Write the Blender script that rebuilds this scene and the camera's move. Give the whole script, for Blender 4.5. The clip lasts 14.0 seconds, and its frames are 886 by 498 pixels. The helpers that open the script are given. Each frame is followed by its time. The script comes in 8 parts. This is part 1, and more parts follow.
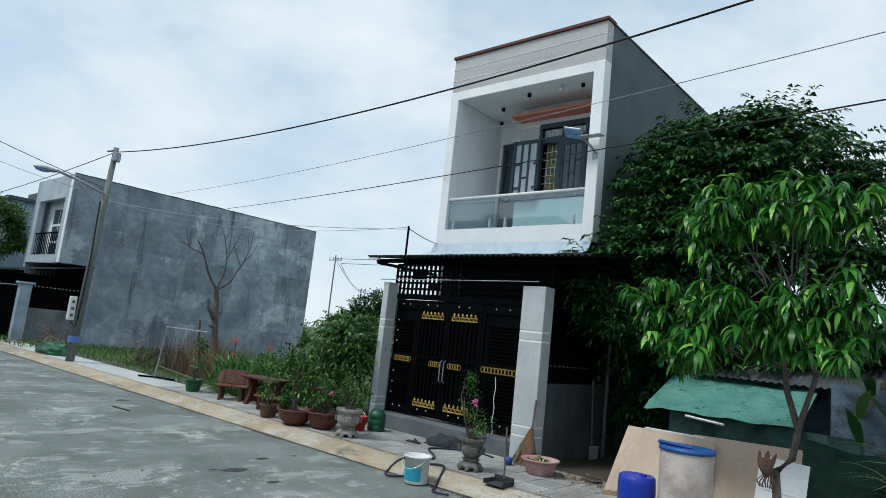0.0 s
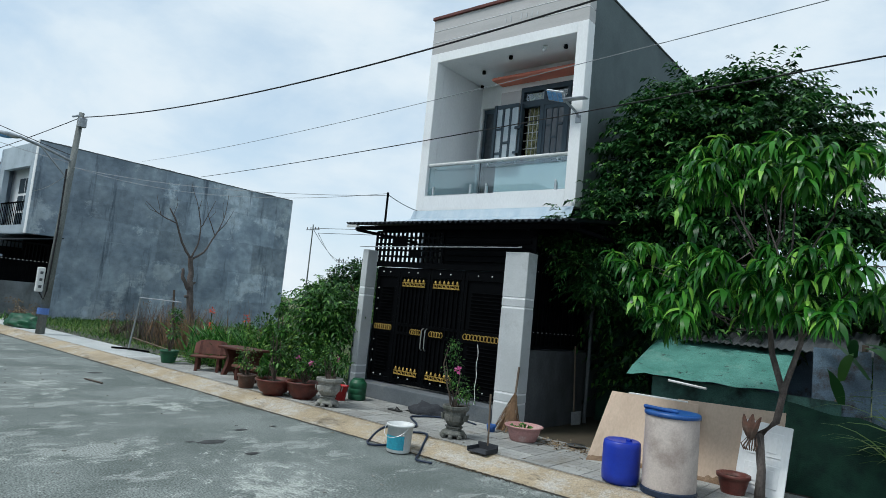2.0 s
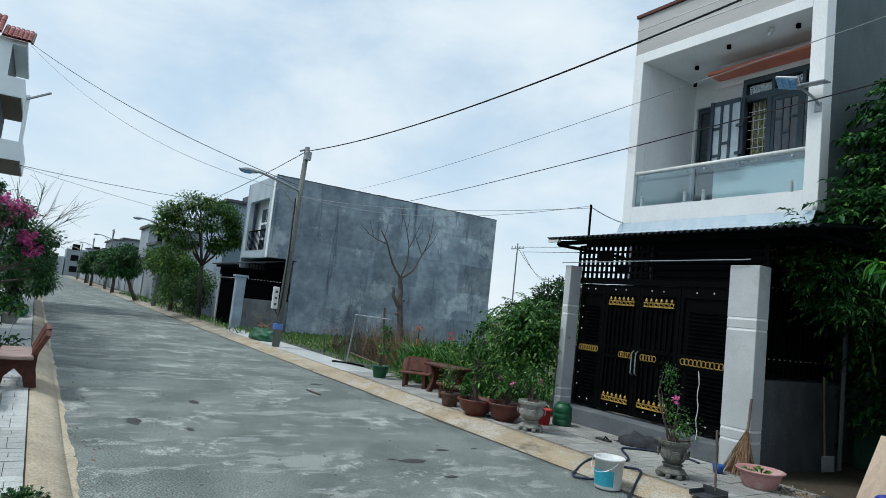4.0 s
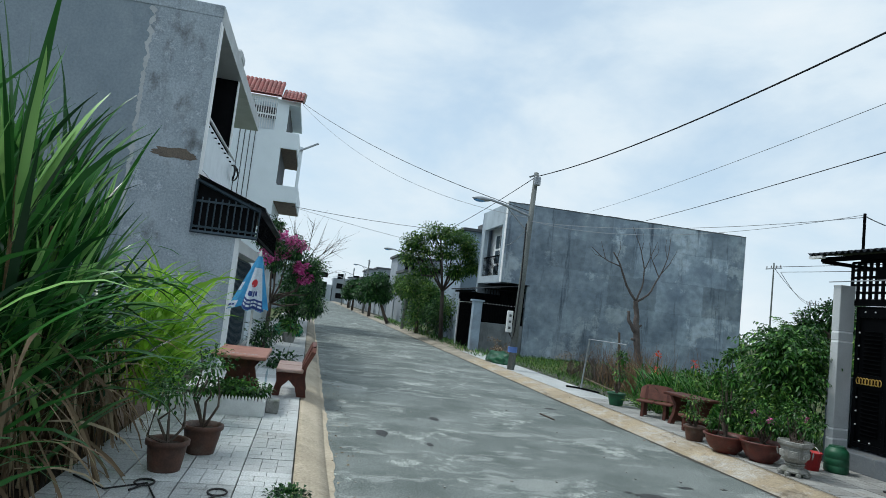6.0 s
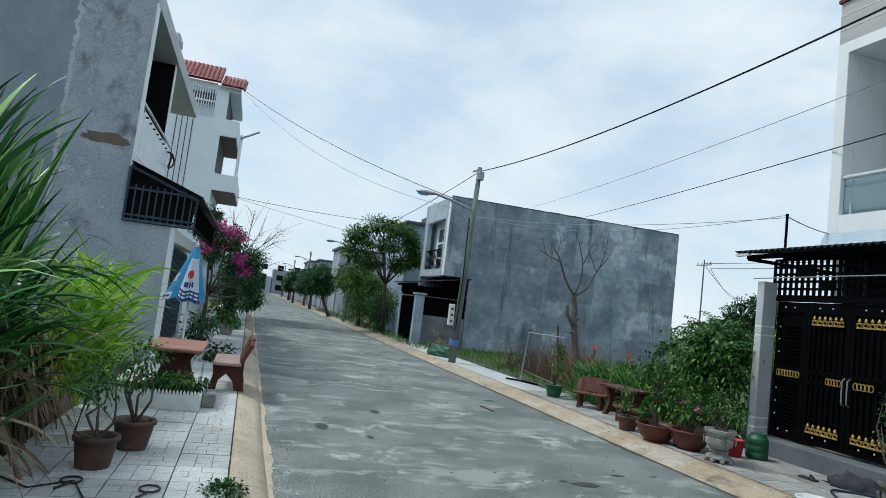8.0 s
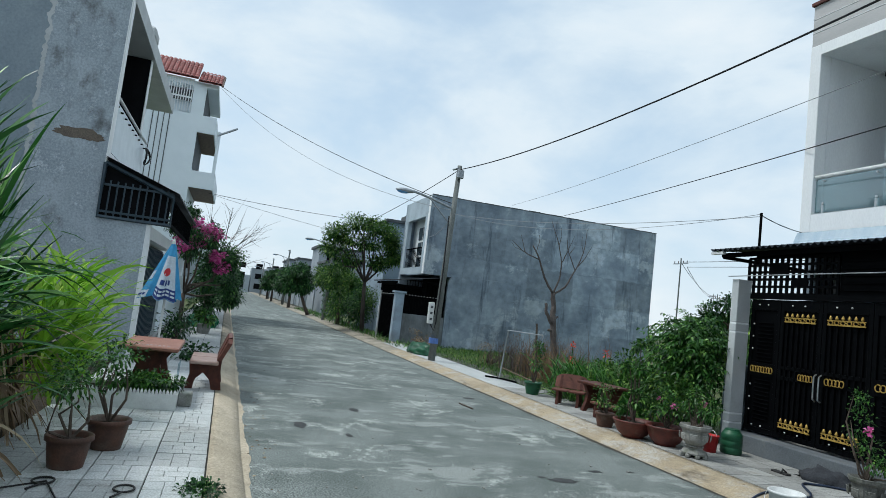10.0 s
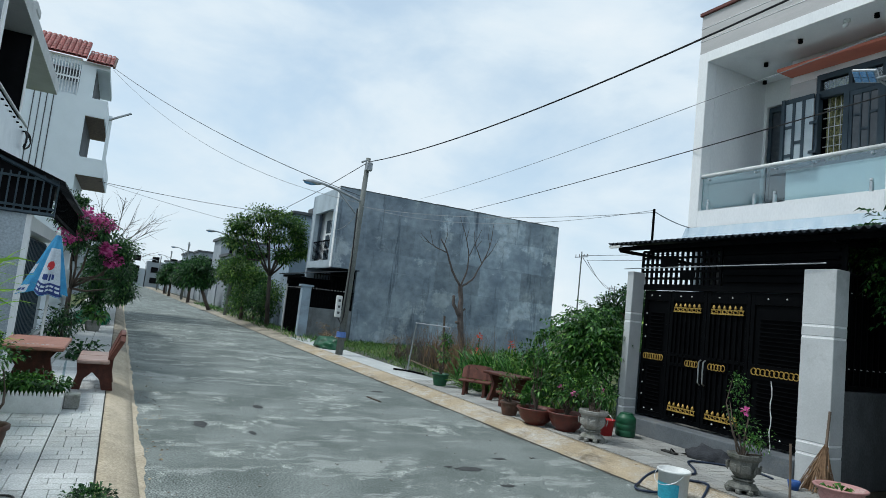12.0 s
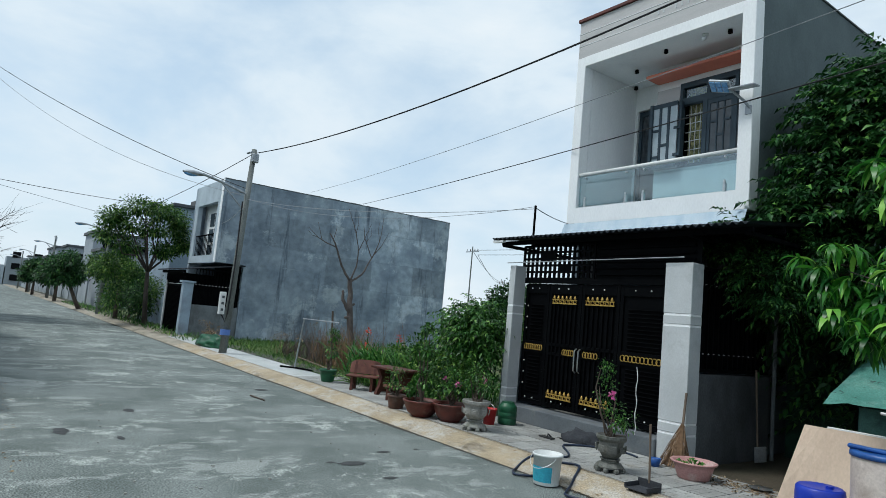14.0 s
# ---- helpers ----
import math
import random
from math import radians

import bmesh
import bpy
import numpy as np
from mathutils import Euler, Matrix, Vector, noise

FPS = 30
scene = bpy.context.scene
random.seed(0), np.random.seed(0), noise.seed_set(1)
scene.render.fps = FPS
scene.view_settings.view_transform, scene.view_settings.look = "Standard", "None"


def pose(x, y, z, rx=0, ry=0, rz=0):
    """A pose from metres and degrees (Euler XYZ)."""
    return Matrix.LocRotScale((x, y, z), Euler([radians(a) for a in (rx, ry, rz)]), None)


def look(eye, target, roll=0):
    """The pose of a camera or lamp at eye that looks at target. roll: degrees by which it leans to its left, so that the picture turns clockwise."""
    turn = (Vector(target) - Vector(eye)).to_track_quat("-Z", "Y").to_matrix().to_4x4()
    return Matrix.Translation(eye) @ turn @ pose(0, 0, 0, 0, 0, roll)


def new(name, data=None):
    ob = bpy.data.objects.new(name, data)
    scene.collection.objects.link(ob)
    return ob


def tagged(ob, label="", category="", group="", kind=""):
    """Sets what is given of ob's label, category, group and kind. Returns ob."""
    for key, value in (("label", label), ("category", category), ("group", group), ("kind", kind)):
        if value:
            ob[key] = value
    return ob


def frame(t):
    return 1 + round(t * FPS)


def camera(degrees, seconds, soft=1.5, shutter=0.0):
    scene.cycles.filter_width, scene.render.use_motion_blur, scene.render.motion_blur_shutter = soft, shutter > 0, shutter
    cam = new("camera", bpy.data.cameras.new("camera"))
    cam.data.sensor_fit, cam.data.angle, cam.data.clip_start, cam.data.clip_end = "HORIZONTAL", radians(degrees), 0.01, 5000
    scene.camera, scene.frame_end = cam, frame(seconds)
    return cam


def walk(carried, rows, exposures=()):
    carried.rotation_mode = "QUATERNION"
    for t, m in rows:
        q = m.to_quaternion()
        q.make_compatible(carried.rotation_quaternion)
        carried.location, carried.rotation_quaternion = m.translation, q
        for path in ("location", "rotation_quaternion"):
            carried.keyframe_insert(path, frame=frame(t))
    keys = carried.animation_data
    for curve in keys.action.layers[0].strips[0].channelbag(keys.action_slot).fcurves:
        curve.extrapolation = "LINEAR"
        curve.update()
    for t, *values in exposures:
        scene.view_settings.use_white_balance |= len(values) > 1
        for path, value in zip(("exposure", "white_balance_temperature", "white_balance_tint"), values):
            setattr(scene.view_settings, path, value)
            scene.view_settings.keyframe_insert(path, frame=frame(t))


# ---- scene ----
cam = camera(69.6, 14.0, soft=0.8)
PATH = [
    (0, (0.502, -0.563, 1.743), (-0.812, 0.919, 2.024), 6.2),
    (0.5, (0.486, -0.55, 1.731), (-0.829, 0.932, 2.003), 6.1),
    (1, (0.446, -0.554, 1.723), (-0.824, 0.968, 1.985), 5.8),
    (1.5, (0.383, -0.523, 1.715), (-0.873, 1.021, 1.909), 5.4),
    (2, (0.323, -0.416, 1.711), (-0.938, 1.124, 1.905), 5.6),
    (2.5, (0.292, -0.268, 1.704), (-1.059, 1.194, 1.901), 5.5),
    (3, (0.207, -0.124, 1.716), (-1.247, 1.236, 1.907), 5.4),
    (3.5, (0.066, -0.071, 1.712), (-1.455, 1.213, 1.906), 5.6),
    (4, (0.017, -0.031, 1.713), (-1.668, 1.03, 1.9), 6.2),
    (4.2, (0.018, -0.018, 1.71), (-1.737, 0.922, 1.895), 6.4),
    (6.3, (-0.002, 0.071, 1.694), (-1.957, 0.447, 1.877), 6.6),
    (6.5, (0.0, 0.06, 1.692), (-1.955, 0.438, 1.875), 6.7),
    (7, (0.004, 0.066, 1.691), (-1.948, 0.465, 1.86), 6.7),
    (7.5, (0.013, 0.064, 1.696), (-1.911, 0.578, 1.876), 6.9),
    (10, (0.025, 0.072, 1.686), (-1.867, 0.693, 1.871), 6.8),
    (10.5, (0.03, 0.068, 1.684), (-1.842, 0.747, 1.871), 6.6),
    (11, (0.037, 0.058, 1.68), (-1.792, 0.844, 1.871), 6.4),
    (11.5, (0.035, 0.075, 1.679), (-1.764, 0.928, 1.874), 6.3),
    (12, (0.035, 0.076, 1.683), (-1.747, 0.961, 1.879), 6.2),
    (12.5, (0.038, 0.083, 1.68), (-1.74, 0.978, 1.878), 6.2),
    (13, (0.041, 0.092, 1.679), (-1.732, 0.996, 1.881), 6.2),
    (13.5, (0.076, 0.125, 1.681), (-1.654, 1.106, 1.89), 6.0),
    (14, (0.127, 0.164, 1.687), (-1.483, 1.331, 1.9), 5.3),
]
walk(cam, [(t, look(eye, target, roll)) for t, eye, target, roll in PATH], [(0, 0.32, 6330, 6.0), (14, 0.32, 6330, 6.0)])

# ---- world, sun, exposure ----
world = bpy.data.worlds.new("overcast_sky")
scene.world = world
world.use_nodes = True
wt = world.node_tree
wt.nodes.clear()
w_out = wt.nodes.new("ShaderNodeOutputWorld")
w_sky = wt.nodes.new("ShaderNodeTexSky")
w_sky.sky_type, w_sky.sun_disc = "NISHITA", False
w_sky.sun_elevation, w_sky.sun_rotation = radians(58), radians(200)
w_bg = wt.nodes.new("ShaderNodeBackground")
w_bg.inputs["Strength"].default_value = 0.13
w_cloud = wt.nodes.new("ShaderNodeBackground")
w_cloud.inputs["Strength"].default_value = 0.77
w_mix = wt.nodes.new("ShaderNodeMixShader")
w_geo = wt.nodes.new("ShaderNodeTexCoord")
w_map = wt.nodes.new("ShaderNodeMapping")
w_map.inputs["Scale"].default_value = (1.0, 1.0, 2.1)
w_noise = wt.nodes.new("ShaderNodeTexNoise")
w_noise.inputs["Scale"].default_value, w_noise.inputs["Detail"].default_value = 3.1, 9.0
w_noise.inputs["Roughness"].default_value, w_noise.inputs["Distortion"].default_value = 0.56, 0.25
w_ramp = wt.nodes.new("ShaderNodeValToRGB")
w_ramp.color_ramp.elements[0].position, w_ramp.color_ramp.elements[0].color = 0.28, (0.68, 0.68, 0.68, 1)
w_ramp.color_ramp.elements[1].position, w_ramp.color_ramp.elements[1].color = 0.55, (0.97, 0.97, 0.97, 1)
w_tint = wt.nodes.new("ShaderNodeValToRGB")
w_tint.color_ramp.elements[0].position, w_tint.color_ramp.elements[0].color = 0.35, (0.66, 0.80, 0.93, 1)
w_tint.color_ramp.elements[1].position, w_tint.color_ramp.elements[1].color = 0.72, (0.90, 0.95, 1.0, 1)
wt.links.new(w_geo.outputs["Generated"], w_map.inputs["Vector"])
wt.links.new(w_map.outputs["Vector"], w_noise.inputs["Vector"])
wt.links.new(w_noise.outputs["Fac"], w_ramp.inputs["Fac"])
wt.links.new(w_noise.outputs["Fac"], w_tint.inputs["Fac"])
wt.links.new(w_tint.outputs["Color"], w_cloud.inputs["Color"])
wt.links.new(w_sky.outputs["Color"], w_bg.inputs["Color"])
wt.links.new(w_ramp.outputs["Color"], w_mix.inputs["Fac"])
wt.links.new(w_bg.outputs["Background"], w_mix.inputs[1])
wt.links.new(w_cloud.outputs["Background"], w_mix.inputs[2])
wt.links.new(w_mix.outputs["Shader"], w_out.inputs["Surface"])

sun_data = bpy.data.lights.new("sun", "SUN")
sun_data.energy, sun_data.angle, sun_data.color = 1.8, radians(14), (1.0, 0.985, 0.95)
sun_ob = new("sun", sun_data)
sun_ob.matrix_world = look((-9, -22, 40), (0, 0, 0))


# ---- materials ----
def mat(name, c1, c2=None, scale=3.0, rough=0.8, bump=0.15, metal=0.0, fine=60.0, spread=(0.35, 0.65), stretch=(1, 1, 1), rand=0.0, grain=0.25,
        stain=None, stain_scale=0.7, stain_span=(0.5, 0.7), spec=0.4, coat=0.0, rugged=0.6, streak=None, streak_scale=1.0, streak_span=(0.5, 0.7), streak_stretch=(1, 1, 0.12), panels=None):
    """Principled surface: two colours mixed by broad noise, fine grain, an optional stain colour, bump, and a per-object brightness."""
    m = bpy.data.materials.new(name)
    m.use_nodes = True
    nt, p = m.node_tree, m.node_tree.nodes["Principled BSDF"]
    c2 = c2 or tuple(0.8 * v for v in c1)
    geo = nt.nodes.new("ShaderNodeNewGeometry")
    mp = nt.nodes.new("ShaderNodeMapping")
    mp.inputs["Scale"].default_value = stretch
    nt.links.new(geo.outputs["Position"], mp.inputs["Vector"])

    def noise_node(s, detail=5.0):
        n = nt.nodes.new("ShaderNodeTexNoise")
        n.inputs["Scale"].default_value, n.inputs["Detail"].default_value, n.inputs["Roughness"].default_value = s, detail, 0.6
        nt.links.new(mp.outputs["Vector"], n.inputs["Vector"])
        return n

    def ramp(src, lo, hi, a, b):
        r = nt.nodes.new("ShaderNodeValToRGB")
        r.color_ramp.elements[0].position, r.color_ramp.elements[0].color = lo, (*a, 1)
        r.color_ramp.elements[1].position, r.color_ramp.elements[1].color = hi, (*b, 1)
        nt.links.new(src, r.inputs["Fac"])
        return r.outputs["Color"]

    def mix(kind, fac, a, b):
        x = nt.nodes.new("ShaderNodeMix")
        x.data_type, x.blend_type = "RGBA", kind
        if isinstance(fac, float):
            x.inputs[0].default_value = fac
        else:
            nt.links.new(fac, x.inputs[0])
        nt.links.new(a, x.inputs[6])
        if isinstance(b, tuple):
            x.inputs[7].default_value = (*b, 1)
        else:
            nt.links.new(b, x.inputs[7])
        return x.outputs[2]

    broad, small = noise_node(scale), noise_node(fine, 3.0)
    col = ramp(broad.outputs["Fac"], *spread, c1, c2)
    if stain:
        st = noise_node(stain_scale, 10.0)
        st.inputs["Roughness"].default_value = rugged
        mask = ramp(st.outputs["Fac"], *stain_span, (0, 0, 0), (1, 1, 1))
        col = mix("MIX", mask, col, stain)
    if streak:
        mp2 = nt.nodes.new("ShaderNodeMapping")
        mp2.inputs["Scale"].default_value, mp2.inputs["Location"].default_value = streak_stretch, (3.1, 7.7, 1.3)
        nt.links.new(geo.outputs["Position"], mp2.inputs["Vector"])
        sk = noise_node(streak_scale, 9.0)
        sk.inputs["Roughness"].default_value = 0.68
        nt.links.new(mp2.outputs["Vector"], sk.inputs["Vector"])
        col = mix("MIX", ramp(sk.outputs["Fac"], *streak_span, (0, 0, 0), (1, 1, 1)), col, streak)
    if panels:
        # cement laid on in uneven rectangles over the (y, z) face, their edges softened by noise
        wide, high, depth = panels
        sep, com, brick = nt.nodes.new("ShaderNodeSeparateXYZ"), nt.nodes.new("ShaderNodeCombineXYZ"), nt.nodes.new("ShaderNodeTexBrick")
        warp = nt.nodes.new("ShaderNodeVectorMath")
        warp.operation = "MULTIPLY_ADD"
        warp.inputs[1].default_value = (0.22, 0.22, 0.22)
        nt.links.new(noise_node(4.0, 6.0).outputs["Color"], warp.inputs[0])
        nt.links.new(geo.outputs["Position"], warp.inputs[2])
        nt.links.new(warp.outputs["Vector"], sep.inputs["Vector"])
        nt.links.new(sep.outputs["Y"], com.inputs["X"])
        nt.links.new(sep.outputs["Z"], com.inputs["Y"])
        nt.links.new(com.outputs["Vector"], brick.inputs["Vector"])
        brick.inputs["Scale"].default_value, brick.inputs["Brick Width"].default_value, brick.inputs["Row Height"].default_value = 1.0, wide, high
        brick.inputs["Mortar Size"].default_value, brick.inputs["Mortar Smooth"].default_value = 0.03, 1.0
        for key, v in (("Color1", 1 - depth), ("Color2", 1 + depth * 0.6), ("Mortar", 1 - depth * 0.4)):
            brick.inputs[key].default_value = (v, v, v, 1)
        col = mix("MULTIPLY", 1.0, col, brick.outputs["Color"])
    if grain:
        col = mix("MULTIPLY", 1.0, col, ramp(small.outputs["Fac"], 0.3, 0.7, (1 - grain,) * 3, (1 + grain * 0.35,) * 3))
    if rand:
        info = nt.nodes.new("ShaderNodeObjectInfo")
        col = mix("MULTIPLY", 1.0, col, ramp(info.outputs["Random"], 0.0, 1.0, (1 - rand,) * 3, (1 + rand * 0.3,) * 3))
    nt.links.new(col, p.inputs["Base Color"])
    p.inputs["Roughness"].default_value, p.inputs["Metallic"].default_value = rough, metal
    p.inputs["Specular IOR Level"].default_value, p.inputs["Coat Weight"].default_value = spec, coat
    if bump:
        b = nt.nodes.new("ShaderNodeBump")
        b.inputs["Strength"].default_value, b.inputs["Distance"].default_value = bump, 0.02
        add = nt.nodes.new("ShaderNodeMath")
        add.operation = "ADD"
        nt.links.new(broad.outputs["Fac"], add.inputs[0])
        nt.links.new(small.outputs["Fac"], add.inputs[1])
        nt.links.new(add.outputs[0], b.inputs["Height"])
        nt.links.new(b.outputs["Normal"], p.inputs["Normal"])
    return m


def leaf_mat(name, c1, c2, c3=None, rough=0.45, trans=0.35):
    """Leaves: colour by island between two or three greens, with light passing through."""
    m = bpy.data.materials.new(name)
    m.use_nodes = True
    nt, p = m.node_tree, m.node_tree.nodes["Principled BSDF"]
    geo = nt.nodes.new("ShaderNodeNewGeometry")
    r = nt.nodes.new("ShaderNodeValToRGB")
    r.color_ramp.elements[0].color, r.color_ramp.elements[1].color = (*c1, 1), (*c2, 1)
    if c3:
        r.color_ramp.elements[1].position = 0.82
        e = r.color_ramp.elements.new(0.97)
        e.color = (*c3, 1)
    nt.links.new(geo.outputs["Random Per Island"], r.inputs["Fac"])
    nt.links.new(r.outputs["Color"], p.inputs["Base Color"])
    p.inputs["Roughness"].default_value, p.inputs["Specular IOR Level"].default_value = rough, 0.3
    t = nt.nodes.new("ShaderNodeBsdfTranslucent")
    mx = nt.nodes.new("ShaderNodeMixShader")
    mx.inputs[0].default_value = trans
    nt.links.new(r.outputs["Color"], t.inputs["Color"])
    nt.links.new(p.outputs[0], mx.inputs[1])
    nt.links.new(t.outputs[0], mx.inputs[2])
    nt.links.new(mx.outputs[0], nt.nodes["Material Output"].inputs["Surface"])
    return m


def glass_mat(name, tint=(0.8, 0.93, 0.95), rough=0.03, clear=0.7):
    """A thin pane: mostly clear, partly a glossy sheet."""
    m = bpy.data.materials.new(name)
    m.use_nodes = True
    nt = m.node_tree
    nt.nodes.remove(nt.nodes["Principled BSDF"])
    tr, gl, mx = nt.nodes.new("ShaderNodeBsdfTransparent"), nt.nodes.new("ShaderNodeBsdfGlossy"), nt.nodes.new("ShaderNodeMixShader")
    tr.inputs["Color"].default_value = (*tint, 1)
    gl.inputs["Roughness"].default_value = rough
    mx.inputs[0].default_value = 1 - clear
    nt.links.new(tr.outputs[0], mx.inputs[1])
    nt.links.new(gl.outputs[0], mx.inputs[2])
    nt.links.new(mx.outputs[0], nt.nodes["Material Output"].inputs["Surface"])
    return m


M = {}
M["asphalt"] = mat("asphalt", (0.160, 0.19, 0.182), (0.26, 0.295, 0.285), 0.9, 0.92, 0.4, fine=60, grain=0.95, spread=(0.40, 0.60), stain=(0.52, 0.56, 0.53), stain_scale=0.5, stain_span=(0.545, 0.585), rugged=0.9, streak=(0.36, 0.395, 0.38), streak_scale=1.2, streak_span=(0.565, 0.60), streak_stretch=(1.7, 0.8, 1))
M["tar"] = mat("tar", (0.028, 0.031, 0.033), (0.06, 0.064, 0.066), 9, 0.8, 0.3, fine=120)
M["apron"] = mat("kerb_concrete", (0.50, 0.41, 0.285), (0.37, 0.30, 0.205), 1.3, 0.92, 0.6, fine=60, grain=0.5, stain=(0.53, 0.505, 0.46), stain_scale=0.9, stain_span=(0.47, 0.58), rugged=0.85, streak=(0.20, 0.165, 0.12), streak_scale=2.2, streak_span=(0.58, 0.68), streak_stretch=(0.6, 1, 1))
M["kerb_pale"] = mat("sandy_kerb_concrete", (0.56, 0.485, 0.375), (0.44, 0.375, 0.28), 1.4, 0.92, 0.5, fine=50, grain=0.4, stain=(0.33, 0.29, 0.22), stain_scale=1.1, stain_span=(0.54, 0.66), rugged=0.85)
M["kerb_old"] = mat("old_dirty_kerb", (0.40, 0.365, 0.30), (0.27, 0.24, 0.19), 1.5, 0.92, 0.5, fine=40, grain=0.4, stain=(0.15, 0.135, 0.10), stain_scale=0.9, stain_span=(0.52, 0.62), rugged=0.8)
M["tile_pale"] = mat("pale_cement_tile", (0.60, 0.62, 0.62), (0.47, 0.50, 0.50), 1.4, 0.8, 0.25, fine=60, grain=0.35, rand=0.22, stain=(0.27, 0.265, 0.24), stain_scale=1.3, stain_span=(0.54, 0.74), rugged=0.8)
M["tile_grey"] = mat("grey_cement_tile", (0.42, 0.425, 0.41), (0.30, 0.305, 0.295), 1.6, 0.85, 0.2, fine=70, grain=0.3, rand=0.25, stain=(0.22, 0.19, 0.145), stain_scale=1.3, stain_span=(0.53, 0.72), rugged=0.8)
M["mortar"] = mat("mortar", (0.11, 0.11, 0.10), (0.07, 0.07, 0.06), 5, 0.95, 0.3)
# Gutter dirt, darkened to paint the kerb's thin shadow line as well.
M["dirt_and_shadow"] = mat("gutter_dirt_and_shadow", (0.055, 0.05, 0.042), (0.10, 0.09, 0.075), 6, 0.95, 0.4)
M["soil"] = mat("soil", (0.075, 0.06, 0.042), (0.045, 0.042, 0.026), 1.2, 0.95, 0.6, fine=30, grain=0.4)
M["turf"] = mat("turf", (0.055, 0.10, 0.025), (0.12, 0.12, 0.05), 0.6, 0.95, 0.6, fine=25, grain=0.5)
M["render"] = mat("bare_cement_render", (0.21, 0.267, 0.334), (0.36, 0.437, 0.512), 0.9, 0.94, 0.05, fine=4.5, grain=0.24, spread=(0.36, 0.64), stretch=(1, 0.8, 0.9), stain=(0.46, 0.535, 0.60), stain_scale=0.42, stain_span=(0.555, 0.60), rugged=0.72, streak=(0.10, 0.13, 0.17), streak_scale=1.5, streak_span=(0.56, 0.68), streak_stretch=(1, 1.25, 0.14), panels=(2.3, 1.35, 0.27))
# The neighbouring tree's shade on this wall is put into its dark teal-grey.
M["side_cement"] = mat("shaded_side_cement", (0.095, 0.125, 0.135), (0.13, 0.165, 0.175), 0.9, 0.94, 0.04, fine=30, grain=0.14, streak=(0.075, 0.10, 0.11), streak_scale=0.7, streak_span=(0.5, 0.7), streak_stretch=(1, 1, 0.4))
# Step cement set dark, with the canopy's shade put into the colour.
M["step_cement"] = mat("shaded_step_cement", (0.10, 0.115, 0.13), (0.145, 0.162, 0.178), 2.5, 0.9, 0.1, grain=0.25, stain=(0.20, 0.20, 0.19), stain_scale=2.0, stain_span=(0.55, 0.72))
M["render_pale"] = mat("weathered_cement_render", (0.43, 0.49, 0.545), (0.30, 0.352, 0.405), 1.6, 0.94, 0.06, fine=26, grain=0.28, spread=(0.38, 0.62), stain=(0.55, 0.61, 0.66), stain_scale=1.6, stain_span=(0.53, 0.60), rugged=0.88, streak=(0.13, 0.14, 0.145), streak_scale=1.9, streak_span=(0.53, 0.70), streak_stretch=(1, 1, 0.6))
M["render_blue"] = mat("smooth_cement_render", (0.235, 0.288, 0.335), (0.30, 0.358, 0.405), 0.9, 0.92, 0.05, fine=22, grain=0.16, streak=(0.36, 0.415, 0.455), streak_scale=0.8, streak_span=(0.56, 0.75), streak_stretch=(1, 1, 0.6))
M["peeled"] = mat("peeled_brown_render", (0.20, 0.165, 0.135), (0.15, 0.125, 0.105), 6.0, 0.95, 0.3, grain=0.35)
# Dark coping and roof cement; also paints shade on recessed walls.
M["render_dark"] = mat("dark_cement_and_shade", (0.07, 0.08, 0.09), (0.12, 0.13, 0.14), 1.5, 0.92, 0.15, stretch=(1, 1, 0.3))
M["white"] = mat("white_paint", (0.86, 0.88, 0.89), (0.78, 0.80, 0.82), 1.2, 0.6, 0.04, fine=40, grain=0.06, stain=(0.60, 0.62, 0.62), stain_scale=0.9, stain_span=(0.62, 0.85), stretch=(1, 1, 0.4))
M["lightgrey"] = mat("pale_grey_paint", (0.54, 0.565, 0.58), (0.45, 0.475, 0.49), 1.3, 0.75, 0.05, grain=0.1, stain=(0.36, 0.38, 0.385), stain_scale=1.8, stain_span=(0.55, 0.75), rugged=0.7)
M["clad"] = mat("grey_beige_cladding", (0.50, 0.49, 0.49), (0.43, 0.43, 0.43), 1.5, 0.6, 0.05, grain=0.1, stretch=(0.4, 1, 3))
M["cap_red"] = mat("brick_red_coping", (0.15, 0.045, 0.036), (0.085, 0.03, 0.026), 3, 0.7, 0.1)
M["coral"] = mat("coral_paint", (0.62, 0.20, 0.13), (0.52, 0.16, 0.11), 2, 0.6, 0.05, grain=0.08)
M["black"] = mat("black_gate_paint", (0.0018, 0.0022, 0.003), (0.0032, 0.0037, 0.0045), 6, 0.5, 0.04, grain=0.2, spec=0.05)
M["blackmat"] = mat("black_steel", (0.002, 0.0024, 0.0032), (0.004, 0.0045, 0.0055), 6, 0.75, 0.05, spec=0.03)
M["gold"] = mat("gold_paint", (0.70, 0.48, 0.13), (0.42, 0.27, 0.06), 25, 0.42, 0.1, metal=0.45, fine=120)
M["steel"] = mat("brushed_steel", (0.66, 0.68, 0.69), (0.52, 0.54, 0.55), 12, 0.32, 0.03, metal=0.9, grain=0.1)
M["galv"] = mat("galvanised_steel", (0.42, 0.45, 0.48), (0.30, 0.33, 0.36), 8, 0.5, 0.05, metal=0.6)
M["alu"] = mat("blue_grey_aluminium", (0.042, 0.068, 0.09), (0.03, 0.05, 0.068), 4, 0.5, 0.02, grain=0.08, spec=0.3)
M["frost"] = mat("frosted_glass", (0.45, 0.52, 0.56), (0.36, 0.43, 0.48), 5, 0.25, 0.02, grain=0.05)
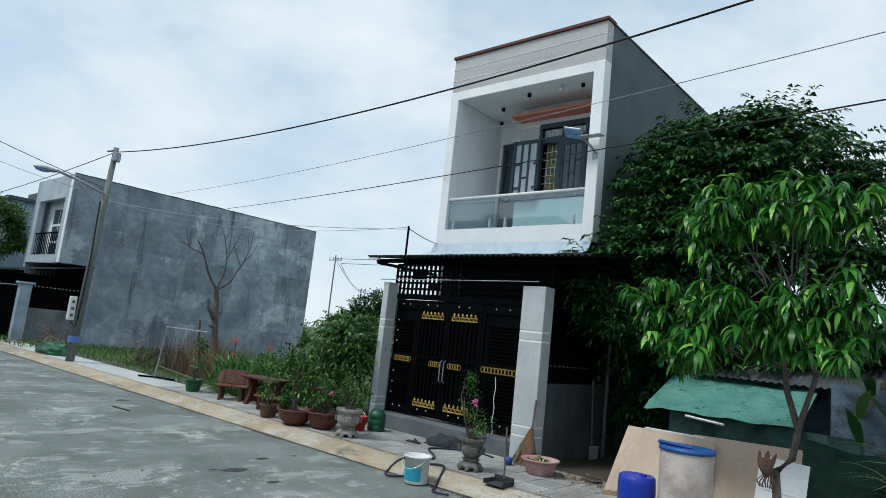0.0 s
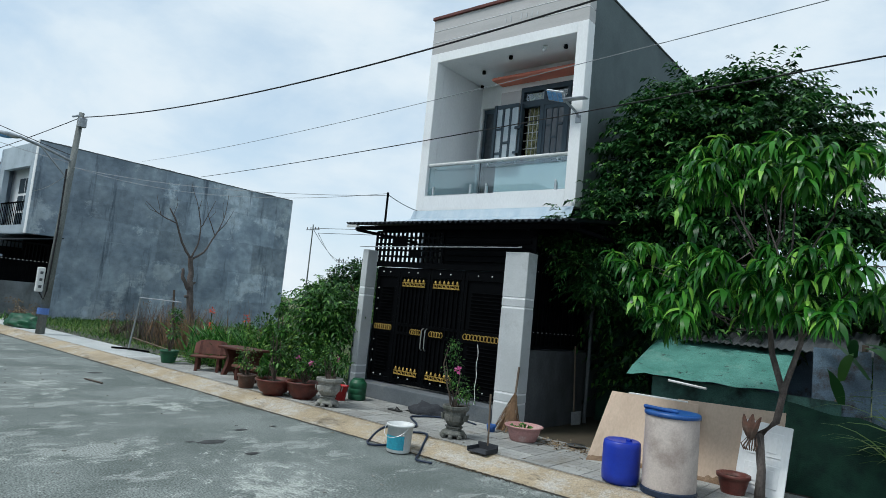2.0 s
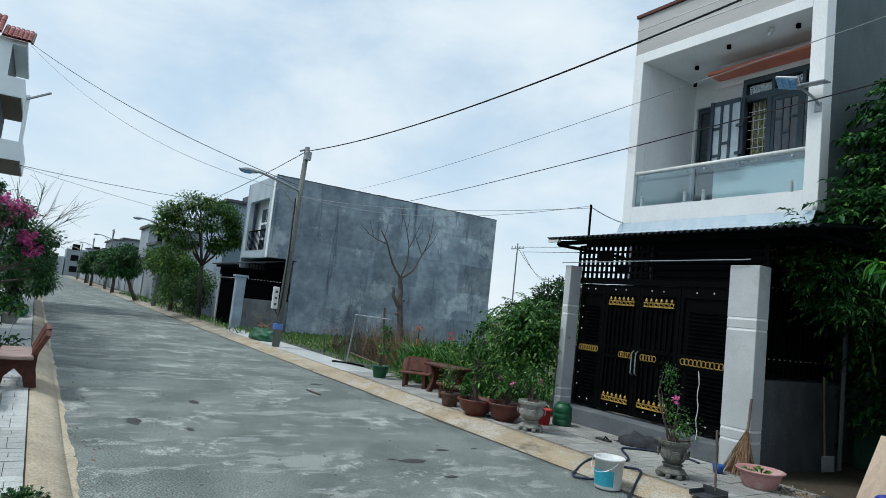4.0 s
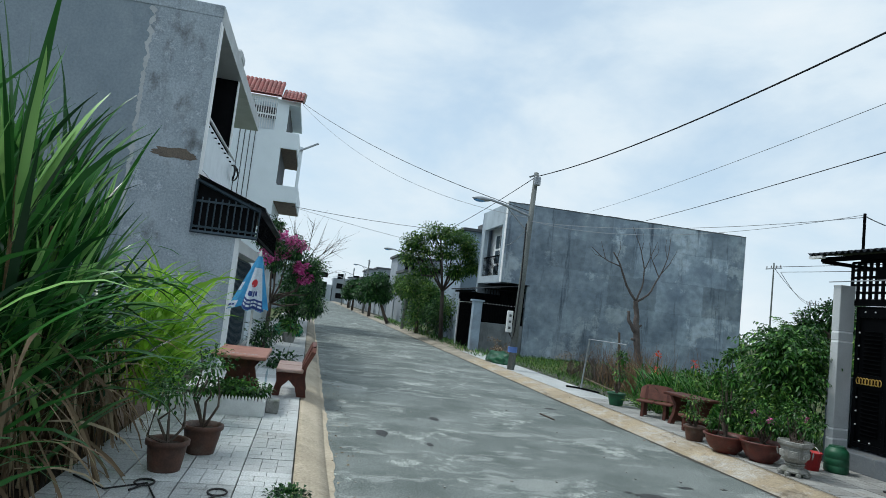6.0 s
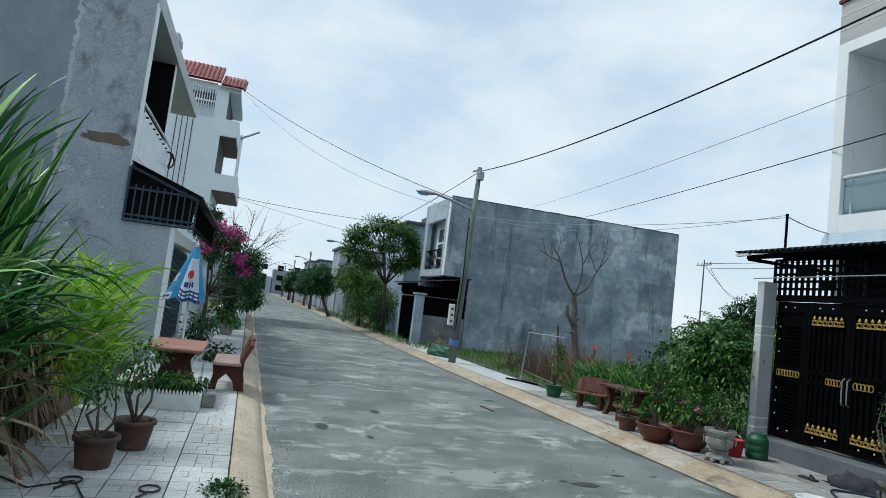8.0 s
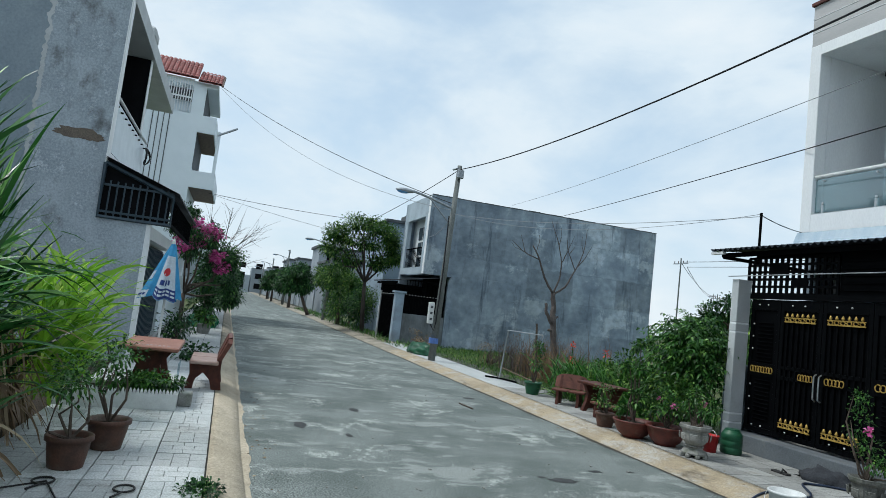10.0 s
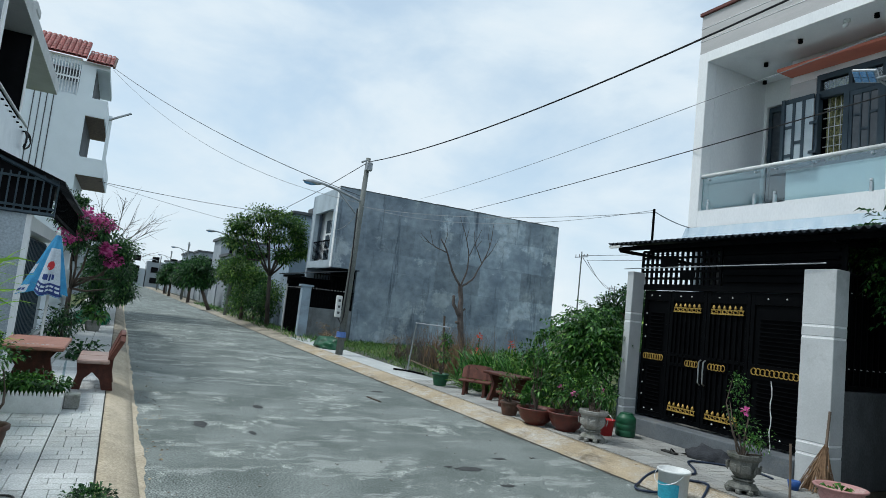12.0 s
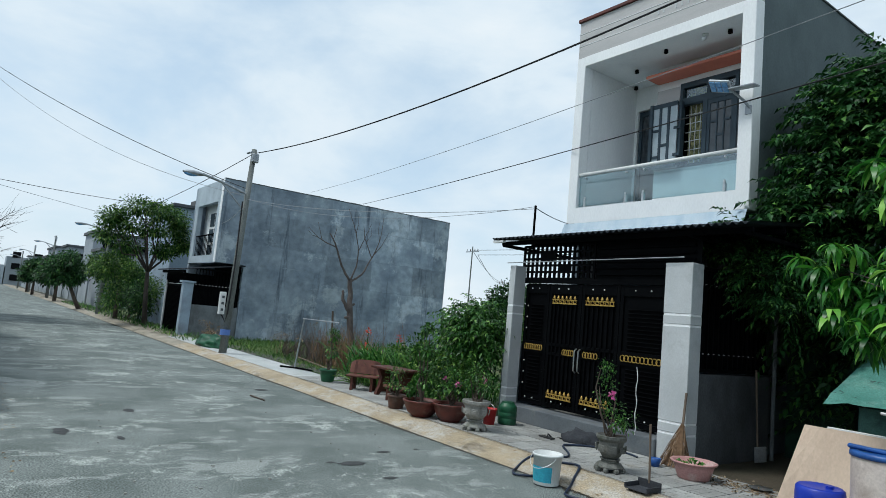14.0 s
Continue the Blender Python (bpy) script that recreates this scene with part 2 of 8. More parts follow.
M["darkpane"] = mat("dark_window_pane", (0.03, 0.04, 0.05), (0.05, 0.062, 0.075), 9, 0.12, 0.0, grain=0.1, spec=0.6)
# Opaque pale colour painting the bright sky on a clear pane.
M["sky_glass"] = mat("sky_reflecting_glass", (0.60, 0.68, 0.73), (0.52, 0.60, 0.65), 3, 0.35, 0.0, grain=0.06, spec=0.4)
M["curtain"] = mat("patterned_curtain", (0.62, 0.60, 0.30), (0.20, 0.22, 0.13), 16, 0.9, 0.2, stretch=(1.4, 1, 0.8), spread=(0.42, 0.58))
# Near-black colour that paints the darkness of unlit interiors.
M["inside"] = mat("unlit_room_black", (0.006, 0.007, 0.008), (0.01, 0.01, 0.012), 3, 0.9, 0, spec=0.1)
M["roofdark"] = mat("dark_roof_sheet", (0.012, 0.016, 0.022), (0.022, 0.027, 0.034), 4, 0.55, 0.05, metal=0.1, spec=0.25)
M["flash"] = mat("blue_grey_flashing", (0.33, 0.43, 0.52), (0.44, 0.52, 0.58), 3, 0.55, 0.3, metal=0.15, grain=0.1, stretch=(2, 1, 0.5))
M["granite"] = mat("red_brown_terrazzo", (0.11, 0.036, 0.025), (0.065, 0.024, 0.018), 14, 0.6, 0.08, fine=160, grain=0.45, spec=0.25)
M["granite_top"] = mat("worn_terrazzo_top", (0.16, 0.057, 0.04), (0.10, 0.038, 0.028), 9, 0.55, 0.05, fine=160, grain=0.35, spec=0.3)
M["granite_worn"] = mat("sun_bleached_terrazzo", (0.40, 0.19, 0.135), (0.29, 0.125, 0.09), 9, 0.45, 0.05, fine=160, grain=0.35)
# Worn seat top, paled further to paint the sky it reflects.
M["seat_worn"] = mat("worn_sky_pale_terrazzo_seat", (0.46, 0.33, 0.29), (0.36, 0.24, 0.20), 7, 0.3, 0.04, fine=160, grain=0.25, spec=0.5)
M["net_bright"] = mat("bright_green_net", (0.015, 0.26, 0.12), (0.01, 0.16, 0.08), 9, 0.7, 0.3)
M["terra"] = mat("terracotta", (0.15, 0.036, 0.026), (0.085, 0.024, 0.02), 6, 0.5, 0.12, stain=(0.15, 0.09, 0.07), stain_scale=5, stain_span=(0.56, 0.72))
M["clay_dark"] = mat("dark_clay", (0.12, 0.055, 0.036), (0.07, 0.036, 0.026), 6, 0.6, 0.12, stain=(0.13, 0.10, 0.08), stain_scale=4)
M["stone"] = mat("cast_stone", (0.36, 0.36, 0.34), (0.25, 0.25, 0.235), 7, 0.9, 0.25, grain=0.3, stain=(0.15, 0.16, 0.13), stain_scale=4, stain_span=(0.5, 0.7))
M["stone_dark"] = mat("dark_weathered_stone", (0.20, 0.205, 0.19), (0.115, 0.12, 0.11), 6, 0.9, 0.3, grain=0.35, stain=(0.06, 0.07, 0.05), stain_scale=4, stain_span=(0.5, 0.68))
M["potsoil"] = mat("potting_soil", (0.05, 0.035, 0.025), (0.03, 0.022, 0.016), 12, 0.95, 0.6)
M["blue"] = mat("blue_plastic", (0.015, 0.045, 0.42), (0.01, 0.03, 0.33), 4, 0.35, 0.03, grain=0.1)
M["lidblue"] = mat("faded_blue_plastic", (0.025, 0.11, 0.36), (0.015, 0.07, 0.26), 5, 0.4, 0.05)
M["cream"] = mat("dirty_cream_plastic", (0.58, 0.51, 0.47), (0.47, 0.40, 0.38), 2.2, 0.5, 0.05, grain=0.15, stain=(0.30, 0.24, 0.215), stain_scale=3.2, stain_span=(0.5, 0.74), streak=(0.40, 0.33, 0.31), streak_scale=4.0, streak_span=(0.55, 0.7))
M["pink"] = mat("pink_plastic", (0.50, 0.27, 0.26), (0.40, 0.20, 0.195), 5, 0.5, 0.05, stain=(0.55, 0.42, 0.40), stain_scale=5, stain_span=(0.5, 0.7))
M["green_pl"] = mat("green_plastic", (0.012, 0.10, 0.045), (0.008, 0.06, 0.03), 5, 0.45, 0.1)
M["red_pl"] = mat("red_plastic", (0.5, 0.03, 0.03), (0.4, 0.025, 0.03), 5, 0.4, 0.04)
M["white_pl"] = mat("white_plastic", (0.72, 0.74, 0.74), (0.62, 0.64, 0.64), 6, 0.45, 0.03, grain=0.1)
M["cyan"] = mat("cyan_label", (0.05, 0.42, 0.55), (0.04, 0.33, 0.46), 8, 0.5, 0)
M["hose"] = mat("dark_blue_hose", (0.02, 0.035, 0.07), (0.015, 0.025, 0.05), 8, 0.45, 0.02)
M["straw"] = mat("broom_straw", (0.30, 0.19, 0.11), (0.19, 0.115, 0.07), 30, 0.9, 0.3)
M["wood"] = mat("grey_wood", (0.20, 0.15, 0.11), (0.12, 0.09, 0.07), 8, 0.85, 0.3, stretch=(1, 1, 0.2))
M["bark"] = mat("bark", (0.13, 0.10, 0.08), (0.07, 0.055, 0.045), 9, 0.95, 0.8, fine=50, stretch=(1, 1, 0.4))
M["bark_pale"] = mat("pale_bark", (0.085, 0.07, 0.06), (0.045, 0.038, 0.034), 9, 0.95, 0.6, stretch=(1, 1, 0.4))
M["bark_grey"] = mat("grey_brown_bark", (0.155, 0.132, 0.122), (0.09, 0.075, 0.07), 9, 0.95, 0.6, stretch=(1, 1, 0.5), grain=0.35)
M["polecon"] = mat("concrete_pole", (0.215, 0.235, 0.23), (0.135, 0.15, 0.145), 3, 0.9, 0.2, grain=0.35, stretch=(1, 1, 0.3))
M["ply"] = mat("weathered_plywood", (0.60, 0.47, 0.365), (0.51, 0.39, 0.30), 1.3, 0.8, 0.015, fine=40, grain=0.1, stretch=(1, 1, 0.5), stain=(0.26, 0.165, 0.11), stain_scale=1.2, stain_span=(0.58, 0.78), rugged=0.7)
M["tarp"] = mat("green_tarpaulin", (0.13, 0.35, 0.30), (0.07, 0.24, 0.20), 3, 0.6, 0.6, grain=0.35, stain=(0.012, 0.04, 0.035), stain_scale=7, stain_span=(0.575, 0.63), rugged=0.8, streak=(0.21, 0.39, 0.34), streak_scale=2.0, streak_span=(0.55, 0.7), streak_stretch=(1, 1, 1))
M["tarp_dark"] = mat("dark_green_sheet", (0.014, 0.085, 0.062), (0.010, 0.052, 0.042), 3, 0.65, 0.4, grain=0.3)
M["sheet_mid"] = mat("dull_green_sheet", (0.085, 0.21, 0.18), (0.05, 0.14, 0.12), 2.5, 0.7, 0.4, grain=0.3, stain=(0.015, 0.03, 0.03), stain_scale=3)
M["net"] = mat("green_net", (0.005, 0.03, 0.021), (0.013, 0.062, 0.038), 6, 0.85, 0.7, fine=90)
M["bluesheet"] = mat("rusty_blue_sheet", (0.19, 0.28, 0.38), (0.11, 0.16, 0.22), 2.5, 0.55, 0.1, metal=0.2, stain=(0.075, 0.06, 0.055), stain_scale=2.2, stain_span=(0.5, 0.62), rugged=0.75)
M["rooftile"] = mat("red_roof_tile", (0.36, 0.095, 0.085), (0.25, 0.068, 0.062), 6, 0.6, 0.15, rand=0.3)
M["housewhite"] = mat("bright_white_wall", (0.76, 0.83, 0.88), (0.70, 0.77, 0.82), 0.8, 0.75, 0.03, grain=0.05)
# Stained blue-white front paint, its shade put into the darker tone.
M["bluewhite"] = mat("shaded_blue_white_paint", (0.44, 0.52, 0.58), (0.36, 0.43, 0.49), 1.2, 0.8, 0.05, grain=0.1, stain=(0.26, 0.31, 0.36), stain_scale=1.2, stain_span=(0.56, 0.75))
M["bluepaint"] = mat("pale_blue_wall", (0.35, 0.45, 0.55), (0.28, 0.36, 0.45), 1.0, 0.8, 0.08, stain=(0.22, 0.26, 0.3), stain_scale=1)
M["umb_blue"] = mat("blue_umbrella_cloth", (0.06, 0.34, 0.62), (0.04, 0.26, 0.52), 6, 0.7, 0.15)
M["umb_white"] = mat("white_umbrella_cloth", (0.62, 0.70, 0.78), (0.50, 0.58, 0.66), 6, 0.7, 0.15)
M["umb_navy"] = mat("navy_print", (0.02, 0.05, 0.22), (0.015, 0.04, 0.18), 6, 0.7, 0.1)
M["umb_red"] = mat("red_print", (0.55, 0.03, 0.04), (0.5, 0.03, 0.04), 6, 0.7, 0.05)
M["rubber"] = mat("black_rubber", (0.012, 0.012, 0.013), (0.02, 0.02, 0.02), 6, 0.6, 0.1)
M["cable"] = mat("black_cable", (0.01, 0.01, 0.012), (0.014, 0.014, 0.016), 5, 0.6, 0)
M["cable_pale"] = mat("grey_cable", (0.32, 0.34, 0.36), (0.28, 0.30, 0.32), 5, 0.6, 0)
M["rag"] = mat("grey_rag", (0.05, 0.055, 0.065), (0.03, 0.033, 0.04), 8, 0.95, 0.6)
M["light_blue_pl"] = mat("light_blue_tape", (0.12, 0.22, 0.55), (0.1, 0.2, 0.5), 5, 0.5, 0)
M["fargrey"] = mat("far_wall", (0.42, 0.47, 0.52), (0.34, 0.39, 0.44), 0.3, 0.9, 0, rand=0.25)
M["leaf_dark"] = leaf_mat("dark_tree_leaves", (0.004, 0.022, 0.008), (0.030, 0.108, 0.030), (0.12, 0.27, 0.06), 0.45, 0.22)
M["leaf_mango"] = leaf_mat("mango_leaves", (0.005, 0.055, 0.010), (0.058, 0.25, 0.026), (0.28, 0.56, 0.09), 0.34, 0.28)
M["leaf_shade"] = leaf_mat("shade_tree_leaves", (0.004, 0.024, 0.008), (0.028, 0.108, 0.026), (0.13, 0.30, 0.06), 0.42, 0.22)
# Grimy low wall, with the tree's shade also put into the colour.
M["grime"] = mat("grimy_shaded_cement", (0.10, 0.11, 0.12), (0.05, 0.055, 0.06), 2.0, 0.92, 0.2, grain=0.3, stretch=(1, 1, 0.5))
M["oldsheet"] = mat("dull_grey_sheet", (0.13, 0.145, 0.155), (0.075, 0.083, 0.09), 2.5, 0.6, 0.1, metal=0.2, grain=0.3)
M["grime_pale"] = mat("stained_low_wall_cement", (0.22, 0.245, 0.265), (0.13, 0.145, 0.155), 1.6, 0.92, 0.15, grain=0.3, streak=(0.07, 0.075, 0.075), streak_scale=2.0, streak_span=(0.5, 0.7), streak_stretch=(1, 1, 0.4))
M["foot_stain"] = mat("brown_rising_damp", (0.20, 0.12, 0.07), (0.33, 0.23, 0.155), 7.0, 0.9, 0.1, grain=0.3)
M["leaf_mid"] = leaf_mat("garden_leaves", (0.006, 0.030, 0.007), (0.05, 0.165, 0.026), (0.19, 0.37, 0.075), 0.4, 0.25)
M["leaf_street"] = leaf_mat("street_tree_leaves", (0.010, 0.045, 0.010), (0.07, 0.175, 0.03), (0.26, 0.40, 0.08), 0.45, 0.3)
M["leaf_strap"] = leaf_mat("strap_leaves", (0.012, 0.07, 0.012), (0.075, 0.25, 0.04), (0.30, 0.50, 0.14), 0.3, 0.3)
M["leaf_yellow"] = leaf_mat("yellow_green_leaves", (0.11, 0.29, 0.02), (0.32, 0.56, 0.06), (0.52, 0.66, 0.17), trans=0.5)
M["grass_pale"] = leaf_mat("pale_grass_blades", (0.08, 0.17, 0.04), (0.22, 0.34, 0.10), (0.42, 0.48, 0.22), 0.5, 0.3)
M["cane"] = leaf_mat("cane_blades", (0.003, 0.028, 0.008), (0.052, 0.205, 0.038), (0.30, 0.54, 0.16), 0.28, 0.16)
M["straw_dry"] = leaf_mat("dry_blades", (0.10, 0.065, 0.038), (0.26, 0.19, 0.115), (0.44, 0.36, 0.24), 0.8, 0.12)
M["litter"] = leaf_mat("dark_litter", (0.03, 0.024, 0.018), (0.09, 0.07, 0.045), (0.25, 0.19, 0.12), 0.8, 0.05)
M["flower"] = leaf_mat("magenta_flowers", (0.50, 0.05, 0.24), (0.72, 0.16, 0.44), (0.8, 0.3, 0.55), 0.6, 0.35)
M["flower_red"] = leaf_mat("red_flowers", (0.5, 0.03, 0.02), (0.6, 0.1, 0.05), None, 0.6, 0.3)
M["glass"] = glass_mat("clear_glass", (0.75, 0.85, 0.88), 0.03, 0.9)
M["rail_glass"] = glass_mat("balustrade_glass", (0.62, 0.76, 0.79), 0.05, 0.84)
# Flood lamp lens's blue reflection put into the colour; street lamps share it.
M["lampglass"] = mat("blue_reflecting_lamp_cover", (0.10, 0.30, 0.62), (0.2, 0.42, 0.7), 25, 0.2, 0)


# ---- mesh helpers ----
def box(bm, x0, x1, y0, y1, z0, z1, bev=0.0, seg=1):
    r = bmesh.ops.create_cube(bm, size=1.0, matrix=Matrix.Translation(((x0 + x1) / 2, (y0 + y1) / 2, (z0 + z1) / 2)) @ Matrix.Diagonal((x1 - x0, y1 - y0, z1 - z0, 1)))
    if bev:
        edges = list({e for v in r["verts"] for e in v.link_edges})
        bmesh.ops.bevel(bm, geom=edges, offset=bev, segments=seg, affect="EDGES", profile=0.5)
    return bm


def tube(bm, pts, radii, n=8, cap=True):
    """A tube through points with a radius at each."""
    pts = [Vector(p) for p in pts]
    if isinstance(radii, (int, float)):
        radii = [radii] * len(pts)
    rings, ref = [], Vector((0.31, 0.17, 0.93))
    for i, p in enumerate(pts):
        d = (pts[min(i + 1, len(pts) - 1)] - pts[max(i - 1, 0)]).normalized()
        if abs(d.dot(ref)) > 0.96:
            ref = Vector((0.9, 0.3, 0.1))
        a = d.cross(ref).normalized()
        b = d.cross(a)
        rings.append([bm.verts.new(p + radii[i] * (math.cos(2 * math.pi * k / n) * a + math.sin(2 * math.pi * k / n) * b)) for k in range(n)])
    for r0, r1 in zip(rings, rings[1:]):
        for k in range(n):
            bm.faces.new((r0[k], r0[(k + 1) % n], r1[(k + 1) % n], r1[k]))
    if cap:
        bm.faces.new(rings[0][::-1])
        bm.faces.new(rings[-1])
    return bm


def lathe(bm, profile, n=24, at=(0, 0, 0), facets=False):
    """A turned shape from (radius, height) pairs."""
    rings = []
    for r, z in profile:
        if r < 1e-4:
            rings.append([bm.verts.new((at[0], at[1], at[2] + z))])
        else:
            rings.append([bm.verts.new((at[0] + r * math.cos(2 * math.pi * (k + 0.5) / n), at[1] + r * math.sin(2 * math.pi * (k + 0.5) / n), at[2] + z)) for k in range(n)])
    for r0, r1 in zip(rings, rings[1:]):
        for k in range(n):
            a, b, c, d = r0[k % len(r0)], r0[(k + 1) % len(r0)], r1[(k + 1) % len(r1)], r1[k % len(r1)]
            some = list(dict.fromkeys((a, b, c, d)))
            if len(some) > 2:
                bm.faces.new(some)
    return bm


def done(name, bm, material, smooth=False):
    bmesh.ops.recalc_face_normals(bm, faces=bm.faces)
    me = bpy.data.meshes.new(name)
    bm.to_mesh(me)
    bm.free()
    me.materials.append(material)
    if smooth:
        me.shade_smooth()
    return me


def raw(name, verts, faces, material, smooth=False):
    me = bpy.data.meshes.new(name)
    me.from_pydata([tuple(v) for v in verts], [], faces)
    me.materials.append(material)
    if smooth:
        me.shade_smooth()
    return me


def thing(name, at, label, category, group="", kind=""):
    ob = new(name)
    ob.location = at
    ob.empty_display_size = 0.1
    return tagged(ob, label, category, group, kind)


def base_of(ob):
    p = Vector(ob.location)
    while ob.parent:
        ob = ob.parent
        p = p + Vector(ob.location)
    return p


def part(name, shape, material, parent, label="", smooth=False, kind=""):
    """Links a bmesh or mesh, given in world places, as one part of a thing (or of a part)."""
    me = done(name, shape, material, smooth) if isinstance(shape, bmesh.types.BMesh) else shape
    ob = new(name, me)
    me.transform(Matrix.Translation(-base_of(parent)))
    ob.parent = parent
    return tagged(ob, label, kind=kind)


def single(name, shape, material, label, category, group="", kind="", smooth=False):
    me = done(name, shape, material, smooth) if isinstance(shape, bmesh.types.BMesh) else shape
    co = np.empty(len(me.vertices) * 3)
    me.vertices.foreach_get("co", co)
    co = co.reshape(-1, 3)
    mid = (co.min(0) + co.max(0)) / 2
    o = Vector((mid[0], mid[1], co[:, 2].min()))
    me.transform(Matrix.Translation(-o))
    ob = new(name, me)
    ob.location = o
    return tagged(ob, label, category, group, kind)


def slab(name, bounds, material, label, category, bev=0.0):
    """A plain piece of the setting, from x0, x1, y0, y1, z0, z1."""
    return single(name, box(bmesh.new(), *bounds, bev), material, label, category, kind="structure")


def B(*bounds, bev=0.0):
    return box(bmesh.new(), *bounds, bev)


# ---- foliage helpers ----
def unit(v):
    return v / np.maximum(np.linalg.norm(v, axis=-1, keepdims=True), 1e-9)


def leaves(name, base, way, length, width, material, rng, droop=0.35):
    """Folded, drooping leaves as one mesh: base points, directions, sizes."""
    n = len(base)
    way = unit(way)
    length, width = np.broadcast_to(length, n)[:, None], np.broadcast_to(width, n)[:, None]
    side = unit(np.cross(way, np.array([0, 0, 1.0]) + rng.normal(0, 0.35, (n, 3))))
    up = np.cross(side, way)
    fall = np.array([0, 0, -1.0])
    mid = base + way * length * 0.5
    tip = base + way * length * 0.92 + fall * length * droop
    l = mid + side * width * 0.5 + up * width * 0.18
    r = mid - side * width * 0.5 + up * width * 0.18
    v = np.stack([base, l, mid + fall * length * 0.02, r, tip], 1).reshape(-1, 3)
    k = np.arange(n)[:, None] * 5
    f = np.concatenate([k + [0, 1, 2], k + [0, 2, 3], k + [1, 4, 2], k + [2, 4, 3]], 0)
    me = bpy.data.meshes.new(name)
    me.vertices.add(len(v))
    me.vertices.foreach_set("co", v.ravel())
    me.loops.add(len(f) * 3)
    me.loops.foreach_set("vertex_index", f.ravel().astype(np.int32))
    me.polygons.add(len(f))
    me.polygons.foreach_set("loop_start", np.arange(0, len(f) * 3, 3, dtype=np.int32))
    me.update(calc_edges=True)
    me.materials.append(material)
    return me


def blades(name, base, way, length, width, material, rng, bend=1.0, seg=6):
    """Long arching blades, each a tapering strip that rises along its way and falls over."""
    n = len(base)
    way = unit(way)
    length, width = np.broadcast_to(length, n)[:, None], np.broadcast_to(width, n)[:, None]
    bend = np.broadcast_to(bend, n)[:, None]
    flat = way * [1, 1, 0] + rng.normal(0, 0.05, (n, 3)) * [1, 1, 0]
    side = unit(np.cross(flat, [0, 0, 1.0]) + rng.normal(0, 0.25, (n, 3)))
    rows, at, d = [], base.copy(), way.copy()
    for s in range(seg + 1):
        u = s / seg
        w = width * 0.5 * min(1.0, (1 - u) * 1.9 + 0.04) * (0.55 + 0.45 * min(1, u * 4))
        rows += [at + side * w, at - side * w]
        d = unit(d + np.array([0, 0, -1.0]) * bend * (0.10 + 0.55 * u) * 1.6 / seg * 2)
        at = at + d * length / seg
    v = np.stack(rows, 1).reshape(-1, 3)
    k = np.arange(n)[:, None] * (2 * (seg + 1))
    f = np.concatenate([k + [2 * s, 2 * s + 1, 2 * s + 3, 2 * s + 2] for s in range(seg)], 0)
    me = bpy.data.meshes.new(name)
    me.vertices.add(len(v))
    me.vertices.foreach_set("co", v.ravel())
    me.loops.add(len(f) * 4)
    me.loops.foreach_set("vertex_index", f.ravel().astype(np.int32))
    me.polygons.add(len(f))
    me.polygons.foreach_set("loop_start", np.arange(0, len(f) * 4, 4, dtype=np.int32))
    me.update(calc_edges=True)
    me.materials.append(material)
    return me


def ball(rng, n, mid, size, shell=0.55):
    """Points in an ellipsoid, denser towards its skin."""
    d = unit(rng.normal(0, 1, (n, 3)))
    return np.array(mid) + d * (shell + (1 - shell) * rng.random((n, 1))) * np.array(size), d


def crown_points(rng, clumps, per, spread, flat=0.7):
    """Leaf bases and ways for clumps (x, y, z, rx, ry, rz) with sub-clumps inside each, so that the outline stays uneven."""
    P, D = [], []
    for x, y, z, rx, ry, rz in clumps:
        c, d = ball(rng, max(6, int(per / 22)), (x, y, z), (rx, ry, rz), 0.35)
        for ci, di in zip(c, d):
            p, e = ball(rng, 22, ci, (spread, spread, spread * flat), 0.2)
            P.append(p)
            D.append(e + di * 0.8 + [0, 0, 0.1])
    return np.concatenate(P), np.concatenate(D)


def limbs(bm, root, tips, r0, r1, rng, n=7, kink=0.12):
    for t in tips:
        a, b = Vector(root), Vector(t)
        m1 = a.lerp(b, 0.35) + Vector(rng.normal(0, kink, 3))
        m2 = a.lerp(b, 0.7) + Vector(rng.normal(0, kink, 3))
        tube(bm, [a, m1, m2, b], [r0, r0 * 0.75 + r1 * 0.25, r0 * 0.4 + r1 * 0.6, r1], n)


def bush(name, at, clumps, count, size, material, label, category, rng, stems=5, spread=0.18, droop=0.3, group="", bark="bark"):
    """A shrub: stems from its foot and a leafy crown."""
    t = thing(name, at, label, category, group)
    bm = bmesh.new()
    tips = [clumps[i % len(clumps)][:3] for i in range(stems)]
    limbs(bm, at, [tuple(np.array(p) + rng.normal(0, 0.08, 3)) for p in tips], 0.022, 0.006, rng, 6, 0.05)
    part("stem", bm, M[bark], t)
    p, d = crown_points(rng, clumps, count / len(clumps), spread)
    part("foliage", leaves("foliage", p, d, rng.uniform(0.7, 1.2, len(p)) * size, rng.uniform(0.7, 1.2, len(p)) * size * 0.45, M[material], rng, droop), M[material], t)
    return t

# ---- ground, road, pavements ----
rng = np.random.default_rng(7)
slab("ground", (-700, 700, -700, 700, -0.6, -0.06), M["turf"], "flat grassy ground reaching the horizon", "ground")
slab("road", (-170, 40, 0.45, 5.56, -0.3, 0.0), M["asphalt"], "worn grey asphalt road with pale dusty patches", "road")


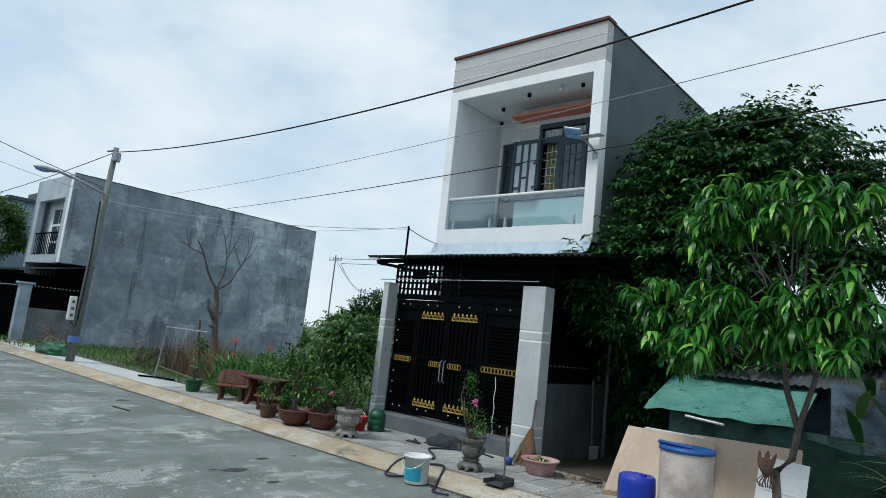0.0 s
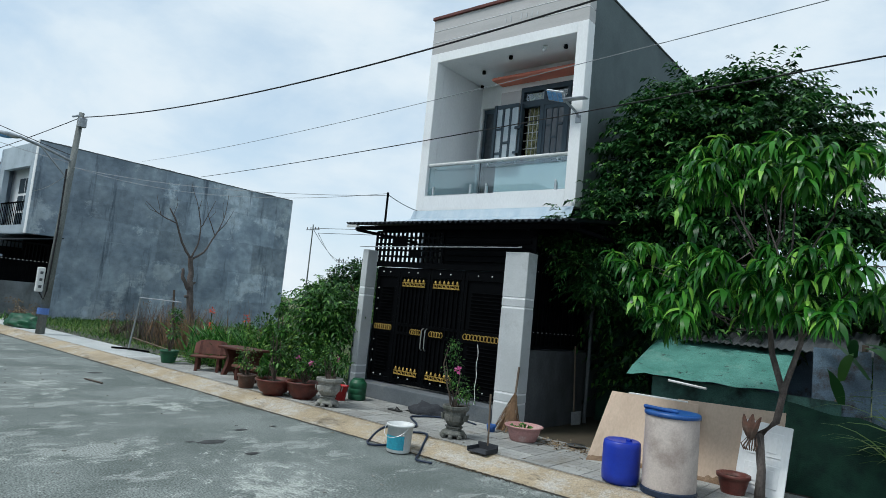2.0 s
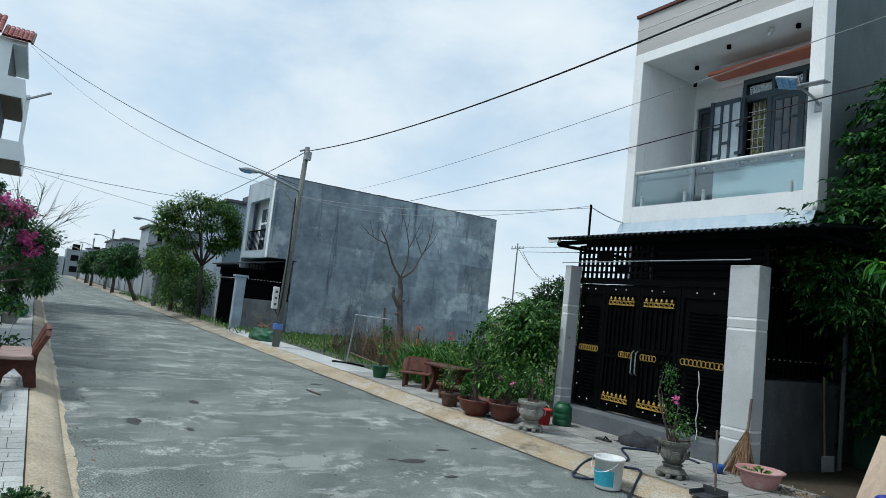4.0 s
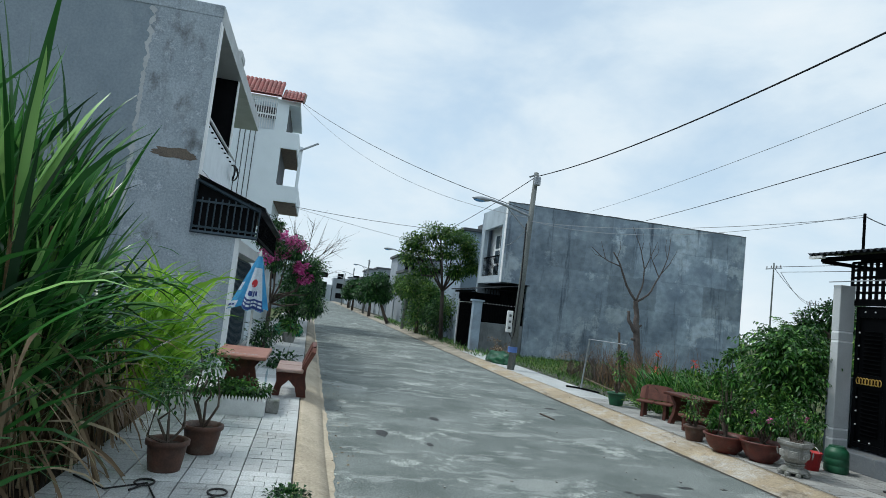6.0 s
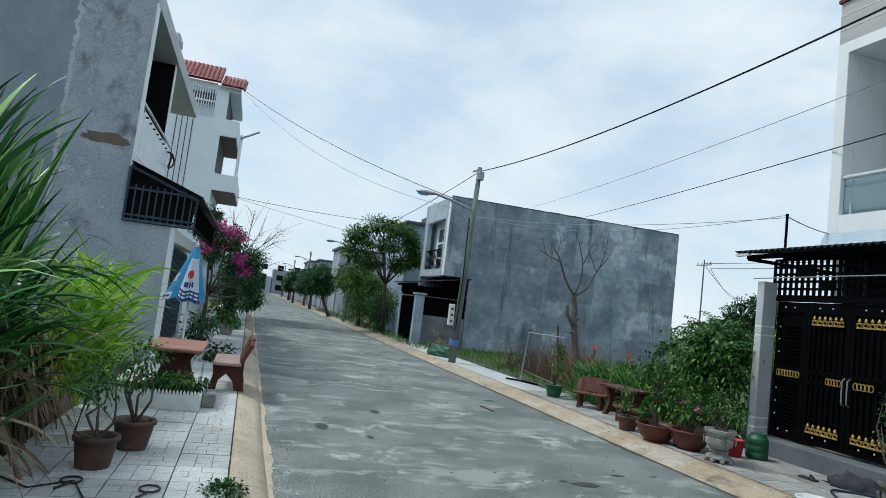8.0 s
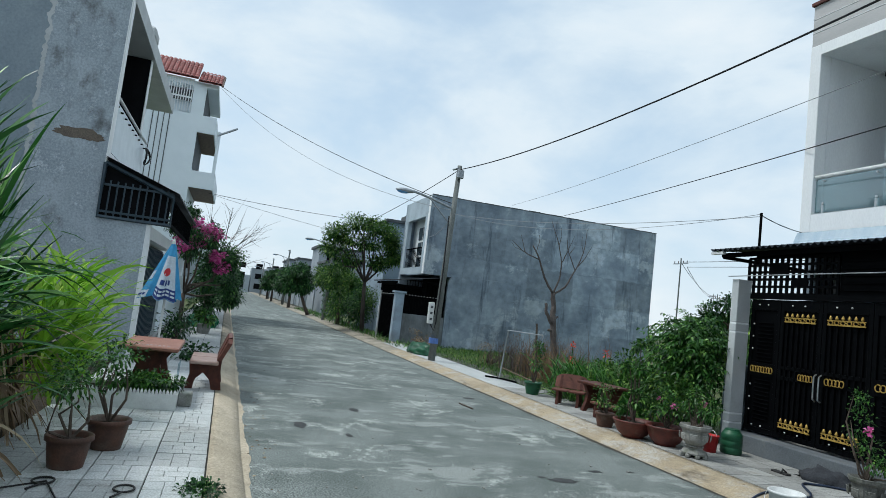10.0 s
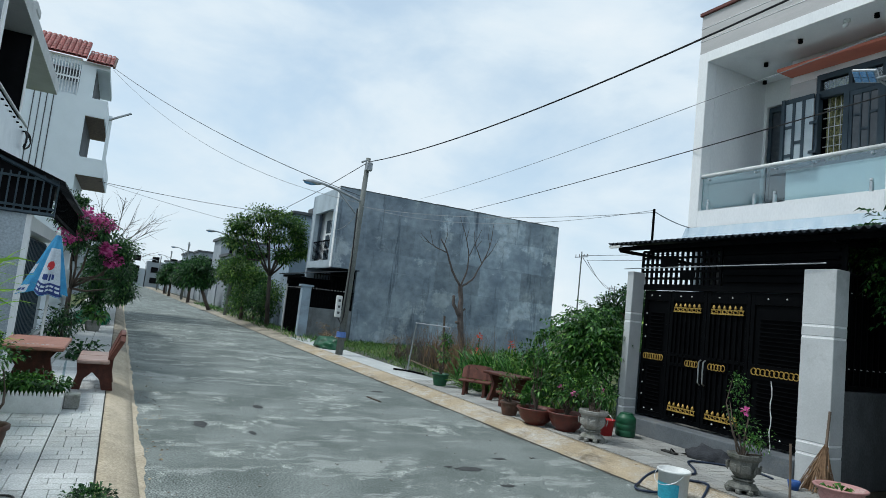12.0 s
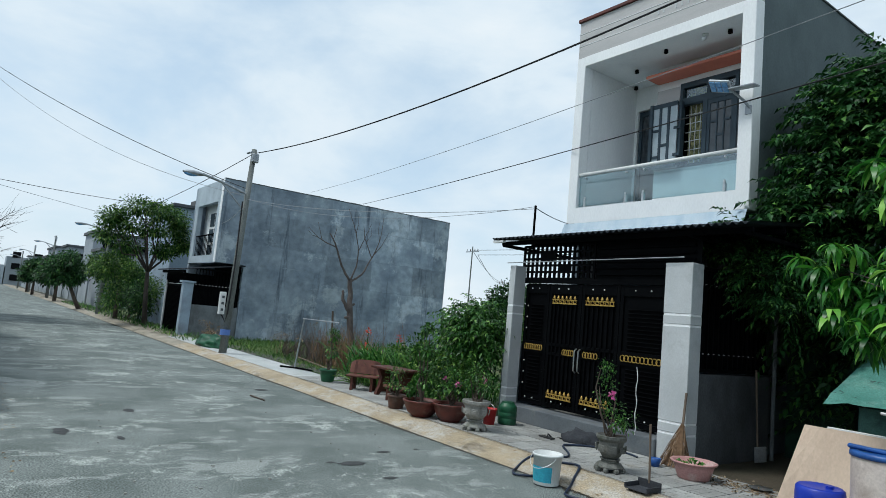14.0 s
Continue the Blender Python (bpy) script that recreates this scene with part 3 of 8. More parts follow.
def apron(name, y_road, y_top, x0, x1, label, material="apron"):
    """A sloping concrete kerb along the road, slightly uneven."""
    bm, rows = bmesh.new(), []
    n = int((x1 - x0) / 0.5)
    for i in range(n + 1):
        x = x0 + (x1 - x0) * i / n
        w = noise.noise((x * 0.6, y_road, 0)) * 0.035
        prof = [(y_road, -0.2), (y_road + w * 0.5, 0.012), (y_road + (y_top - y_road) * 0.35 + w * 0.3, 0.06), (y_road + (y_top - y_road) * 0.8, 0.108), (y_top, 0.114), (y_top, -0.2)]
        rows.append([bm.verts.new((x, y, z)) for y, z in prof])
    for a, b in zip(rows, rows[1:]):
        for k in range(5):
            bm.faces.new((a[k], a[k + 1], b[k + 1], b[k]))
    return single(name, bm, M[material], label, "kerb", kind="structure", smooth=True)


apron("kerb_right_far", 5.56, 6.06, -170, -21.5, "old dirt-stained concrete kerb beside the road", "kerb_old")
apron("kerb_right", 5.56, 6.06, -21.5, 40, "sloping ochre-stained concrete kerb beside the road")
apron("kerb_left_far", 0.45, 0.13, -170, -16, "old dirt-stained concrete kerb beside the road", "kerb_old")
apron("kerb_left", 0.45, 0.13, -16, 40, "sloping sand-coloured concrete kerb beside the road", "kerb_pale")
def gutter(y0, side, label, dirt="dirt_and_shadow"):
    """Dirt, on the right with a painted shadow line, along a kerb's foot, ragged towards the road."""
    v, n = [], 700
    for i in range(n + 1):
        x = -60 + 70 * i / n
        w = 0.045 + 0.06 * max(0, noise.noise((x * 0.9, y0, 0))) + 0.025 * noise.noise((x * 7, y0, 4))
        v += [(x, y0 + side * 0.02, 0.006), (x, y0 - side * max(0.006, w), 0.005)]
    single("gutter_dirt", raw("gutter_dirt", v, [(2 * i, 2 * i + 1, 2 * i + 3, 2 * i + 2) for i in range(n)], M[dirt]), M[dirt], label, "dirt", kind="structure")


gutter(5.56, 1, "dirt and painted shadow line along the kerb foot")
gutter(0.45, -1, "sandy dirt along the kerb foot", "kerb_pale")
pave_right = slab("pavement_right", (-170, 40, 6.06, 7.66, -0.3, 0.092), M["mortar"], "cement-tiled pavement in front of the house", "pavement")
pave_left = slab("pavement_left", (-170, 40, -1.62, 0.13, -0.3, 0.092), M["mortar"], "pale cement-tiled pavement", "pavement")
slab("pavement_far", (-24.5, -13.2, 6.065, 6.95, 0.0, 0.112), M["tile_pale"], "pale worn concrete pavement strip", "pavement")
slab("pavement_far_old", (-170, -24.5, 6.065, 6.95, 0.0, 0.112), M["kerb_old"], "old dirt-covered pavement strip", "pavement")


def earth(name, x0, x1, y0, y1, z, amp, material, label, step=0.4):
    nx, ny = int((x1 - x0) / step), int((y1 - y0) / step)
    v = [(x0 + (x1 - x0) * i / nx, y0 + (y1 - y0) * j / ny, 0) for i in range(nx + 1) for j in range(ny + 1)]
    v = [(x, y, z + amp * noise.fractal((x * 0.5, y * 0.5, 3), 1.0, 2.0, 4)) for x, y, _ in v]
    f = [(i * (ny + 1) + j, (i + 1) * (ny + 1) + j, (i + 1) * (ny + 1) + j + 1, i * (ny + 1) + j + 1) for i in range(nx) for j in range(ny)]
    return single(name, raw(name, v, f, M[material], True), M[material], label, "ground", kind="structure")


earth("ground_lot", -25.6, -8.5, 6.9, 24, 0.06, 0.05, "turf", "weedy vacant lot with short grass")
earth("ground_yard", -4.9, 12, 7.6, 20, 0.06, 0.04, "soil", "bare earth yard beside the house")
earth("ground_cane", -13.0, 12, -14, -1.6, 0.05, 0.05, "potsoil", "earth of the planted plot")


def tar_patch(x, y, rx, ry):
    bm = bmesh.new()
    n = 18
    ring = [bm.verts.new((x + rx * math.cos(a) * (1 + 0.45 * noise.noise((x + math.cos(a) * 3, y + math.sin(a) * 3, 1))), y + ry * math.sin(a) * (1 + 0.45 * noise.noise((y + math.cos(a) * 3, x, math.sin(a) * 3))), 0.004)) for a in [2 * math.pi * k / n for k in range(n)]]
    bm.faces.new(ring)
    single("tar_patch", bm, M["tar"], "dark tar stain on the asphalt road", "stain", "tar stains on the road", "structure")


for q in [(-6.2, 3.79, 0.085, 0.16), (-5.55, 3.88, 0.05, 0.085), (-6.62, 4.45, 0.045, 0.09), (-6.3, 3.58, 0.03, 0.05), (-6.65, 4.95, 0.035, 0.05), (-11.8, 4.85, 0.1, 0.14), (-9.7, 2.15, 0.16, 0.07), (-8.4, 1.2, 0.2, 0.08), (-7.9, 1.75, 0.1, 0.04)]:
    tar_patch(*q)


# ---- boundary helpers for fences and grilles ----
def bars_y(bm, x, y0, y1, z0, z1, step, r=0.012):
    n = max(1, int((y1 - y0) / step))
    for i in range(n + 1):
        y = y0 + (y1 - y0) * i / n
        box(bm, x - r, x + r, y - r, y + r, z0, z1)
    return bm


def corrugated(x0, x1, y0, y1, z0, z1, pitch=0.11, depth=0.018, thick=0.01):
    """A corrugated sheet whose waves run in y from z0 (front) to z1 (back)."""
    n = int((x1 - x0) / pitch * 8)
    v, f = [], []
    for i in range(n + 1):
        x = x0 + (x1 - x0) * i / n
        h = depth * math.cos(2 * math.pi * (x - x0) / pitch)
        for y, z in ((y0, z0), (y1, z1)):
            v += [(x, y, z + h), (x, y, z + h - thick)]
    for i in range(n):
        a, b = 4 * i, 4 * i + 4
        f += [(a, b, b + 2, a + 2), (a + 1, a + 3, b + 3, b + 1), (a, a + 1, b + 1, b), (a + 2, b + 2, b + 3, a + 3)]
    return v, f


# ---- the two-storey house with the black gate ----
HX0, HX1, HY = -8.54, -4.87, 9.38
house = thing("house", (-6.7, 9.4, 0.1), "narrow two-storey house, white framed balcony, bare cement side wall", "house")
part("side_wall", B(HX1 - 0.15, HX1, HY + 0.25, 22.0, 0.05, 7.9), M["side_cement"], house, "bare cement side wall, tree shade in its grey")
part("side_wall", B(HX0, HX0 + 0.15, HY + 0.25, 22.0, 0.05, 7.9), M["render"], house, "bare grey cement side wall")
part("rear_wall", B(HX0 + 0.15, HX1 - 0.15, 21.85, 22.0, 0.05, 7.9), M["render"], house)
part("roof_slab", B(HX0 + 0.15, HX1 - 0.15, HY + 0.3, 21.85, 7.3, 7.45), M["render"], house)
OX0, OX1, OZ0, OZ1 = -8.33, -5.09, 4.04, 6.925
part("frame_side", B(HX0 - 0.004, OX0, HY, HY + 0.25, 3.73, 7.12, bev=0.008), M["white"], house)
part("frame_side", B(OX1, HX1 + 0.004, HY, HY + 0.25, 3.73, 7.12, bev=0.008), M["white"], house)
part("frame_beam", B(OX0, OX1, HY, HY + 0.25, OZ1, 7.12), M["white"], house)
part("frame_sill", B(OX0, OX1, HY, HY + 0.25, 3.73, OZ0), M["white"], house)
for i, (a, b) in enumerate([(7.12, 7.375), (7.385, 7.635), (7.645, 7.89)]):
    part("cladding_board", B(HX0, HX1, HY + 0.012, HY + 0.25, a, b, bev=0.004), M["clad"], house)
    if i:
        part("joint_strip", B(HX0, HX1, HY + 0.006, HY + 0.2, a - 0.01, a), M["white"], house, "white joint strip")
part("coping", B(HX0 - 0.03, HX1 + 0.03, HY - 0.03, HY + 0.3, 7.89, 7.955, bev=0.006), M["cap_red"], house, "dark brick-red coping")
part("coping", B(HX1 - 0.17, HX1 + 0.02, HY + 0.3, 22, 7.9, 7.93), M["render_dark"], house)
part("balcony_floor", B(HX0 + 0.15, HX1 - 0.15, HY + 0.25, 11.3, 3.85, 4.02), M["lightgrey"], house)
part("balcony_ceiling", B(HX0 + 0.15, HX1 - 0.15, HY + 0.25, 11.3, OZ1 + 0.004, 7.06), M["white"], house)
part("balcony_side", B(HX0 + 0.15, OX0, HY + 0.25, 11.3, 4.02, OZ1), M["white"], house)
part("balcony_side", B(OX1, HX1 - 0.15, HY + 0.25, 11.3, 4.02, OZ1), M["white"], house)
# rear wall of the balcony: a door beside a projecting bay with a window
bm = bmesh.new()
box(bm, OX0, -8.27, 11.05, 11.3, 4.02, OZ1)
box(bm, -8.27, -7.42, 11.05, 11.3, 6.42, OZ1)
part("balcony_wall", bm, M["white"], house)
bm = bmesh.new()
box(bm, -7.36, OX1, 10.45, 10.6, 4.02, 4.86)
box(bm, -7.36, OX1, 10.45, 10.6, 6.50, OZ1 - 0.002)
box(bm, -7.36, -6.86, 10.45, 10.6, 4.86, 6.50)
box(bm, -5.2, OX1, 10.45, 10.6, 4.86, 6.50)
box(bm, -7.36, -7.24, 10.6, 11.3, 4.02, OZ1 - 0.002)
part("bay_wall", bm, M["white"], house)
part("pier_tile", B(-7.364, -6.87, 10.436, 10.448, 4.86, 6.46), M["clad"], house, "grey tiled pier beside the window")
part("awning_ledge", B(-7.36, OX1, 10.04, 10.447, 6.60, 6.655, bev=0.006), M["coral"], house, "coral-painted concrete ledge")
# Black panel painting the unlit room behind the door.
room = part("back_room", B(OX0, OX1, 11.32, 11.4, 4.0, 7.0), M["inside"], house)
door = part("balcony_door", B(-8.25, -8.18, 11.09, 11.16, 4.04, 6.4), M["alu"], house, "blue-grey aluminium balcony door")
bm = bmesh.new()
box(bm, -7.5, -7.42, 11.09, 11.16, 4.04, 6.4)
box(bm, -8.18, -7.5, 11.09, 11.16, 6.3, 6.4)
box(bm, -8.18, -7.5, 11.09, 11.16, 4.04, 4.16)
box(bm, -7.86, -7.80, 11.09, 11.16, 4.16, 6.3)
part("door_frame", bm, M["alu"], door)
part("pane", B(-8.18, -7.5, 11.12, 11.126, 4.16, 6.3), M["darkpane"], door)
# window with frame, bars, curtain, and an opened leaf
win = part("window", B(-6.86, -6.80, 10.44, 10.54, 4.86, 6.50), M["alu"], house, "blue-grey aluminium window with curtain")
bm = bmesh.new()
box(bm, -5.26, -5.20, 10.44, 10.54, 4.86, 6.50)
box(bm, -6.80, -5.26, 10.44, 10.54, 6.40, 6.50)
box(bm, -6.80, -5.26, 10.44, 10.54, 4.86, 4.92)
box(bm, -6.80, -5.26, 10.44, 10.54, 6.07, 6.20)
box(bm, -6.38, -6.29, 10.44, 10.54, 4.92, 6.07)
for x in (-6.28, -5.74):
    box(bm, x - 0.03, x + 0.03, 10.442, 10.538, 6.20, 6.40)
part("window_frame", bm, M["alu"], win)
part("pane", B(-6.80, -5.26, 10.5, 10.506, 6.20, 6.40), M["glass"], win, "dark transom pane")
for x0, x1 in ((-6.29, -5.78), (-5.78, -5.26)):
    bm = bmesh.new()
    for a, b in ((x0, x0 + 0.055), (x1 - 0.055, x1)):
        box(bm, a, b, 10.452, 10.49, 4.92, 6.07)
    for z0, z1 in ((4.92, 5.0), (5.99, 6.07)):
        box(bm, x0 + 0.055, x1 - 0.055, 10.452, 10.49, z0, z1)
    third = (x1 - x0 - 0.11) / 3
    for k in (1, 2):
        box(bm, x0 + 0.043 + k * third, x0 + 0.067 + k * third, 10.454, 10.488, 5.0, 5.99)
    for k in range(3):
        z = 5.36 if k == 1 else 5.62
        box(bm, x0 + 0.067 + k * third, x0 + 0.043 + (k + 1) * third, 10.456, 10.486, z, z + 0.045)
    leafc = part("closed_leaf", bm, M["alu"], win, "closed window leaf with slim dark panes")
    part("pane", B(x0 + 0.055, x1 - 0.055, 10.468, 10.474, 5.0, 5.99), M["darkpane"], leafc)
for k in range(4):
    part("grille_bar", tube(bmesh.new(), [(-6.70 + k * 0.1, 10.58, 4.92), (-6.70 + k * 0.1, 10.58, 6.07)], 0.008, 5), M["white_pl"], win, "pale upright grille bar")
for k in range(6):
    part("grille_bar", B(-6.8, -6.38, 10.572, 10.588, 5.05 + k * 0.17, 5.062 + k * 0.17), M["white_pl"], win, "pale grille bar")
bm, prev = bmesh.new(), None
for i in range(60):
    x = -6.79 + 0.42 * i / 59
    y = 10.66 + 0.03 * math.sin(i * 0.9)
    cur = [bm.verts.new((x, y, 4.9)), bm.verts.new((x, y, 6.5))]
    if prev:
        bm.faces.new((prev[0], cur[0], cur[1], prev[1]))
    prev = cur
part("curtain", bm, M["curtain"], win, "yellow-olive patterned curtain")
# Black panel painting the unlit room behind the window.
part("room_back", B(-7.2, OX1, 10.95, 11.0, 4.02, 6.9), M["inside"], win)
leafw = part("window_leaf", B(-7.40, -7.34, 10.28, 10.32, 4.9, 6.14), M["alu"], house, "opened window leaf with slim frosted panes")
bm = bmesh.new()
box(bm, -6.82, -6.76, 10.36, 10.42, 4.9, 6.14)
for x0, x1, y in ((-7.34, -6.82, 10.33),):
    for z0, z1 in ((4.86, 4.94), (6.06, 6.14)):
        box(bm, x0, x1, y - 0.02, y + 0.02, z0, z1)
    for x in (-7.18, -7.00):
        box(bm, x - 0.025, x + 0.025, y - 0.02, y + 0.02, 4.94, 6.06)
    for x, z in ((-7.26, 5.62), (-7.09, 5.32), (-6.81, 5.62), (-7.26, 5.1), (-6.81, 5.1)):
        box(bm, x - 0.07, x + 0.07, y - 0.02, y + 0.02, z - 0.025, z + 0.025)
part("leaf_frame", bm, M["alu"], leafw)
part("pane", B(-7.34, -6.82, 10.327, 10.333, 4.94, 6.06), M["frost"], leafw)
# balustrade
part("balustrade_glass", B(OX0 + 0.02, -7.02, HY + 0.06, HY + 0.072, 4.07, 4.66), M["rail_glass"], house, "clear glass balustrade panel")
part("balustrade_glass", B(-7.0, OX1 - 0.02, HY + 0.06, HY + 0.072, 4.07, 4.66), M["rail_glass"], house, "clear glass balustrade panel")
part("handrail", tube(bmesh.new(), [(OX0, HY + 0.066, 4.70), (OX1, HY + 0.066, 4.70)], 0.038, 12), M["white_pl"], house, "steel tube handrail", True)
for x in (-8.15, -7.2, -6.82, -5.3):
    bm = B(x - 0.018, x + 0.018, HY + 0.03, HY + 0.10, 4.04, 4.2, bev=0.006)
    lathe(bm, [(0, 4.2), (0.022, 4.21), (0.022, 4.24), (0, 4.25)], 10, (x, HY + 0.05, 0))
    part("glass_clamp", bm, M["steel"], house)
    part("rail_pin", tube(bmesh.new(), [(x, HY + 0.03, 4.62), (x, HY + 0.09, 4.62)], 0.016, 8), M["steel"], house)
for x, y in ((-7.70, 10.19), (-6.74, 9.76), (-5.52, 9.78), (-8.25, 10.9)):
    part("downlight", lathe(bmesh.new(), [(0, 0), (0.036, 0), (0.04, -0.065), (0.03, -0.07), (0, -0.05)], 14, (x, y, OZ1 + 0.002)), M["blackmat"], house, "black surface downlight")
bm = lathe(bmesh.new(), [(0, 0), (0.05, 0), (0.05, -0.03), (0.02, -0.05), (0, -0.05)], 14, (-5.9, 9.66, OZ1 + 0.002))
tube(bm, [(-5.9, 9.66, OZ1 - 0.04), (-5.9, 9.64, OZ1 - 0.09), (-5.87, 9.55, OZ1 - 0.14)], 0.032, 10)
tagged(single("security_camera", bm, M["white_pl"], "white dome security camera under the balcony ceiling", "camera", smooth=True))
for k in range(7):
    if k != 2:
        part("faded_letter", B(-6.7 + k * 0.12, -6.67 + k * 0.12, HY + 0.004, HY + 0.011, 7.45, 7.45 + 0.08 + 0.03 * (k % 2)), M["lightgrey"], house)
# flood lamp on the balcony frame
fl = thing("flood_lamp", (-4.9, 9.35, 5.3), "grey solar flood lamp on a bracket arm", "lamp")
part("arm", tube(bmesh.new(), [(-4.90, 9.39, 5.30), (-4.96, 9.3, 5.42), (-5.10, 9.2, 5.58)], 0.022, 8), M["galv"], fl)
part("base_plate", B(-4.98, -4.875, 9.365, 9.385, 5.22, 5.36, bev=0.004), M["galv"], fl)
bm = B(-0.17, 0.17, -0.12, 0.12, -0.02, 0.025, bev=0.012)
bm.transform(pose(-5.27, 9.14, 5.68, -32, 14, 6))
part("lamp_head", bm, M["galv"], fl)
for i in range(3):
    for j in range(2):
        bm = B(-0.15 + i * 0.1, -0.065 + i * 0.1, -0.1 + j * 0.1, -0.01 + j * 0.1, -0.03, -0.021)
        bm.transform(pose(-5.27, 9.14, 5.68, -32, 14, 6))
        part("led_panel", bm, M["lampglass"], fl, "lamp lens with a painted blue reflection")
bm = B(-0.2, 0.2, -0.1, 0.1, -0.01, 0.012, bev=0.004)
bm.transform(pose(-4.92, 9.2, 5.6, 6, 2, 0))
part("solar_panel", bm, M["galv"], fl)
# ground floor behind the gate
# Dark cement paints the shade behind the gate on this wall.
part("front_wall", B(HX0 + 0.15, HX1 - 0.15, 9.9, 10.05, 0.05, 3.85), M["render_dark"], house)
part("front_door", B(-7.6, -5.7, 9.85, 9.9, 0.1, 2.6), M["alu"], house)
part("plinth", B(HX0, HX1, 9.38, 9.9, 0.0, 0.2), M["stone"], house)
# flashing strip below the balcony
v, f = [], []
for i in range(61):
    x = HX0 - 0.02 + (HX1 - HX0 + 0.02) * i / 60
    w = 0.02 * noise.noise((x * 3, 0, 0))
    v += [(x, HY - 0.02 + w, 3.73), (x, HY - 0.10 + w, 3.55 + w), (x, HY - 0.42, 3.44 + w)]
f = [(3 * i + k, 3 * i + 3 + k, 3 * i + 4 + k, 3 * i + 1 + k) for i in range(60) for k in range(2)]
part("flashing", raw("flashing", v, f, M["flash"]), M["flash"], house, "crumpled blue-grey metal flashing strip")

# ---- front canopy ----
canopy = thing("front_canopy", (-6.4, 7.8, 2.7), "dark corrugated metal canopy over the front yard", "canopy")
part("roof_sheet", raw("roof_sheet", *corrugated(-8.58, -3.85, 7.55, 9.4, 3.17, 3.42), M["roofdark"]), M["roofdark"], canopy, "dark corrugated roof sheet")
for y, z in ((7.72, 3.12), (8.5, 3.22), (9.3, 3.32)):
    part("purlin", B(-8.5, -3.9, y, y + 0.05, z - 0.05, z + 0.02), M["blackmat"], canopy)
part("end_trim", B(-8.57, -8.3, 7.56, 7.62, 3.10, 3.14), M["white_pl"], canopy, "pale trim at the eave end")
# Added rear sheet that keeps skylight out of the side alley.
part("roof_sheet", raw("roof_sheet", *corrugated(-4.8, -3.85, 9.42, 12.5, 3.43, 3.75), M["roofdark"]), M["roofdark"], canopy, "added dark corrugated sheet that darkens the side alley")
for x in (-8.42, -4.72, -3.95):
    part("rafter", B(x - 0.03, x + 0.03, 7.7, 9.38, 3.04, 3.09), M["blackmat"], canopy)
part("cable_tube", tube(bmesh.new(), [(-8.2, 7.62, 2.74), (-7, 7.615, 2.75), (-5.6, 7.61, 2.76), (-4.85, 7.61, 2.765), (-4.75, 7.62, 2.77)], 0.008, 6), M["galv"], canopy)
part("mast", tube(bmesh.new(), [(-8.42, 8.4, 3.1), (-8.42, 8.4, 3.92)], 0.022, 6), M["blackmat"], canopy)
# pierced panel above the gate: an open lattice at one end, louvres at the other
bm = bmesh.new()
PX0, PX1, PY, PZ0, PZ1 = -8.1, -6.52, 7.93, 2.5, 3.06
for k in range(6):
    z = PZ0 + (PZ1 - PZ0) * k / 5
    box(bm, PX0, PX1, PY - 0.012, PY + 0.012, z - 0.018, z + 0.018)
n = 15
for k in range(n + 1):
    x = PX0 + (PX1 - PX0) * k / n
    box(bm, x - 0.02, x + 0.02, PY - 0.014, PY + 0.014, PZ0, PZ1)
box(bm, -7.66, -7.35, PY - 0.013, PY + 0.013, 2.78, 2.98)
box(bm, -7.25, -7.0, PY - 0.013, PY + 0.013, 2.62, 2.72)
part("lattice", bm, M["black"], canopy, "black pierced metal lattice")
part("panel_back", B(-6.5, -4.7, 7.95, 7.97, 2.48, 3.1), M["black"], canopy)
for k in range(5):
    bm = B(-6.45, -4.78, 7.915, 7.95, 2.56 + k * 0.1, 2.60 + k * 0.1)
    part("louvre", bm, M["blackmat"], canopy)
part("transom", B(-8.1, -4.7, 7.9, 7.97, 2.42, 2.5), M["black"], canopy)

# ---- gate pillars, step, side wall ----
def gate_pillar(x0, x1):
    t = thing("gate_pillar", ((x0 + x1) / 2, 7.79, 0.1), "white-grey rendered gate pillar with incised white lines", "pillar", "gate pillars")
    zs = [0.08, 0.46, 0.485, 0.60, 0.625, 1.86, 1.885, 2.0, 2.025, 2.70]
    for a, b in zip(zs[::2], zs[1::2]):
        part("block", B(x0, x1, 7.66, 7.92, a, b, bev=0.006), M["lightgrey"], t)
    for a, b in zip(zs[1::2], zs[2::2]):
        part("joint", B(x0 + 0.006, x1 - 0.006, 7.666, 7.914, a, b), M["white"], t)


gate_pillar(-8.16, -8.02)
gate_pillar(-5.05, -4.64)
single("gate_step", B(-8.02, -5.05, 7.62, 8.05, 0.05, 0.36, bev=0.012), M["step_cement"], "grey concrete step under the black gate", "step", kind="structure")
yard = thing("side_boundary", (-4.78, 8.6, 0.1), "low grey boundary wall with black steel fence", "wall")
part("low_wall", B(-4.86, -4.70, 7.92, 9.9, 0.05, 1.25, bev=0.01), M["grime"], yard)
part("sheet", B(-4.80, -4.79, 7.95, 9.9, 1.3, 2.7), M["blackmat"], yard)
part("rail", B(-4.80, -4.74, 7.93, 9.9, 2.66, 2.70), M["blackmat"], yard)
part("rail", B(-4.80, -4.74, 7.93, 9.9, 1.28, 1.32), M["blackmat"], yard)
for k in range(15):
    y = 8.0 + k * 0.13
    part("bar", B(-4.785, -4.755, y, y + 0.025, 1.32, 2.66), M["black"], yard)
    for z in (1.52, 2.46):
        part("rivet", lathe(bmesh.new(), [(0, 0.012), (0.012, 0.006), (0.014, 0), (0, 0)], 6, (-4.77, y + 0.06, z)), M["steel"], yard)
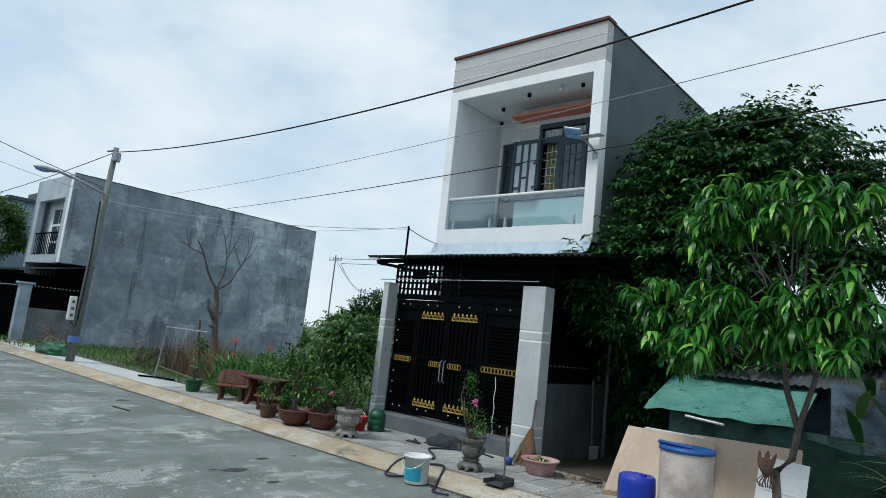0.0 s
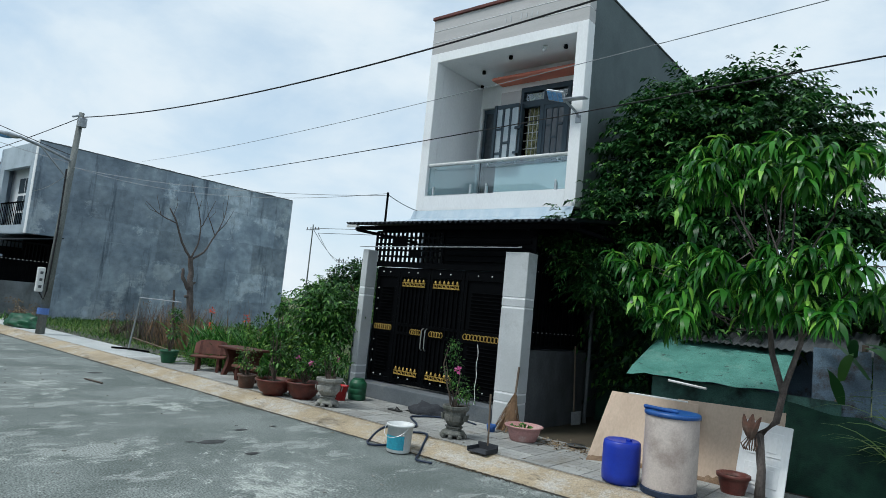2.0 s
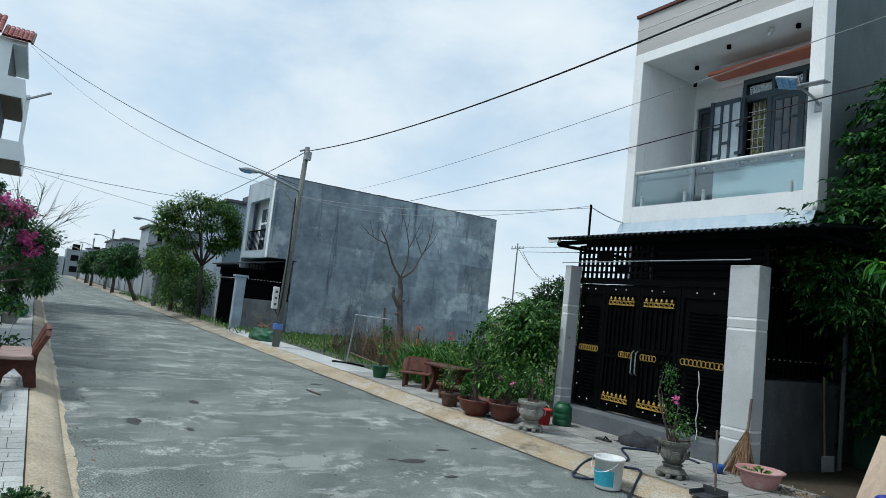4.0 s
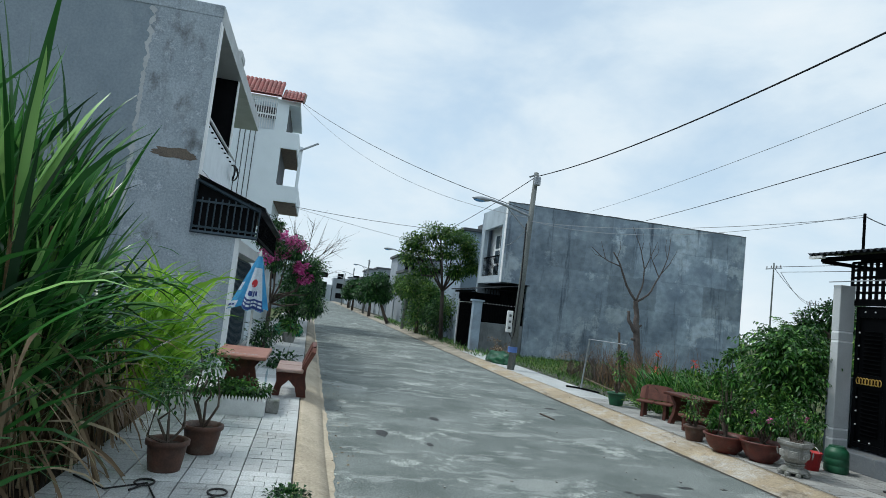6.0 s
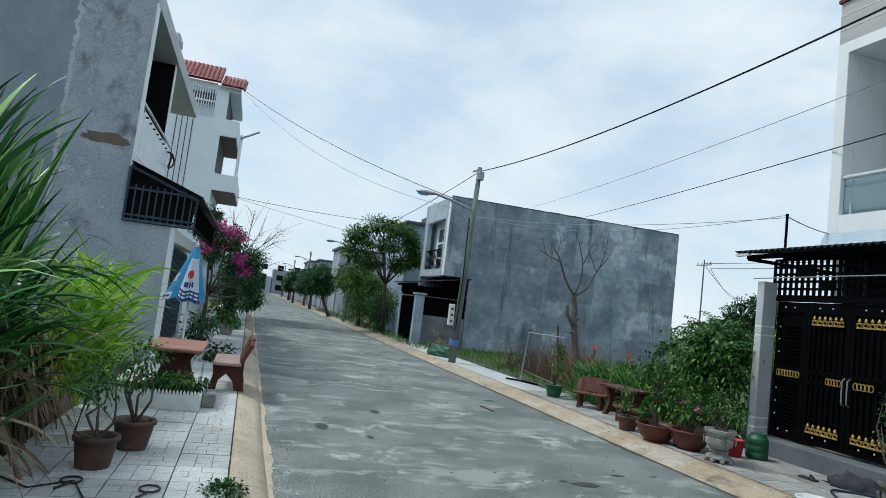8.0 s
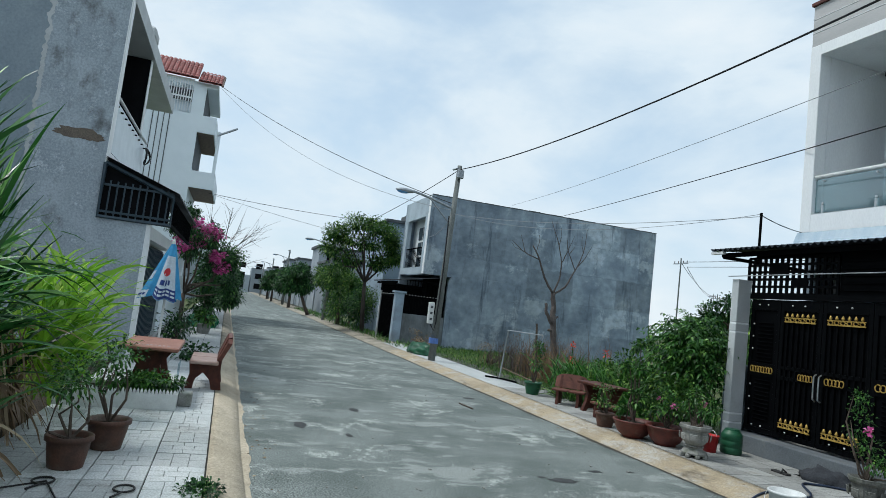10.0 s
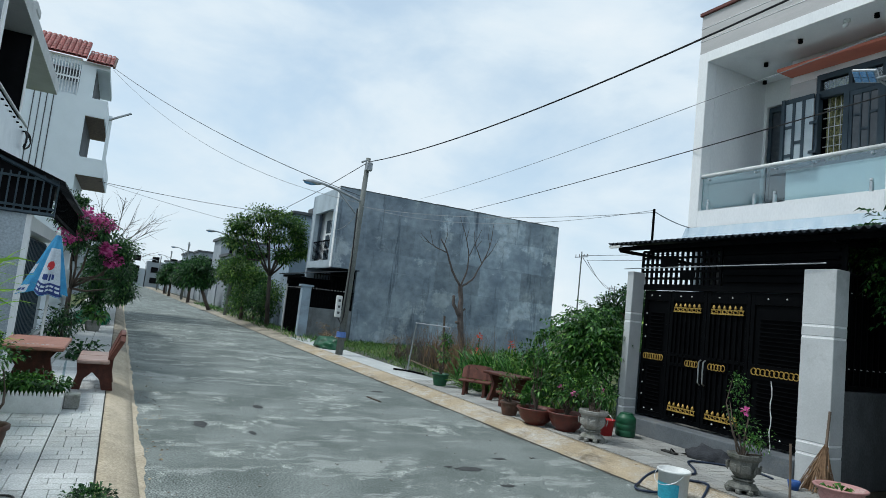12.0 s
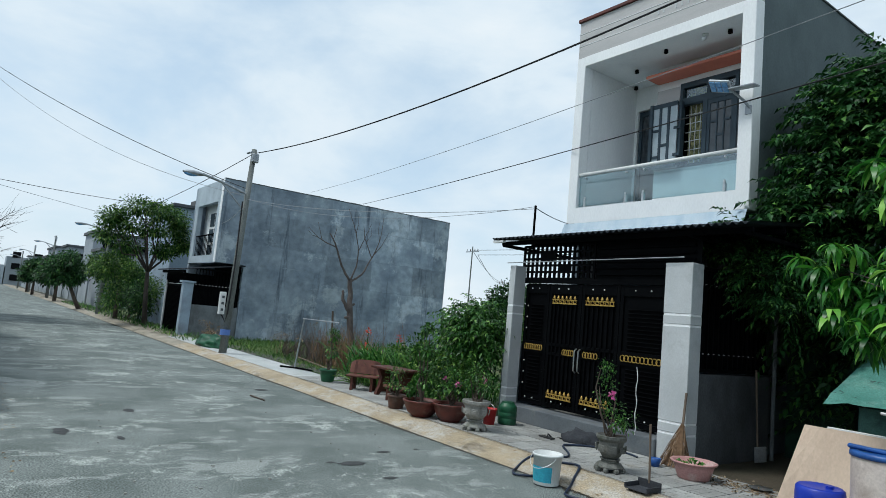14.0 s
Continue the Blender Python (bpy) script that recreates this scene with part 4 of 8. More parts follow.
part("post", tube(bmesh.new(), [(-4.5, 9.6, 0.1), (-4.5, 9.6, 3.3)], 0.03, 8), M["oldsheet"], yard)
single("side_wall_low", B(-8.5, -8.38, 7.95, 9.9, 0.05, 1.35), M["render"], "low cement wall beside the front yard", "wall", kind="structure")
slab("yard_floor", (-8.38, -4.86, 8.05, 9.9, 0.0, 0.2), M["tile_grey"], "tiled floor of the front yard", "floor")

# ---- the gate ----
gate = thing("metal_gate", (-6.5, 7.95, 0.36), "black steel four-leaf gate with gold ornaments", "gate")
GY = 7.95


def ornament_crown(x0, x1, z):
    bm = B(x0, x1, GY - 0.045, GY - 0.03, z - 0.068, z - 0.05)
    box(bm, x0, x1, GY - 0.045, GY - 0.03, z - 0.005, z + 0.008)
    n = 6
    for k in range(n):
        x = x0 + (x1 - x0) * (k + 0.5) / n
        w = (x1 - x0) / n
        tube(bm, [(x + w * 0.38 * math.cos(a), GY - 0.04, z - 0.028 + 0.026 * math.sin(a)) for a in [2 * math.pi * q / 8 for q in range(9)]], 0.008, 4, False)
        lathe(bm, [(0, 0.072), (0.013, 0.055), (0.022, 0.03), (0.01, 0.01), (0, 0.006)], 6, (x, GY - 0.04, z))
    return bm


def ornament_chain(x0, x1, z, n):
    bm = bmesh.new()
    w = (x1 - x0) / n
    for k in range(n):
        x = x0 + w * (k + 0.5)
        tube(bm, [(x + w * 0.62 * math.cos(a), GY - 0.038 - 0.004 * (k % 2), z + 0.045 * math.sin(a)) for a in [2 * math.pi * q / 10 for q in range(11)]], 0.007, 4, False)
    return bm


def louvre_mesh(x0, x1):
    bm = B(-(x1 - x0) / 2, (x1 - x0) / 2, -0.022, -0.012, -0.018, 0.018)
    bm.transform(pose(0, 0, 0, 35))
    return done("slat", bm, M["blackmat"])


for i, (x0, x1) in enumerate([(-8.0, -7.43), (-7.43, -6.72), (-6.72, -5.98), (-5.98, -5.07)]):
    lf = part("gate_leaf", B(x0 + 0.004, x1 - 0.004, GY + 0.005, GY + 0.02, 0.40, 2.41), M["black"], gate)
    bm = bmesh.new()
    for a, b in ((x0 + 0.004, x0 + 0.064), (x1 - 0.064, x1 - 0.004)):
        box(bm, a, b, GY - 0.025, GY + 0.005, 0.40, 2.41, 0.004)
    for z0, z1 in ((0.40, 0.47), (1.24, 1.29), (1.39, 1.44), (2.25, 2.41)):
        box(bm, x0 + 0.064, x1 - 0.064, GY - 0.024, GY + 0.004, z0, z1)
    part("leaf_frame", bm, M["black"], lf)
    if i in (0, 3):
        me = louvre_mesh(x0 + 0.16, x1 - 0.13)
        for k in range(26):
            z = 0.60 + k * 0.058
            if 1.22 < z < 1.46:
                continue
            s = new("slat", me)
            s.parent = lf
            s.location = Vector(((x0 + x1) / 2 + 0.015, GY, z)) - base_of(lf)
        part("ornament", ornament_chain(x0 + 0.08, x1 - 0.08, 1.34, 11 if i else 8), M["gold"], lf, "gold ring ornament")
        for k in range(3):
            for zz in (0.72, 1.65):
                part("rivet", lathe(bmesh.new(), [(0, 0.013), (0.009, 0.009), (0.013, 0), (0.009, -0.009), (0, -0.013)], 7, ((x1 if i else x0) + (-0.09 if i else 0.09), GY - 0.035, zz + k * 0.19)), M["white_pl"], lf)
    else:
        me = done("bar", B(-0.012, 0.012, -0.012, 0.012, -0.45, 0.45), M["blackmat"])
        for k in range(6):
            x = x0 + 0.13 + (x1 - x0 - 0.26) * k / 5
            for z in (0.86, 1.72):
                s = new("bar", me)
                s.parent = lf
                s.location = Vector((x, GY - 0.012, z)) - base_of(lf)
        part("ornament", ornament_crown(x0 + 0.09, x1 - 0.09, 2.15), M["gold"], lf, "gold crown ornament")
        part("ornament", ornament_crown(x0 + 0.09, x1 - 0.09, 0.62), M["gold"], lf, "gold crown ornament")
        a = (x1 - 0.33, x1 - 0.1) if i == 1 else (x0 + 0.1, x0 + 0.38)
        part("ornament", ornament_chain(*a, 1.31, 5), M["gold"], lf, "gold ring ornament")
        hx = x1 - 0.04 if i == 1 else x0 + 0.04
        part("handle", tube(bmesh.new(), [(hx, GY - 0.03, 1.02), (hx, GY - 0.075, 1.05), (hx, GY - 0.08, 1.2), (hx, GY - 0.075, 1.36), (hx, GY - 0.03, 1.39)], 0.011, 8), M["steel"], lf, "steel pull handle")
    for dx in (0.3, 0.6):
        for z in (2.33, 0.50):
            part("rivet", lathe(bmesh.new(), [(0, 0.013), (0.009, 0.009), (0.013, 0), (0.009, -0.009), (0, -0.013)], 7, (x0 + (x1 - x0) * dx, GY - 0.035, z)), M["white_pl"], lf)

# ---- the grey house across the vacant lot ----
FX, FY, FZ = -25.6, 7.74, 6.43
far = thing("house", (-27.5, 9, 0.05), "two-storey house with a bare weathered cement side wall", "house")
bm = bmesh.new()
box(bm, FX - 0.2, FX, FY, 19.1, 3.05, FZ)
box(bm, FX - 0.2, FX, 8.9, 19.1, 0.0, 3.05)
part("side_wall", bm, M["render"], far, "weathered grey cement side wall")
v, f = [], []
for i in range(40):
    y0 = FY + (19.1 - FY) * i / 40
    y1 = FY + (19.1 - FY) * (i + 1) / 40
    h = 0.03 + 0.04 * abs(noise.noise((y0, 2, 0)))
    k = len(v)
    v += [(FX - 0.22, y0, FZ), (FX + 0.015, y0, FZ), (FX + 0.015, y1, FZ), (FX - 0.22, y1, FZ), (FX - 0.22, y0, FZ + h), (FX + 0.015, y0, FZ + h), (FX + 0.015, y1, FZ + h), (FX - 0.22, y1, FZ + h)]
    f += [(k + 4, k + 5, k + 6, k + 7), (k + 1, k + 2, k + 6, k + 5), (k, k + 4, k + 7, k + 3), (k, k + 1, k + 5, k + 4), (k + 2, k + 3, k + 7, k + 6)]
part("parapet", raw("parapet", v, f, M["render_dark"]), M["render_dark"], far)
for z in (1.75, 3.12):
    v, f = [], []
    for i in range(60):
        y = 7.9 + 11.1 * i / 59
        h = 0.001 + 0.022 * max(0, noise.noise((y * 1.3, z * 3, 0)))
        zz = z + 0.02 * noise.noise((y * 0.7, z, 3))
        v += [(FX + 0.005, y, zz - h), (FX + 0.005, y, zz + h)]
    f = [(2 * i, 2 * i + 2, 2 * i + 3, 2 * i + 1) for i in range(59) if z > 3.2 or v[2 * i][1] > 9.0]
    part("pour_joint", raw("pour_joint", v, f, M["render_blue"]), M["render_blue"], far, "dark horizontal pour joint")
part("rear_wall", B(-29.6, FX - 0.2, 18.9, 19.1, 0, FZ - 0.4), M["render"], far)
part("side_wall", B(-29.6, -29.4, FY, 18.9, 0, FZ), M["render"], far)
part("roof_slab", B(-29.4, FX - 0.2, FY + 0.2, 18.9, FZ - 0.6, FZ - 0.45), M["render"], far)
bm = bmesh.new()
box(bm, -29.4, -29.0, FY, FY + 0.2, 3.05, FZ)
box(bm, -26.2, FX - 0.2, FY, FY + 0.2, 3.05, FZ)
box(bm, -29.0, -26.2, FY, FY + 0.2, 5.55, FZ)
box(bm, -29.4, FX - 0.2, FY - 0.02, FY, 3.05, 3.35)
part("front_wall", bm, M["bluewhite"], far, "blue-white painted front")
part("corner_band", B(FX - 0.2, FX + 0.012, FY - 0.025, FY - 0.003, 3.05, FZ + 0.02), M["white"], far, "white corner band")
part("balcony_floor", B(-29.0, -26.2, FY + 0.2, FY + 1.3, 3.05, 3.2), M["bluepaint"], far)
part("balcony_back", B(-29.4, FX - 0.2, FY + 0.45, FY + 0.55, 3.05, 5.8), M["white"], far)
fw = part("balcony_door", B(-28.4, -27.0, FY + 0.40, FY + 0.45, 3.2, 5.3), M["white"], far)
for k in range(6):
    part("pane", B(-28.3 + (k % 2) * 0.65, -27.75 + (k % 2) * 0.65, FY + 0.385, FY + 0.40, 3.3 + (k // 2) * 0.68, 3.88 + (k // 2) * 0.68), M["alu"], fw)
rl = part("balcony_rail", B(-29.0, -26.2, FY + 0.06, FY + 0.1, 4.2, 4.25), M["blackmat"], far, "black balcony railing")
for k in range(15):
    part("baluster", B(-28.95 + k * 0.19, -28.92 + k * 0.19, FY + 0.07, FY + 0.09, 3.35, 4.2), M["blackmat"], rl)
# porch of that house
porch = thing("porch", (-27.2, 7.8, 0.05), "black steel barred porch with a flat dark roof", "porch")
v, f = corrugated(-29.0, -25.42, 6.42, 8.95, 2.62, 3.02, 0.16, 0.02)
part("roof_sheet", raw("roof_sheet", v, f, M["roofdark"]), M["roofdark"], porch, "dark sloping roof sheet")
part("eave_beam", B(-28.95, -25.5, 6.6, 6.68, 2.5, 2.6), M["blackmat"], porch)
part("low_wall", B(-25.76, -25.6, 7.06, 8.88, 0.0, 1.3, bev=0.01), M["grime_pale"], porch, "stained low cement wall")
for k in range(15):
    part("bar", B(-25.69, -25.665, 7.12 + k * 0.12, 7.145 + k * 0.12, 1.3, 2.75), M["blackmat"], porch)
for z in (1.34, 2.02, 2.68):
    part("rail", B(-25.7, -25.65, 7.06, 8.88, z, z + 0.05), M["blackmat"], porch)
part("infill_sheet", B(-25.71, -25.70, 7.1, 8.88, 1.3, 2.05), M["blackmat"], porch)
for k in range(20):
    part("bar", B(-28.62 + k * 0.14, -28.595 + k * 0.14, 6.80, 6.825, 0.15, 2.5), M["blackmat"], porch)
part("infill_sheet", B(-28.65, -25.88, 6.83, 6.84, 0.15, 1.98), M["blackmat"], porch)
for z in (0.15, 1.98, 2.46):
    part("rail", B(-28.65, -25.86, 6.79, 6.83, z, z + 0.05), M["blackmat"], porch)
for k in range(17):
    part("rivet", lathe(bmesh.new(), [(0, 0.03), (0.025, 0.015), (0.03, 0), (0, 0)], 5, (-28.55 + k * 0.16, 6.785, 2.06)), M["white_pl"], porch)
for k in range(13):
    part("rivet", lathe(bmesh.new(), [(0, 0.03), (0.025, 0.015), (0.03, 0), (0, 0)], 5, (-25.64, 7.15 + k * 0.13, 2.07)), M["white_pl"], porch)
part("edge_post", B(-28.78, -28.66, 6.76, 6.86, 0.0, 2.2), M["lightgrey"], porch, "pale post at the gate's edge")
# Two black panels paint the shade inside the porch.
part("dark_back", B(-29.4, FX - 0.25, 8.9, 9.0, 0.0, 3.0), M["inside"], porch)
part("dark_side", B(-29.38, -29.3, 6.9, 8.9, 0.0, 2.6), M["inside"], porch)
bm = B(-25.88, -25.56, 6.68, 7.05, 0.0, 2.12, bev=0.01)
box(bm, -25.95, -25.5, 6.61, 7.12, 2.12, 2.2, 0.01)
part("pillar", bm, M["bluepaint"], porch, "pale blue gate pillar")

# next house behind the street tree
nxt = thing("house", (-34, 8, 0.0), "pale blue-grey two-storey house behind trees", "house")
part("body", B(-39.5, -33.6, 7.9, 20, 0, 6.0), M["bluepaint"], nxt)
part("roof_edge", B(-39.7, -33.4, 7.7, 20.2, 6.0, 6.15), M["render_dark"], nxt)
part("water_tank_base", B(-35.5, -34.2, 9, 10.5, 6.15, 6.6), M["render_dark"], nxt)

# ---- the left-hand house ----
LX, LY = -13.0, -2.34
lh = thing("house", (-16, -4, 0.05), "two-storey house with a stained cement side wall and glass balcony", "house")
bm = bmesh.new()
box(bm, LX - 0.2, LX, -3.62, LY, 2.6, 7.14)
box(bm, LX - 0.2, LX, -3.62, -1.47, 0.0, 2.6)
part("side_wall", bm, M["render_pale"], lh, "stained pale cement side wall")
part("side_wall", B(LX - 0.2, LX - 0.004, -20, -3.62, 0.0, 7.14), M["render_blue"], lh, "smoother blue-grey cement side wall")
part("parapet_band", B(LX - 0.21, LX + 0.012, -20, LY + 0.005, 6.92, 7.16), M["render_pale"], lh)
v, f = [], []
for i in range(130):
    z = 2.7 + i * 0.0325
    w = 0.035 + 0.05 * noise.noise((0, z * 9, 0)) + 0.02 * noise.noise((5, z * 25, 0))
    y = -3.62 + 0.05 * noise.noise((2, z * 5, 0)) + 0.03 * noise.noise((2, z * 19, 7))
    w = max(0.004, w)
    v += [(LX + 0.008, y - w, z), (LX + 0.008, y + w, z)]
f = [(2 * i, 2 * i + 1, 2 * i + 3, 2 * i + 2) for i in range(129)]
part("mortar_seam", raw("mortar_seam", v, f, M["lightgrey"]), M["lightgrey"], lh, "pale rough mortar seam")


patch_count = []


def wall_patch(y, z, ry, rz, material, label):
    """An irregular patch on the side wall."""
    ring, off = [], 0.004 + 0.0015 * len(patch_count)
    patch_count.append(y)
    for k in range(36):
        a = 2 * math.pi * k / 36
        q = 1 + 0.5 * noise.noise((math.cos(a) * 1.6 + y, math.sin(a) * 1.6, z)) + 0.25 * noise.noise((math.cos(a) * 5, math.sin(a) * 5, y))
        ring.append((LX + off, y + ry * q * math.cos(a), z + rz * q * math.sin(a)))
    part("peeled_patch", raw("peeled_patch", ring, [tuple(range(36))], M[material]), M[material], lh, label)


wall_patch(-2.9, 4.07, 0.40, 0.10, "peeled", "patch of peeled brown render")
wall_patch(-2.62, 4.03, 0.2, 0.07, "peeled", "patch of peeled brown render")
part("rear_wall", B(-16.8, LX - 0.2, -20, -19.8, 0, 7), M["render_pale"], lh)
part("side_wall", B(-16.8, -16.6, -19.8, -4.1, 0, 6.8), M["render_pale"], lh)
part("corner_trim", B(LX - 0.2, LX + 0.01, LY - 0.02, LY + 0.012, 3.6, 6.82), M["white"], lh)
part("fascia", B(-21.7, LX - 0.002, LY - 0.22, LY + 0.02, 6.8, 7.15), M["lightgrey"], lh)
part("fascia_block", B(-16.6, -15.9, LY - 0.2, LY + 0.03, 7.15, 7.4, bev=0.05), M["lightgrey"], lh)
part("balcony_ceiling", B(-21.7, LX - 0.2, -4.0, LY - 0.22, 6.8, 6.95), M["lightgrey"], lh)
# Balcony back in dark cement, its shade put into the colour.
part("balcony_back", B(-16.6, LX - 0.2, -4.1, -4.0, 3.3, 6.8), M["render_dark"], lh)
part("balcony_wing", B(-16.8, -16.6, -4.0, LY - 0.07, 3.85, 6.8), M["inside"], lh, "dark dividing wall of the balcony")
part("wing_edge", B(-16.82, -16.58, LY - 0.07, LY - 0.052, 3.85, 6.8), M["white"], lh, "white painted wall edge")
part("balcony_floor", B(-17.6, LX - 0.2, -4.0, LY, 3.55, 3.85), M["white"], lh)
part("balustrade_glass", B(-17.5, LX - 0.22, LY - 0.05, LY - 0.038, 3.9, 4.86), M["sky_glass"], lh, "glass balustrade with the bright sky painted in")
part("handrail", tube(bmesh.new(), [(-17.55, LY - 0.02, 4.93), (LX - 0.15, LY - 0.02, 4.93)], 0.03, 8), M["white_pl"], lh)
for k in range(9):
    part("rail_pin", tube(bmesh.new(), [(-17.3 + k * 0.5, LY + 0.01, 4.76), (-17.3 + k * 0.5, LY - 0.06, 4.76)], 0.02, 6), M["blackmat"], lh)
part("front_beam", B(-19.2, LX - 0.2, LY - 0.3, -1.47, 2.35, 2.6), M["white"], lh)
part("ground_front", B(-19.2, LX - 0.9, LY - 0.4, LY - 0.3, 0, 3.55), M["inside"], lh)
part("front_post", B(LX - 0.22, LX + 0.008, -1.5, -1.42, 0.0, 2.6), M["white"], lh, "white front edge of the wall")
gl = part("sliding_gate", B(-18.5, LX - 0.25, -1.7, -1.66, 0.1, 2.3), M["alu"], lh, "blue-grey metal sliding gate")
for k in range(22):
    part("slat", B(-18.4 + k * 0.24, -18.3 + k * 0.24, -1.66, -1.63, 0.2, 2.25), M["alu"], gl)
# iron awning with a grille
aw = thing("awning", (-16, -1.9, 2.6), "black steel awning with a barred grille over the front yard", "awning")
v, f = [], []
for i in range(50):
    x = -19.4 + (LX + 0.12 + 19.4) * i / 49
    h = 0.02 * math.cos(i * 2.2)
    v += [(x, LY, 3.72 + h), (x, -1.0, 3.22 + h), (x, LY, 3.69 + h), (x, -1.0, 3.19 + h)]
for i in range(49):
    a = 4 * i
    f += [(a, a + 1, a + 5, a + 4), (a + 2, a + 6, a + 7, a + 3), (a + 1, a + 3, a + 7, a + 5)]
part("roof_sheet", raw("roof_sheet", v, f, M["roofdark"]), M["roofdark"], aw)
part("side_frame", tube(bmesh.new(), [(LX + 0.03, LY, 3.62), (LX + 0.03, -1.1, 3.15), (LX + 0.03, -1.1, 2.62), (LX + 0.03, LY, 2.62), (LX + 0.03, LY, 3.62)], 0.038, 4), M["alu"], aw)
# Black sheet standing in for the shade under the awning.
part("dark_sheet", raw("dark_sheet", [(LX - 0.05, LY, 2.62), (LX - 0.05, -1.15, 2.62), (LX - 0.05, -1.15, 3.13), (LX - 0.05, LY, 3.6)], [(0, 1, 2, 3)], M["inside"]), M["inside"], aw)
for k in range(9):
    y = LY + 0.12 + k * 0.125
    part("bar", B(LX + 0.0, LX + 0.025, y, y + 0.025, 2.64, 3.3), M["alu"], aw)
for z in (2.7, 3.2):
    part("rail", B(LX + 0.0, LX + 0.03, LY, -1.1, z, z + 0.04), M["alu"], aw)
for k in range(30):
    x = -18.9 + k * 0.2
    part("bar", B(x, x + 0.025, -1.12, -1.09, 2.62, 3.12), M["blackmat"], aw)
part("front_rail", B(-19.2, LX, -1.13, -1.08, 2.6, 2.66), M["blackmat"], aw)
bm = bmesh.new()
for r in (0.21, 0.2, 0.19):
    tube(bm, [(-17.4 + r * 1.5 * math.cos(a), LY + 0.06 + 0.04 * math.sin(a * 2 + r * 40), 4.58 + r * math.sin(a)) for a in [2 * math.pi * q / 16 for q in range(17)]], 0.016, 5, False)
single("coiled_cable", bm, M["cable"], "coil of black cable hung on the balcony", "cable")

# ---- the tall white house with a red tiled roof ----
rx, ry = -32.0, -2.3
rh = thing("house", (-35, -6, 0), "tall white four-storey house with red tiled roof", "house")
bm = bmesh.new()
box(bm, -37.5, rx, -16, ry, 0, 9.42)
part("body", bm, M["housewhite"], rh, "bright white plain walls")
part("top_storey", B(-37.5, -33.2, -4.6, -2.15, 9.42, 10.78), M["housewhite"], rh)
part("top_storey", B(-33.2, rx, -2.72, -2.15, 9.42, 10.78), M["housewhite"], rh)
part("roof_slab", B(-37.5, rx, -4.6, -1.62, 10.78, 11.0), M["housewhite"], rh)
for z0, z1, yy in ((8.6, 9.42, -1.5), (5.95, 6.75, -1.2), (3.0, 3.6, -1.3)):
    part("balcony_parapet", B(-37.5, rx, ry, yy, z0, z1), M["housewhite"], rh)
    part("balcony_soffit", B(-37.4, rx - 0.1, ry + 0.003, yy - 0.05, z0 - 0.03, z0), M["wood"], rh, "brown balcony soffit")
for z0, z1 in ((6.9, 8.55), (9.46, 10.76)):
    # Dark panel painting the shade inside each recess.
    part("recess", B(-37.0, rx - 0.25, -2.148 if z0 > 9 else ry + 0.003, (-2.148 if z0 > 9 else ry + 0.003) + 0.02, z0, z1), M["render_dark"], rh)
part("corner_post", tube(bmesh.new(), [(rx - 0.1, -1.3, 6.7), (rx - 0.1, -1.3, 8.8)], 0.08, 8), M["housewhite"], rh)
part("street_bracket", tube(bmesh.new(), [(rx, -1.35, 8.6), (rx, -0.5, 9.1)], 0.05, 6), M["galv"], rh)
for k in range(4):
    part("wall_channel", B(rx, rx + 0.03, -3.595 - k * 0.24, -3.56 - k * 0.24, 4.0, 9.4), M["render_dark"], rh, "dark vertical channel")
g = part("grille", B(rx - 0.02, rx + 0.05, -4.3, -2.73, 10.98, 11.06), M["white"], rh, "white barred roof grille")
# Dark band painting the shaded upper half behind the grille.
part("grille_dark", B(rx - 0.9, rx - 0.85, -4.6, -2.74, 10.2, 10.77), M["render_dark"], rh)
for k in range(14):
    part("bar", B(rx, rx + 0.04, -4.28 + k * 0.115, -4.245 + k * 0.115, 9.45, 10.98), M["white"], g)
part("rail", B(rx, rx + 0.05, -4.3, -2.73, 10.12, 10.19), M["white"], g)


def tiled_roof(x0, x1, y0, y1, z0, z1, parent, nx, ny):
    """A pitched roof, tile by tile, falling towards the near side."""
    deck = part("roof_deck", raw("roof_deck", [(x1 + 0.02, y0, z0 - 0.05), (x1 + 0.02, y1, z0 - 0.05), (x0, y1, z1 - 0.05), (x0, y0, z1 - 0.05)], [(0, 1, 2, 3)], M["rooftile"]), M["rooftile"], parent)
    wx, wy = (x1 - x0) / nx, (y1 - y0) / ny
    bm = bmesh.new()
    prev = None
    for k in range(7):
        a = math.pi * k / 6
        cur = [bm.verts.new((s * wx * 0.56, -math.cos(a) * wy * 0.5, math.sin(a) * 0.07 - s * (z1 - z0) / nx * -0.5 * -1)) for s in (-1, 1)]
        if prev:
            bm.faces.new((prev[0], cur[0], cur[1], prev[1]))
        prev = cur
    me = done("roof_tile", bm, M["rooftile"], True)
    for i in range(nx):
        for j in range(ny):
            o = new("roof_tile", me)
            o.parent = deck
            u = (i + 0.5) / nx
            o.location = Vector((x0 + (x1 - x0) * u, y0 + (y1 - y0) * (j + 0.5) / ny, z1 + (z0 - z1) * u)) - base_of(deck)


tiled_roof(-33.4, rx + 0.2, -5.4, -2.56, 11.1, 12.3, rh, 6, 14)
tiled_roof(-33.2, rx + 0.25, -2.56, -1.5, 10.98, 11.85, rh, 5, 6)
part("verge_board", tube(bmesh.new(), [(rx + 0.26, -1.47, 10.92), (-33.2, -1.47, 11.8)], 0.06, 5), M["clay_dark"], rh)

